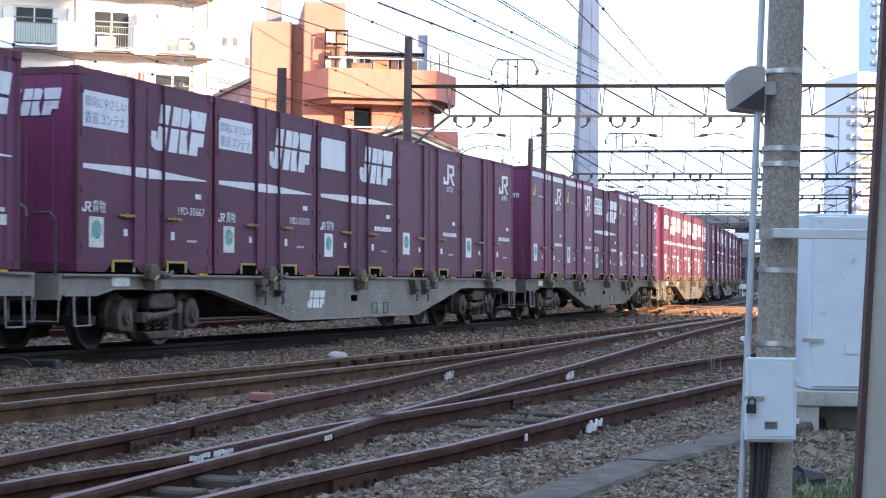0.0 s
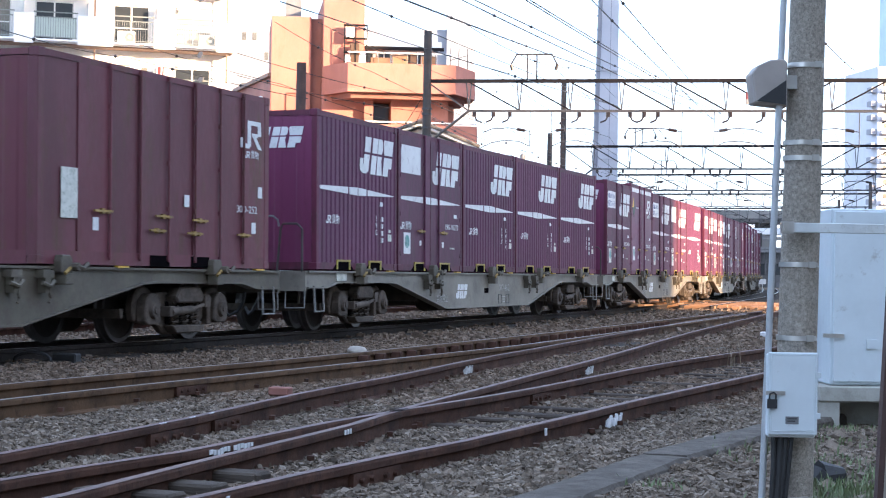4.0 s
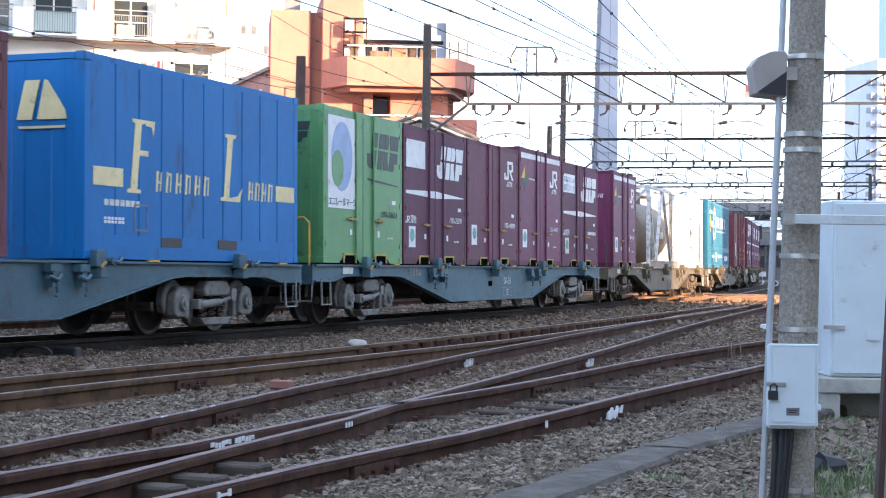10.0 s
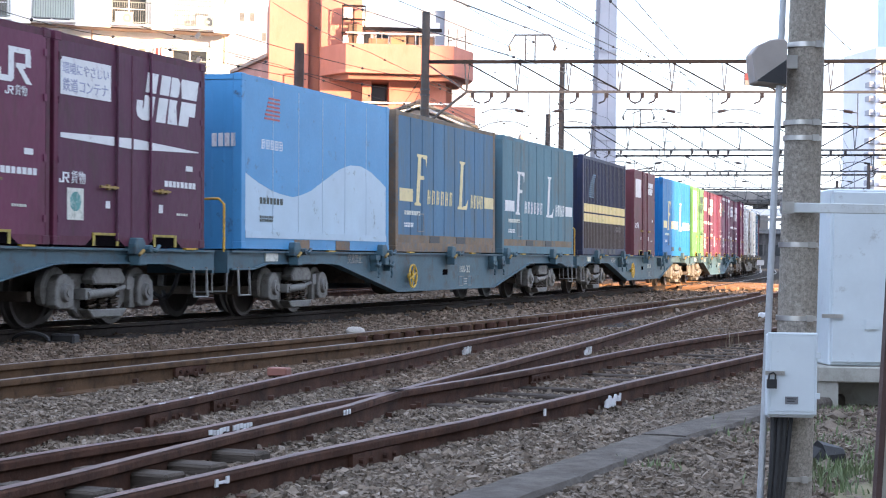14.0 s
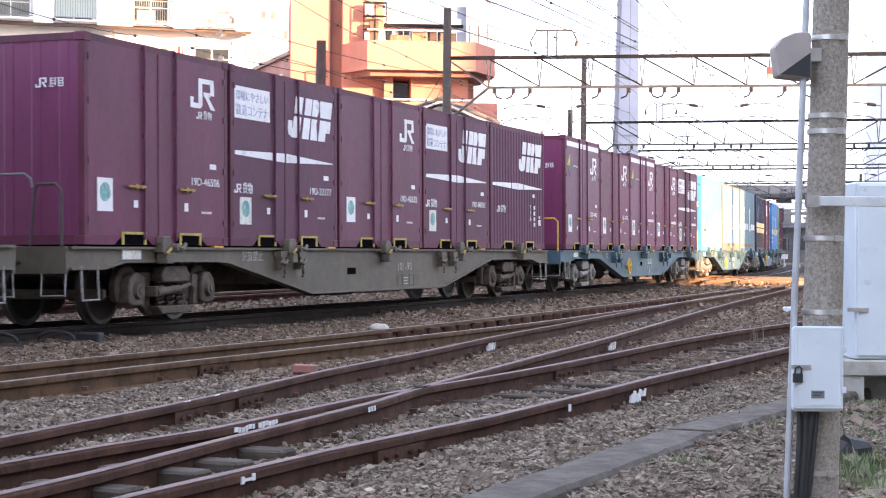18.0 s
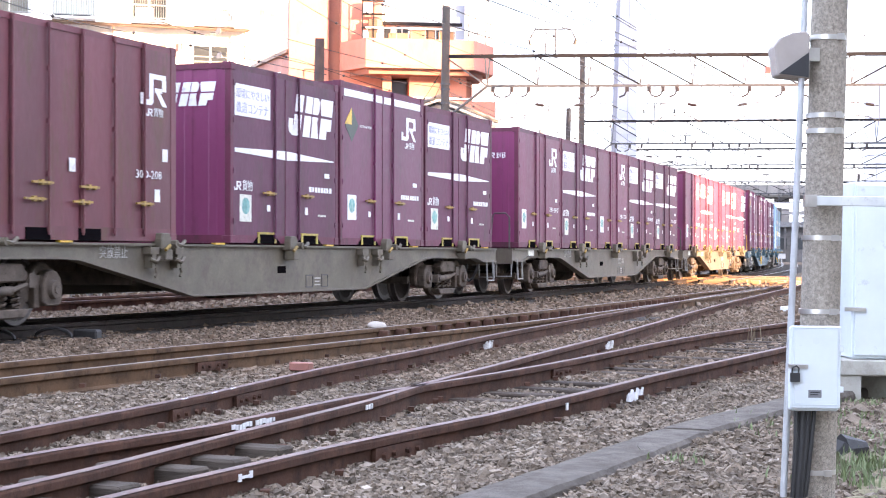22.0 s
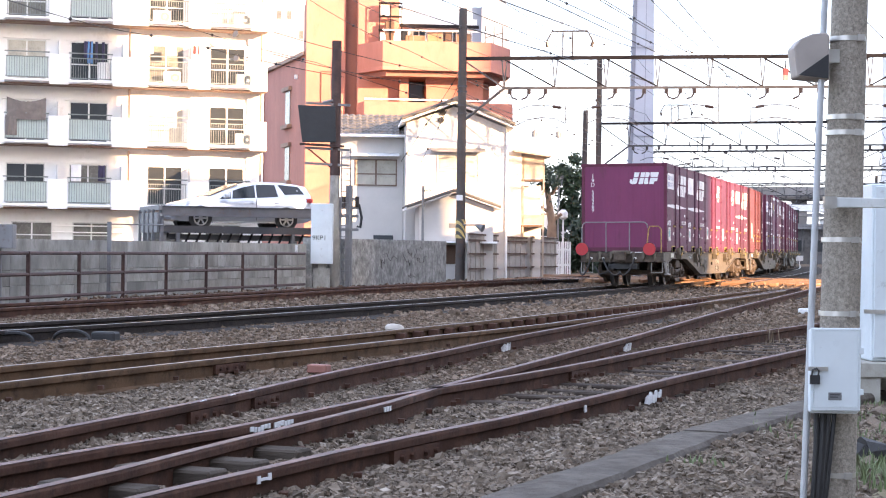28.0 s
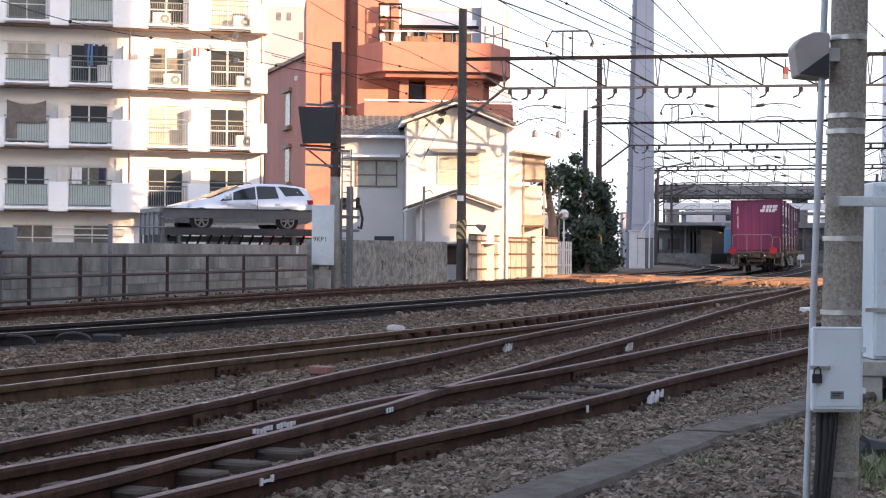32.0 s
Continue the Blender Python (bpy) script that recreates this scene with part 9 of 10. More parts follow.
def tank_container(L=6.06, H=2.5):
    """A tank in an open steel frame with peeling white paint."""
    root = thing("tank_container", "dusty grey tank in an open frame with peeling white paint", "tank container", "containers on the train")
    # the barrel, with dished ends
    prof = [(0.35, 0.0), (0.38, 0.55), (0.50, 0.86), (0.72, 0.98), (L - 0.72, 0.98), (L - 0.50, 0.86), (L - 0.38, 0.55), (L - 0.35, 0.0)]
    g, n = Geo(), 28
    vs, fs = [], []
    for x, r in prof:
        vs += [(x, r * math.cos(2 * math.pi * i / n), 1.12 + r * math.sin(2 * math.pi * i / n)) for i in range(n)]
    for j in range(len(prof) - 1):
        fs += [(j * n + i, j * n + (i + 1) % n, (j + 1) * n + (i + 1) % n, (j + 1) * n + i) for i in range(n)]
    g.add(vs, fs)
    part("barrel", g, M_TANK, root, smooth=True)
    for x in (1.6, 3.03, 4.46):
        vs = [(x + d, 1.0 * math.cos(2 * math.pi * i / n), 1.12 + 1.0 * math.sin(2 * math.pi * i / n)) for d in (-0.03, 0.03) for i in range(n)]
        part("hoop", Geo().add(vs, [(i, (i + 1) % n, n + (i + 1) % n, n + i) for i in range(n)]), M_TANK, root, smooth=True)
    part("dome", Geo().tube((3.2, 0, 2.0), (3.2, 0, 2.42), 0.42, 0.40, 16), M_TANK, root)
    part("walkway", Geo().box(0.6, L - 0.6, -0.45, 0.45, 2.30, 2.335), M_TANK, root)
    for x in (0.04, L - 0.04):
        for y in (-1.17, 1.17):
            part("frame_post", Geo().beam((x, y, 0), (x, y, H), 0.11, 0.11), M_PEEL, root)
        part("frame_cross_bar", Geo().beam((x, -1.12, H - 0.05), (x, 1.12, H - 0.05), 0.09, 0.09), M_PEEL, root)
        part("frame_cross_bar", Geo().beam((x, -1.12, 0.06), (x, 1.12, 0.06), 0.12, 0.12), M_TANK, root)
        part("end_brace", Geo().beam((x, -1.12, H - 0.1), (x, 0.0, 1.3), 0.08, 0.08), M_PEEL, root)
        part("end_brace", Geo().beam((x, 1.12, H - 0.1), (x, 0.0, 1.3), 0.08, 0.08), M_PEEL, root)
    for y in (-1.17, 1.17):
        part("top_bar", Geo().beam((0.1, y, H - 0.05), (L - 0.1, y, H - 0.05), 0.08, 0.09), M_PEEL, root)
        part("bottom_bar", Geo().beam((0.1, y, 0.10), (L - 0.1, y, 0.10), 0.10, 0.20), M_TANK, root)
        for x0, x1 in ((0.12, 1.2), (2.75, 1.45), (2.95, 4.55), (L - 0.12, 4.85)):
            part("side_brace", Geo().beam((x0, y, H - 0.12), (x1, y, 0.2), 0.09, 0.09), M_PEEL, root)
    part("ladder", Geo().line([(4.3, -1.2, 0.2), (4.3, -1.2, 2.4)], 0.02).line([(4.6, -1.2, 0.2), (4.6, -1.2, 2.4)], 0.02), M_TANK, root)
    for i in range(8):
        part("rung", Geo().tube((4.3, -1.2, 0.35 + i * 0.27), (4.6, -1.2, 0.35 + i * 0.27), 0.014, n=5), M_TANK, root)
    part("number_plate_panel", Geo().box(3.6, 4.15, -1.0, -0.985, 0.92, 1.14), M_FADELBL, root)
    star = [(0.08 * (1 if i % 2 == 0 else 0.42) * math.sin(i * 0.6283), 1.55 + 0.08 * (1 if i % 2 == 0 else 0.42) * math.cos(i * 0.6283)) for i in range(10)]
    part("star_panel", Geo().box(0.30, 0.34, -0.52, -0.28, 1.44, 1.66), M_TAILRED, root, "red panel with a white star")
    part("star", Geo().prism([(y - 0.40, z) for y, z in star], "x", 0.292, 0.30), M_MARK, root)
    return root


# wheels turn with the speed of the train
WHEEL_R = 0.43
WHEEL_ROWS = []
_turn, _last = 0.0, None
for _t in np.arange(0, 32.0001, 0.05):
    _s = float(np.interp(_t, CLOCK, GONE))
    if _last is not None:
        _turn += (_s - _last) / WHEEL_R
    _last = _s
    WHEEL_ROWS.append((float(_t), _turn))


def wheelset(parent, x, y0=0.0):
    axle = part("wheelset", Geo().tube((0, -0.75, 0), (0, 0.75, 0), 0.075, n=10), M_WHEEL, parent)
    axle.location = (x, y0, WHEEL_R)
    for s in (-1, 1):
        a, b = s * 0.50, s * 0.60
        w = part("wheel", Geo().tube((0, a, 0), (0, b, 0), WHEEL_R - 0.03, WHEEL_R - 0.04, 32).tube((0, b, 0), (0, b + s * 0.035, 0), 0.13, 0.11, 16), M_WHEEL, axle)
        n, vs = 32, []
        for y, r in ((s * 0.49, WHEEL_R + 0.026), (s * 0.52, WHEEL_R + 0.020), (s * 0.535, WHEEL_R), (s * 0.615, WHEEL_R - 0.004), (s * 0.615, WHEEL_R - 0.055), (s * 0.49, WHEEL_R - 0.055)):
            vs += [(r * math.cos(2 * math.pi * i / n), y, r * math.sin(2 * math.pi * i / n)) for i in range(n)]
        fs = [(j * n + i, j * n + (i + 1) % n, ((j + 1) % 6) * n + (i + 1) % n, ((j + 1) % 6) * n + i) for j in range(6) for i in range(n)]
        part("tyre", Geo().add(vs, fs), M_TREAD, axle)
    return axle


def bogie(parent, x, m):
    for s in (-1, 1):
        y0, y1 = sorted((s * 0.86, s * 0.98))
        # cast side frame: arched over the axle boxes, hanging down under the bolster
        arc = lambda cx, r, a0, a1, n: [(x + cx + r * math.cos(radians(a0 + (a1 - a0) * i / n)), 0.46 + r * math.sin(radians(a0 + (a1 - a0) * i / n))) for i in range(n + 1)]
        prof = arc(-0.95, 0.29, 215, 30, 8) + [(x - 0.62, 0.66), (x + 0.62, 0.66)] + arc(0.95, 0.29, 150, -35, 8) + [(x + 0.86, 0.24), (x + 0.66, 0.30), (x + 0.46, 0.14), (x + 0.34, 0.10), (x - 0.34, 0.10), (x - 0.46, 0.14), (x - 0.66, 0.30), (x - 0.86, 0.24)]
        part("side_frame", Geo().prism(prof, "y", y0, y1), m, parent, bevel=0.02)
        if s > 0:
            continue
        for a in (-0.95, 0.95):
            part("axle_box", Geo().prism([(x + a + 0.20 * math.cos(i * math.pi / 6), 0.46 + 0.20 * math.sin(i * math.pi / 6)) for i in range(7)] + [(x + a - 0.20, 0.28), (x + a - 0.12, 0.24), (x + a + 0.12, 0.24), (x + a + 0.20, 0.28)], "y", -1.12, -0.98), m, parent, bevel=0.015)
            part("axle_cap", Geo().tube((x + a, -1.12, 0.43), (x + a, -1.17, 0.43), 0.115, 0.10, 16).tube((x + a, -1.17, 0.43), (x + a, -1.185, 0.43), 0.05, n=10), m, parent, smooth=True)
            d = -0.15 if a > 0 else 0.15
            part("pedestal", Geo().box(x + a + d * 1.55 - 0.06, x + a + d * 1.55 + 0.06, -1.06, -0.97, 0.22, 0.60), m, parent, bevel=0.01)
        # the dark behind the springs is painted as a black plate
        part("spring_pocket", Geo().box(x - 0.40, x + 0.40, -1.00, -0.985, 0.24, 0.54), M_VOID, parent, "black plate for the dark between the springs")
        for a in (-0.27, 0.0, 0.27):
            part("spring", Geo().line([(x + a + 0.085 * math.cos(i * 1.2), -1.05 + 0.05 * math.sin(i * 1.2), 0.22 + i * 0.0125) for i in range(27)], 0.018, 5), M_BOGIE, parent)
        part("bolster_end", Geo().prism([(x - 0.34, 0.52), (x + 0.34, 0.52), (x + 0.40, 0.60), (x + 0.28, 0.73), (x - 0.28, 0.73), (x - 0.40, 0.60)], "y", -1.16, -0.98), m, parent, bevel=0.02)
        part("spring_seat", Geo().prism([(x - 0.46, 0.22), (x - 0.34, 0.12), (x + 0.34, 0.12), (x + 0.46, 0.22)], "y", -1.14, -0.98), m, parent, bevel=0.012)
        part("damper", Geo().tube((x - 0.52, -1.14, 0.40), (x + 0.05, -1.15, 0.43), 0.055, n=10).tube((x + 0.05, -1.15, 0.43), (x + 0.42, -1.15, 0.50), 0.03, n=8).box(x + 0.36, x + 0.50, -1.19, -1.08, 0.46, 0.62), m, parent, smooth=True)
        part("damper_bracket", Geo().box(x - 0.58, x - 0.44, -1.17, -0.98, 0.34, 0.48), m, parent, bevel=0.01)
        part("brake_beam", Geo().box(x - 1.42, x - 1.34, -0.9, 0.9, 0.33, 0.45), M_BOGIE, parent)
    part("bolster", Geo().box(x - 0.25, x + 0.25, -0.98, 0.98, 0.50, 0.72), M_BOGIE, parent)


def wagon(colour="grey", last=False, number=None, brake=False):
    """A flat container wagon, 20.4 m over its couplers: x along it, from its middle, rail height 0."""
    blue = colour == "blue"
    paint, bm = {"blue": (M_WAGONBLUE, M_BOGIEGREY), "grey": (M_WAGON, M_BOGIE), "pale": (M_WAGONPALE, M_BOGIE)}[colour]
    lock_paint = M_WAGONBLUE if blue else M_WAGON
    root = thing("container_wagon", {"blue": "blue-grey", "grey": "grimy grey-brown", "pale": "pale grey"}[colour] + " flat container wagon with fish-bellied sills" + (" and red tail discs" if last else ""), "freight wagon", "wagons of the train")
    for s in (-1, 1):
        y0, y1 = sorted((s * 1.18, s * 1.06))
        prof = [(-9.75, 0.97), (-9.75, 0.70), (-9.0, 0.70), (-8.5, 0.78), (-6.1, 0.78), (-5.75, 0.765), (-2.9, 0.28), (3.0, 0.28), (5.75, 0.765), (6.1, 0.78), (8.5, 0.78), (9.0, 0.70), (9.75, 0.70), (9.75, 0.97)]
        part("side_sill", Geo().prism(prof, "y", y0, y1), paint, root)
        f0, f1 = sorted((s * 1.18, s * 1.225))
        g = Geo().box(-9.75, 9.75, f0, f1, 0.945, 0.975)
        low = prof[1:-1]
        for (xa, za), (xb, zb) in zip(low, low[1:]):
            g.hexa([(xa, f0, za), (xb, f0, zb), (xb, f1, zb), (xa, f1, za), (xa, f0, za + 0.025), (xb, f0, zb + 0.025), (xb, f1, zb + 0.025), (xa, f1, za + 0.025)])
        part("sill_flange", g, paint, root)
        # twist locks under each container, and release levers hung on the sill
        for x in ((-7.63, -3.83, 0.0, 3.77, 7.57) if s < 0 else ()):
            part("container_lock", Geo().prism([(x - 0.13, 0.90), (x + 0.13, 0.90), (x + 0.13, 1.05), (x + 0.08, 1.11), (x - 0.10, 1.11), (x - 0.13, 1.03)], "y", -1.32, -1.16).box(x - 0.09, x + 0.09, -1.36, -1.20, 0.76, 0.90), lock_paint, root, bevel=0.012)
            part("lock_lever", Geo().line([(x + 0.10, -1.37, 0.98), (x + 0.24, -1.40, 0.95), (x + 0.36, -1.38, 1.01)], 0.028, 6).tube((x + 0.14, -1.40, 0.97), (x + 0.14, -1.28, 0.97), 0.05, n=8), lock_paint, root)
            part("lever_tip", Geo().line([(x - 0.12, -1.37, 0.89), (x - 0.02, -1.38, 0.955)], 0.022, 6), M_HANDLE, root)
        for x in ((-4.10, -3.45, 2.78, 3.42) if s < 0 else ()):
            part("release_gear", Geo().box(x - 0.11, x + 0.11, -1.30, -1.18, 0.84, 0.93).box(x - 0.05, x + 0.06, -1.29, -1.18, 0.66, 0.84).line([(x - 0.12, -1.29, 0.78), (x + 0.02, -1.31, 0.74), (x + 0.13, -1.29, 0.80)], 0.026, 6).line([(x + 0.03, -1.28, 0.72), (x + 0.06, -1.29, 0.60), (x + 0.02, -1.29, 0.55)], 0.02, 6), lock_paint, root)
        for x in ((-7.55, -3.7, 0.0, 3.7, 7.55) if s < 0 else ()):
            part("deck_edge_mark", Geo().box(x + 1.35, x + 1.62, *sorted((s * 1.185, s * 1.245)), 0.972, 0.996), M_YELLOW, root)
    part("centre_sill", Geo().box(-9.6, 9.6, -0.25, 0.25, 0.62, 0.92), M_BOGIE, root)
    part("deck", Geo().box(-9.7, 9.7, -1.06, 1.06, 0.90, 0.96), paint, root)
    for x in (-4.2, -1.4, 1.4, 4.2):
        part("cross_beam", Geo().box(x - 0.06, x + 0.06, -1.06, 1.06, 0.45, 0.90), M_BOGIE, root)
    for x in (-9.78, 9.78):
        part("end_beam", Geo().box(x - 0.03, x + 0.03, -1.18, 1.18, 0.70 if last else 0.66, 0.955 if last else 0.975), M_BOGIE if last else paint, root)
        s = math.copysign(1, x)
        if last and s < 0:
            for y in (-0.95, -0.62, -0.34, 0.30, 0.62, 0.98):
                part("end_bracket", Geo().prism([(-9.81, 0.72), (-9.87, 0.78), (-9.87, 0.97), (-9.81, 0.99)], "y", y - 0.035, y + 0.035), M_WAGON, root, bevel=0.008)
            part("end_bracket", Geo().box(-9.90, -9.81, -0.26, 0.26, 0.92, 1.02), M_WAGON, root, bevel=0.012)
            part("corner_step", Geo().line([(-9.72, -1.20, 0.70), (-9.62, -1.24, 0.36), (-9.28, -1.24, 0.36), (-9.38, -1.20, 0.70)], 0.026, 6).box(-9.64, -9.26, -1.30, -1.18, 0.335, 0.365), M_STIRRUP, root, "cream-painted corner step")
            for y, d in ((-0.40, 0.22), (0.52, -0.24), (0.86, 0.16)):
                hose = part("air_hose", Geo().line([(-9.81, y, 0.80), (-9.90, y, 0.805), (-9.95, y + d * 0.10, 0.77), (-9.98, y + d * 0.28, 0.66), (-10.0, y + d * 0.55, 0.53), (-10.0, y + d * 0.85, 0.42), (-9.99, y + d * 1.2, 0.345), (-9.96, y + d * 1.55, 0.325), (-9.92, y + d * 1.85, 0.36), (-9.88, y + d * 2.05, 0.44)], 0.026, 7), M_RUBBER, root)
                part("hose_coupling", Geo().tube((-9.82, y, 0.80), (-9.93, y, 0.805), 0.036, 0.030, 8), M_PEEL, hose, "pale worn hose fitting")
        part("coupler", Geo().box(*sorted((x, x + s * 0.30)), -0.11, 0.11, 0.76, 0.98).box(*sorted((x + s * 0.24, x + s * 0.41)), -0.16, 0.16, 0.74, 1.0), M_BOGIE, root, bevel=0.02)
        for y in (() if last and s < 0 else (-0.55, 0.45)):
            part("air_hose", Geo().line([(x, y, 0.78), (x + s * 0.14, y, 0.80), (x + s * 0.20, y + 0.02, 0.70), (x + s * 0.24, y + 0.08, 0.50), (x + s * 0.22, y + 0.16, 0.36), (x + s * 0.14, y + 0.26, 0.30), (x + s * 0.06, y + 0.36, 0.40)], 0.026), M_RUBBER, root)
        for y in (-1.0, 1.0):
            part("step", Geo().line([(x, y - 0.16, 0.68), (x + s * 0.02, y - 0.16, 0.40), (x + s * 0.02, y + 0.16, 0.40), (x, y + 0.16, 0.68)], 0.014), M_STIRRUP, root)
            # side stirrup with white rungs
            part("stirrup", Geo().line([(x - s * 0.25, math.copysign(1.21, y), 0.74), (x - s * 0.25, math.copysign(1.23, y), 0.34), (x - s * 0.62, math.copysign(1.23, y), 0.34), (x - s * 0.62, math.copysign(1.21, y), 0.74)], 0.018), M_STIRRUP, root)
    # hand rail on the rear end
    g = Geo().line([(-9.80, -1.12, 0.95), (-9.80, -1.12, 1.62), (-9.80, -1.04, 1.70), (-9.80, -0.80, 1.70), (-9.80, -0.76, 1.62), (-9.80, -0.70, 0.95)], 0.018)
    part("hand_rail", g, M_YELLOW if blue else M_HANDLE if last else M_GANTRY, root)
    part("hand_rail", Geo().line([(-9.82, -0.74, 1.66), (-9.82, -0.72, 1.76), (-9.82, -0.64, 1.82), (-9.82, 1.04, 1.82), (-9.82, 1.12, 1.76), (-9.82, 1.14, 1.66), (-9.82, 1.14, 0.95)], 0.017).line([(-9.82, 0.45, 1.82), (-9.82, 0.45, 0.95)], 0.015).line([(-9.82, -0.22, 1.82), (-9.82, -0.22, 0.95)], 0.015), M_GREYMETAL, root)
    if brake:
        # spoked hand brake wheel on the sill
        cx, cz, r = -2.24, 0.56, 0.205
        g = Geo().line([(cx + r * math.cos(i * 0.3927), -1.27, cz + r * math.sin(i * 0.3927)) for i in range(17)], 0.018)
        for i in range(3):
            a = i * 1.0472 + 0.3
            g.line([(cx - r * math.cos(a), -1.27, cz - r * math.sin(a)), (cx + r * math.cos(a), -1.27, cz + r * math.sin(a))], 0.014)
        part("brake_wheel", g.tube((cx, -1.28, cz), (cx, -1.18, cz), 0.05, n=8), M_YELLOW if blue else M_WAGONPALE, root)
    part("brake_cylinder", Geo().tube((-1.0, -0.6, 0.38), (0.0, -0.6, 0.38), 0.17, n=14), M_BOGIE, root)
    part("air_tank", Geo().tube((0.8, 0.5, 0.36), (2.0, 0.5, 0.36), 0.2, n=14), M_BOGIE, root)
    # the sill opening's dark is a flat black plate
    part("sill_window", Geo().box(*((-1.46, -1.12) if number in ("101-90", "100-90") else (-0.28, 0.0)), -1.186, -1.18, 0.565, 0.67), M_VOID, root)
    for x0, x1 in ((0.72, 0.98), (1.30, 1.54)):
        part("data_frame", Geo().box(x0, x1, -1.186, -1.18, 0.52, 0.535).box(x0, x1, -1.186, -1.18, 0.34, 0.355).box(x0, x0 + 0.015, -1.186, -1.18, 0.355, 0.52).box(x1 - 0.015, x1, -1.186, -1.18, 0.355, 0.52), M_BLACK if not blue else M_GREYMETAL, root)
    part("data_lines", Geo().box(1.04, 1.24, -1.184, -1.18, 0.37, 0.39).box(1.05, 1.22, -1.184, -1.18, 0.42, 0.44).box(1.04, 1.25, -1.184, -1.18, 0.47, 0.49), M_SILLMARK, root)
    if number:
        ink = M_FADELBL if blue else M_SILLMARK
        ob = part("wagon_number", lettering(number, 0.20, ink), ink, root)
        ob.location, ob.scale = (0.72, -1.186, 0.605), (1.25, 1, 1)
    ob = part("sill_writing", lettering("突放禁止", 0.17, M_SILLMARK), M_SILLMARK, root)
    ob.location = (-3.40, -1.186, 0.42) if colour == "pale" else (-5.25, -1.186, 0.80)
    if colour == "pale":
        em = emblem(-2.2, 0.47, 0.28, 0.75)
        em.v = [(a, b - SIDE - 1.182, c) for a, b, c in em.v]
        part("sill_emblem", em, M_MARK, root)
    part("end_label", Geo().box(-8.55, -8.1, -1.20, -1.18, 0.82, 0.94), M_FADELBL, root)
    for x in (-BOGIE_HALF, BOGIE_HALF):
        bogie(root, x, bm)
    if last:
        # black block and pipe added to fill in the dark under the end
        part("end_gear", Geo().box(-9.70, -9.35, -0.42, 0.42, 0.50, 0.655).line([(-9.78, 0.35, 0.62), (-9.86, 0.42, 0.42), (-9.86, 0.62, 0.34), (-9.80, 0.8, 0.60)], 0.02), M_BLACK, root, "black filler block and pipe for the dark under the end")
        for y in (-0.80, 1.13):
            part("tail_disc", Geo().tube((-9.90, y, 1.06), (-9.87, y, 1.06), 0.178, n=28), M_TAILRED, root, "round red tail disc")
            part("disc_rim", Geo().tube((-9.885, y, 1.06), (-9.86, y, 1.06), 0.188, n=28), M_BLACK, root)
    return root


M_POCKET = mat("worn_yellow_paint", (0.42, 0.33, 0.055), 0.6, 0, 0.15, 6, 30, 0.1, (0.12, 0.09, 0.05), 0.45)
M_WAGONPALE = mat("pale_grey_wagon_paint", (0.205, 0.184, 0.148), 0.6, 0, 0.14, 1.5, 25, 0.12, (0.12, 0.10, 0.08), 0.35, 0.05)
M_SIGNINK = mat("blue_grey_print", (0.30, 0.32, 0.45), 0.5, 0, 0.1, 4, 30, 0)
M_SILLMARK = mat("faded_white_stencil", (0.37, 0.36, 0.33), 0.6, 0, 0.12, 8, 40, 0, (0.2, 0.19, 0.17), 0.4)
M_ECOBLUE = mat("pale_violet_print", (0.28, 0.36, 0.55), 0.5, 0, 0.1, 4, 30, 0)
M_RUSTFRAME = mat("rusty_ochre_frame", (0.20, 0.13, 0.075), 0.7, 0, 0.2, 2, 25, 0.2, (0.10, 0.13, 0.14), 0.5)
M_SOOTINK = mat("faint_stencil", (0.075, 0.06, 0.06), 0.6, 0, 0.1, 4, 30, 0)
M_TEALBAND = mat("dark_blue_band", (0.035, 0.085, 0.17), 0.45, 0, 0.08, 2, 25, 0.05)

SLOTS = [0.0, 3.80, 7.60, 11.40, 15.20]
A, P, J, C, R = "sign", "plate", "plain", "topbar", "ribbed"
# from the last wagon forwards: what each one carries, from its rear end
TRAIN = [
    ("grey", "107-446", [A, P, J, J, A]),
    ("grey", "", [("old20", 0.0), (A, 7.6), (C, 11.4), (A, 15.2)]),
    ("grey", "100-90", [J, A, J, A, A]),
    ("grey", "101-90", [J, A, J, A, R]),
    ("blue", "101-32", [C, J, C, J, A]),
    ("blue", "100-32", [("pale", 0.02), ("faded", 6.43), ("faded2", 13.04)]),
    ("blue", "100-31", [("navy", 0.16), ("old", 7.66), ("blue", 12.98)]),
    ("blue", "100-31", ["eco", P, J, C, A]),
    ("grey", "107-61", [(C, 0.16), ("tank", 6.4), ("white", 15.1)]),
    ("grey", "", [("teal", 0.18), ("old20", 12.75)]),
    ("pale", "107-462", [R, P, R, R, R]),
    ("pale", "107-707", [A, C, A, P, R]),
    ("pale", "107-445", [A, A, P, J, J]),
    ("grey", "", [C, C, A, C, J]),
    ("grey", "", [A, P, A, A, J]),
    ("grey", "", [A, A, J, P, A]),
    ("grey", "", [J, A, A, R, J]),
]
_protos = {}


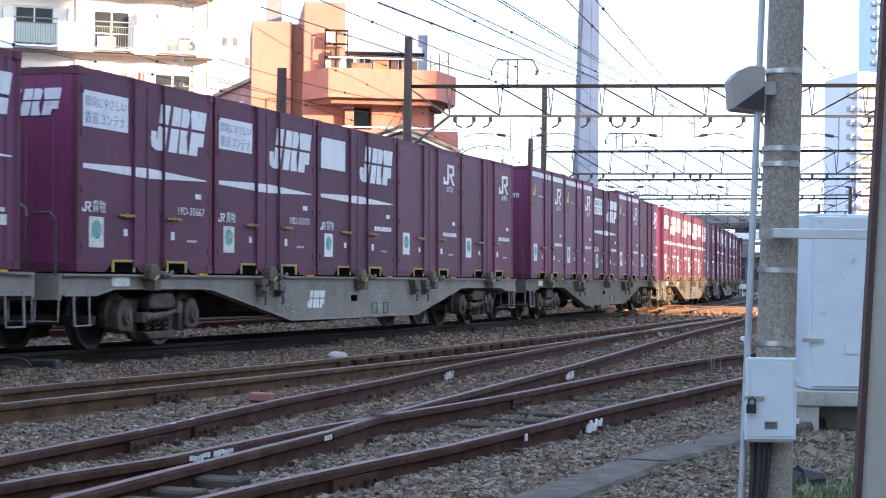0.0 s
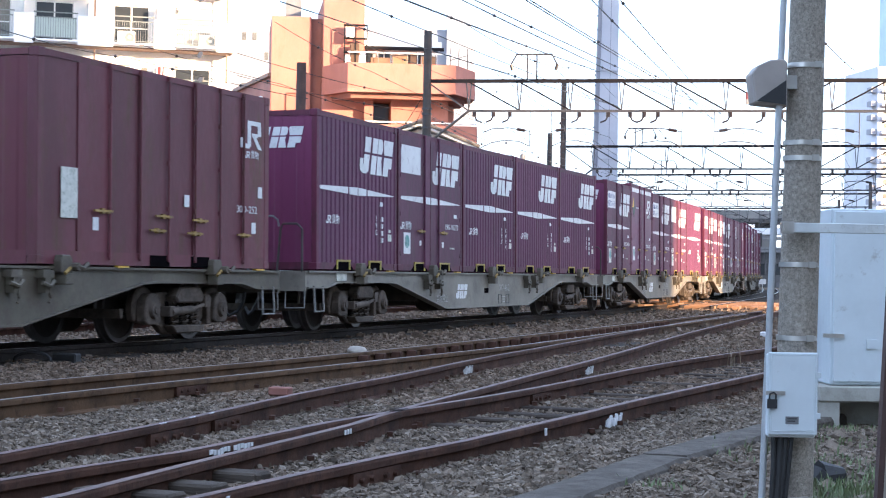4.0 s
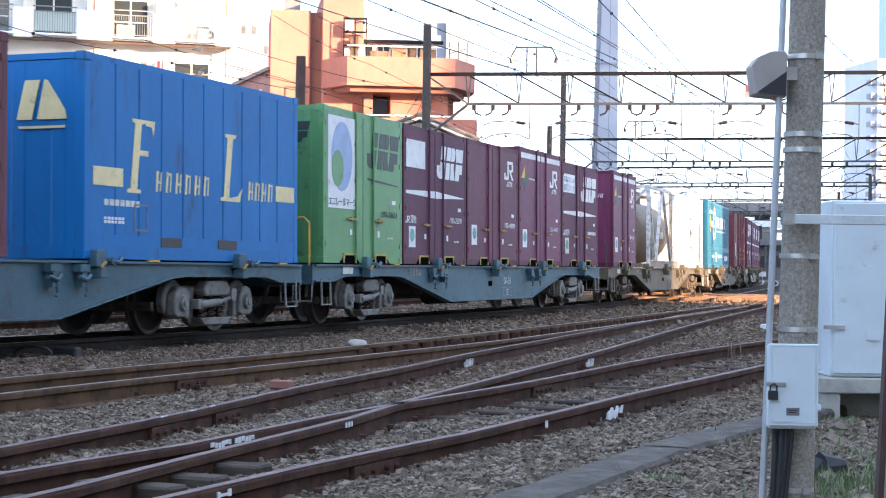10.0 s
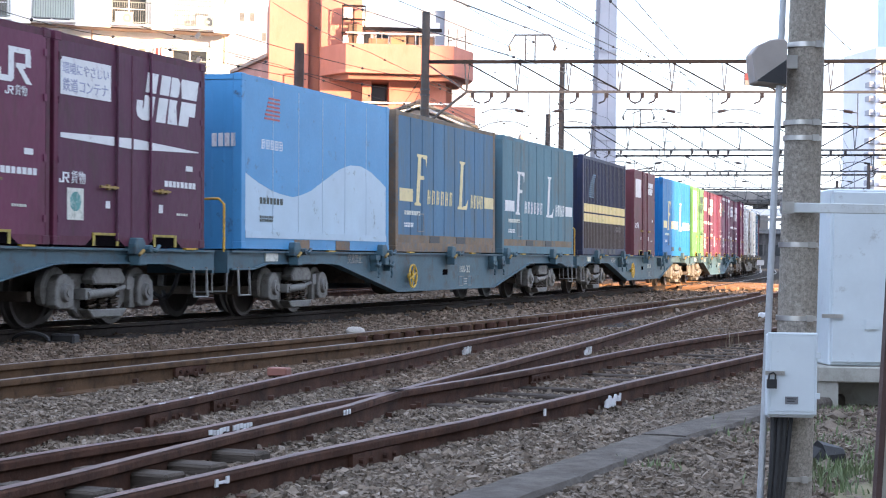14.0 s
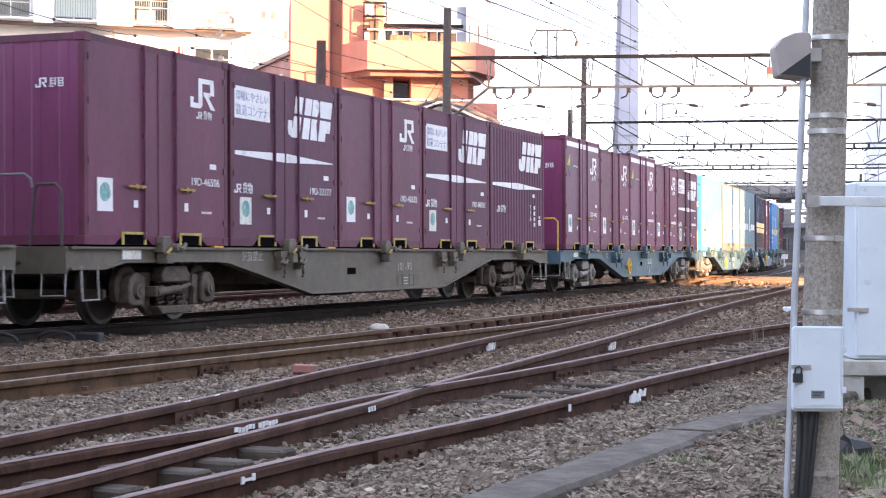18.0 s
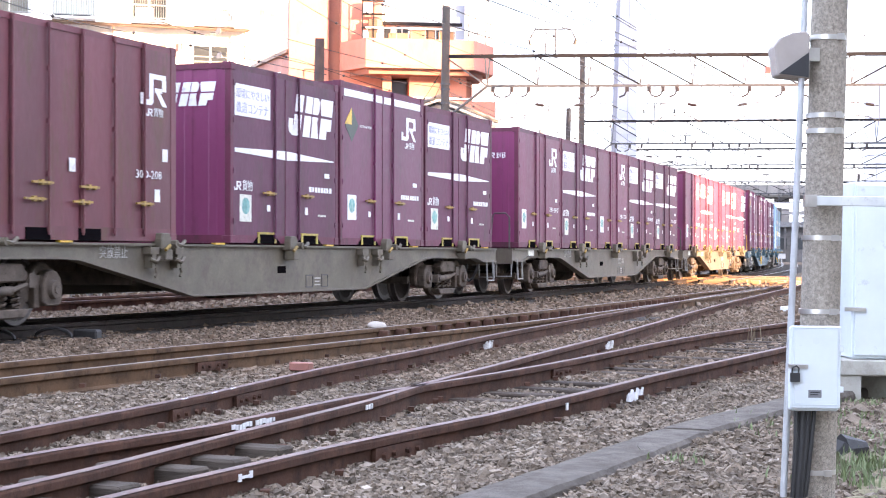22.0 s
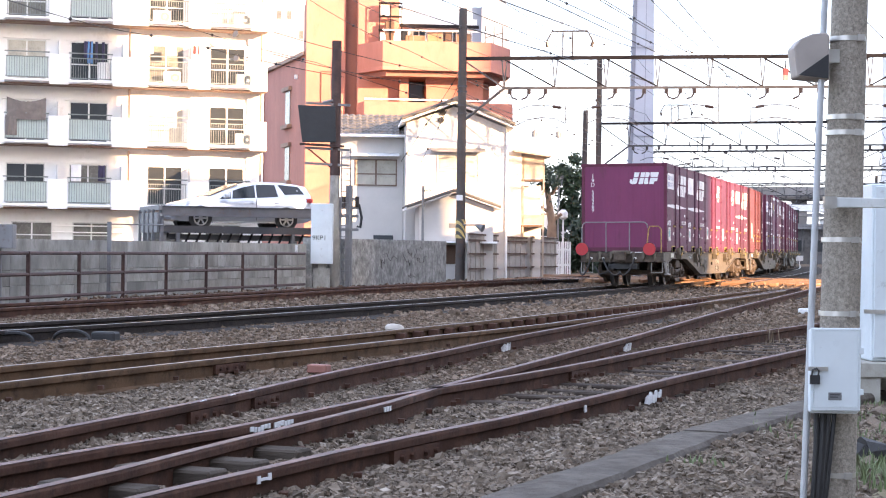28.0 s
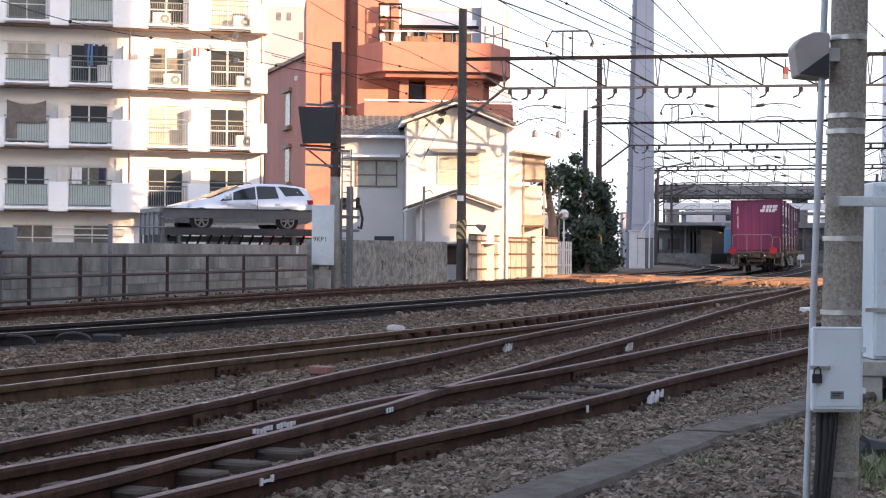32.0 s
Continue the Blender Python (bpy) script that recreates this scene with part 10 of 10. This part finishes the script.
def container_of(kind, seed):
    """A container of a kind: the first is built, the rest are copies of it."""
    if kind in _protos:
        return copy_thing(_protos[kind], Matrix())
    if kind in ("old20", "faded", "faded2", "blue", "navy", "pale"):
        ob = long_container(kind)
    elif kind == "teal":
        ob = long_container("teal", 9.41, 2.6)
    elif kind == "tank":
        ob = tank_container()
    elif kind == "white":
        ob = white_box()
    elif kind == "old":
        ob = container_12("old", M_MAROON, M_MAROON)
    elif kind == "eco":
        ob = container_12("eco", M_GREEN, M_GREEN)
    else:
        tone = {A: M_DULLWINE, P: M_DULLWINE, R: M_VIOLET, C: M_MAGENTA}.get(kind, M_WINE)
        ob = container_12(kind, tone, M_WINE_FRAME, H=2.6 if kind == C else 2.5, seed=seed)
    _protos[kind] = ob
    return ob


NUMBERS = {(0, 0): "19D-33269", (0, 1): "19D-17983", (0, 3): "19D-51739", (0, 4): "19D-33852", (1, 0): "30D-208", (2, 0): "19D-49947", (2, 2): "19D-52283", (2, 3): "19D-40581", (2, 4): "19D-40505",
           (3, 0): "19D-46506", (3, 1): "19D-22177", (3, 2): "19D-42632", (3, 3): "19D-80035", (10, 1): "19G-10277", (4, 0): "20D-4802", (4, 1): "19D-47756", (7, 0): "19D-33651", (7, 1): "19D-23371", (7, 2): "19D-43089", (7, 3): "20D-4646", (8, 0): "20G-162",
           (9, 1): "30D-252", (11, 0): "V19C-4435", (11, 1): "20D-6624", (11, 2): "V19C-2740", (12, 0): "19D-35667", (12, 1): "19D-33375"}
UPRIGHT = {(10, 2): "6414", (10, 3): "8839"}
MOVERS = []
_wagons = {}
WHEELSETS = []
NUMBERED = []
for k, (colour, number, load) in enumerate(TRAIN):
    w = wagon(colour, k == 0, number, k in (0, 4, 5, 6, 9))
    if not WHEELSETS:
        WHEELSETS.append(wheelset(w, -BOGIE_HALF - 0.95))
    axles = [(-BOGIE_HALF + 0.95), (BOGIE_HALF - 0.95), (BOGIE_HALF + 0.95)] if k == 0 else [-BOGIE_HALF - 0.95, -BOGIE_HALF + 0.95, BOGIE_HALF - 0.95, BOGIE_HALF + 0.95]
    WHEELSETS.append((w, axles))
    MOVERS.append((w, k, Matrix()))
    for i, item in enumerate(load):
        kind, x = item if isinstance(item, tuple) else (item, SLOTS[i])
        c = container_of(kind, k * 5 + i)
        NUMBERED.append((c, kind, k, i))
        MOVERS.append((c, k, Matrix.Translation((x - LOAD / 2, 0, 1.0))))

for c, kind, k, i in NUMBERED:
    long = kind == "old20"
    if (k, i) in NUMBERS:
        ob = part("container_number", lettering(NUMBERS[k, i], 0.150, M_DARKMARK if kind == "eco" else M_MARK), None, c)
        ob.location, ob.scale = (5.02 if long else 2.63, SIDE - 0.006, 0.79), (1.22, 1, 1)
    elif kind in (A, P, J, C):
        part("container_number", bars(2.62, 0.79, 0.86, 0.10, 8, k * 7 + i), M_MARK, c)
    elif kind == R:
        # the number runs down the side in two columns
        for x, text in ((2.64, "19G"), (2.95, UPRIGHT.get((k, i), ""))):
            if text:
                for n, ch in enumerate(text):
                    ob = part("digit", lettering(ch, 0.135, M_MARK, align="CENTER"), None, c)
                    ob.location = (x, SIDE - 0.020, 0.83 - n * 0.118)
            else:
                part("digit", Geo().box(x - 0.03, x + 0.03, SIDE - 0.02, SIDE, 0.83, 0.91).box(x - 0.03, x + 0.03, SIDE - 0.02, SIDE, 0.71, 0.79).box(x - 0.03, x + 0.03, SIDE - 0.02, SIDE, 0.59, 0.67).box(x - 0.03, x + 0.03, SIDE - 0.02, SIDE, 0.47, 0.55), M_MARK, c)

for i, ch in enumerate("19D-33269"):
    me = lettering("." if ch == "-" else ch, 0.165, M_MARK, align="CENTER")
    ob = part("end_digit", me, None, MOVERS[1][0])
    ob.rotation_euler, ob.location = (0, 0, radians(-90)), (0.006, 0.90, 2.09 - i * 0.122)


def motions():
    first = WHEELSETS[0]
    walk(first, [(t, Matrix.Translation(first.location) @ Matrix.Rotation(a, 4, "Y")) for t, a in WHEEL_ROWS])
    discs = list(first.children)
    for w, axles in WHEELSETS[1:]:
        for x in axles:
            made = {}
            for o in (first, *discs):
                made[o] = o.copy()
                scene.collection.objects.link(made[o])
            made[first].parent = w
            for o in discs:
                made[o].parent = made[first]
            made[first].delta_location = (x + BOGIE_HALF + 0.95, 0, 0)
    times = [float(t) for t in range(33)]
    for ob, k, offset in MOVERS:
        walk(ob, [(t, wagon_pose(k, t) @ offset) for t in times])


motions()
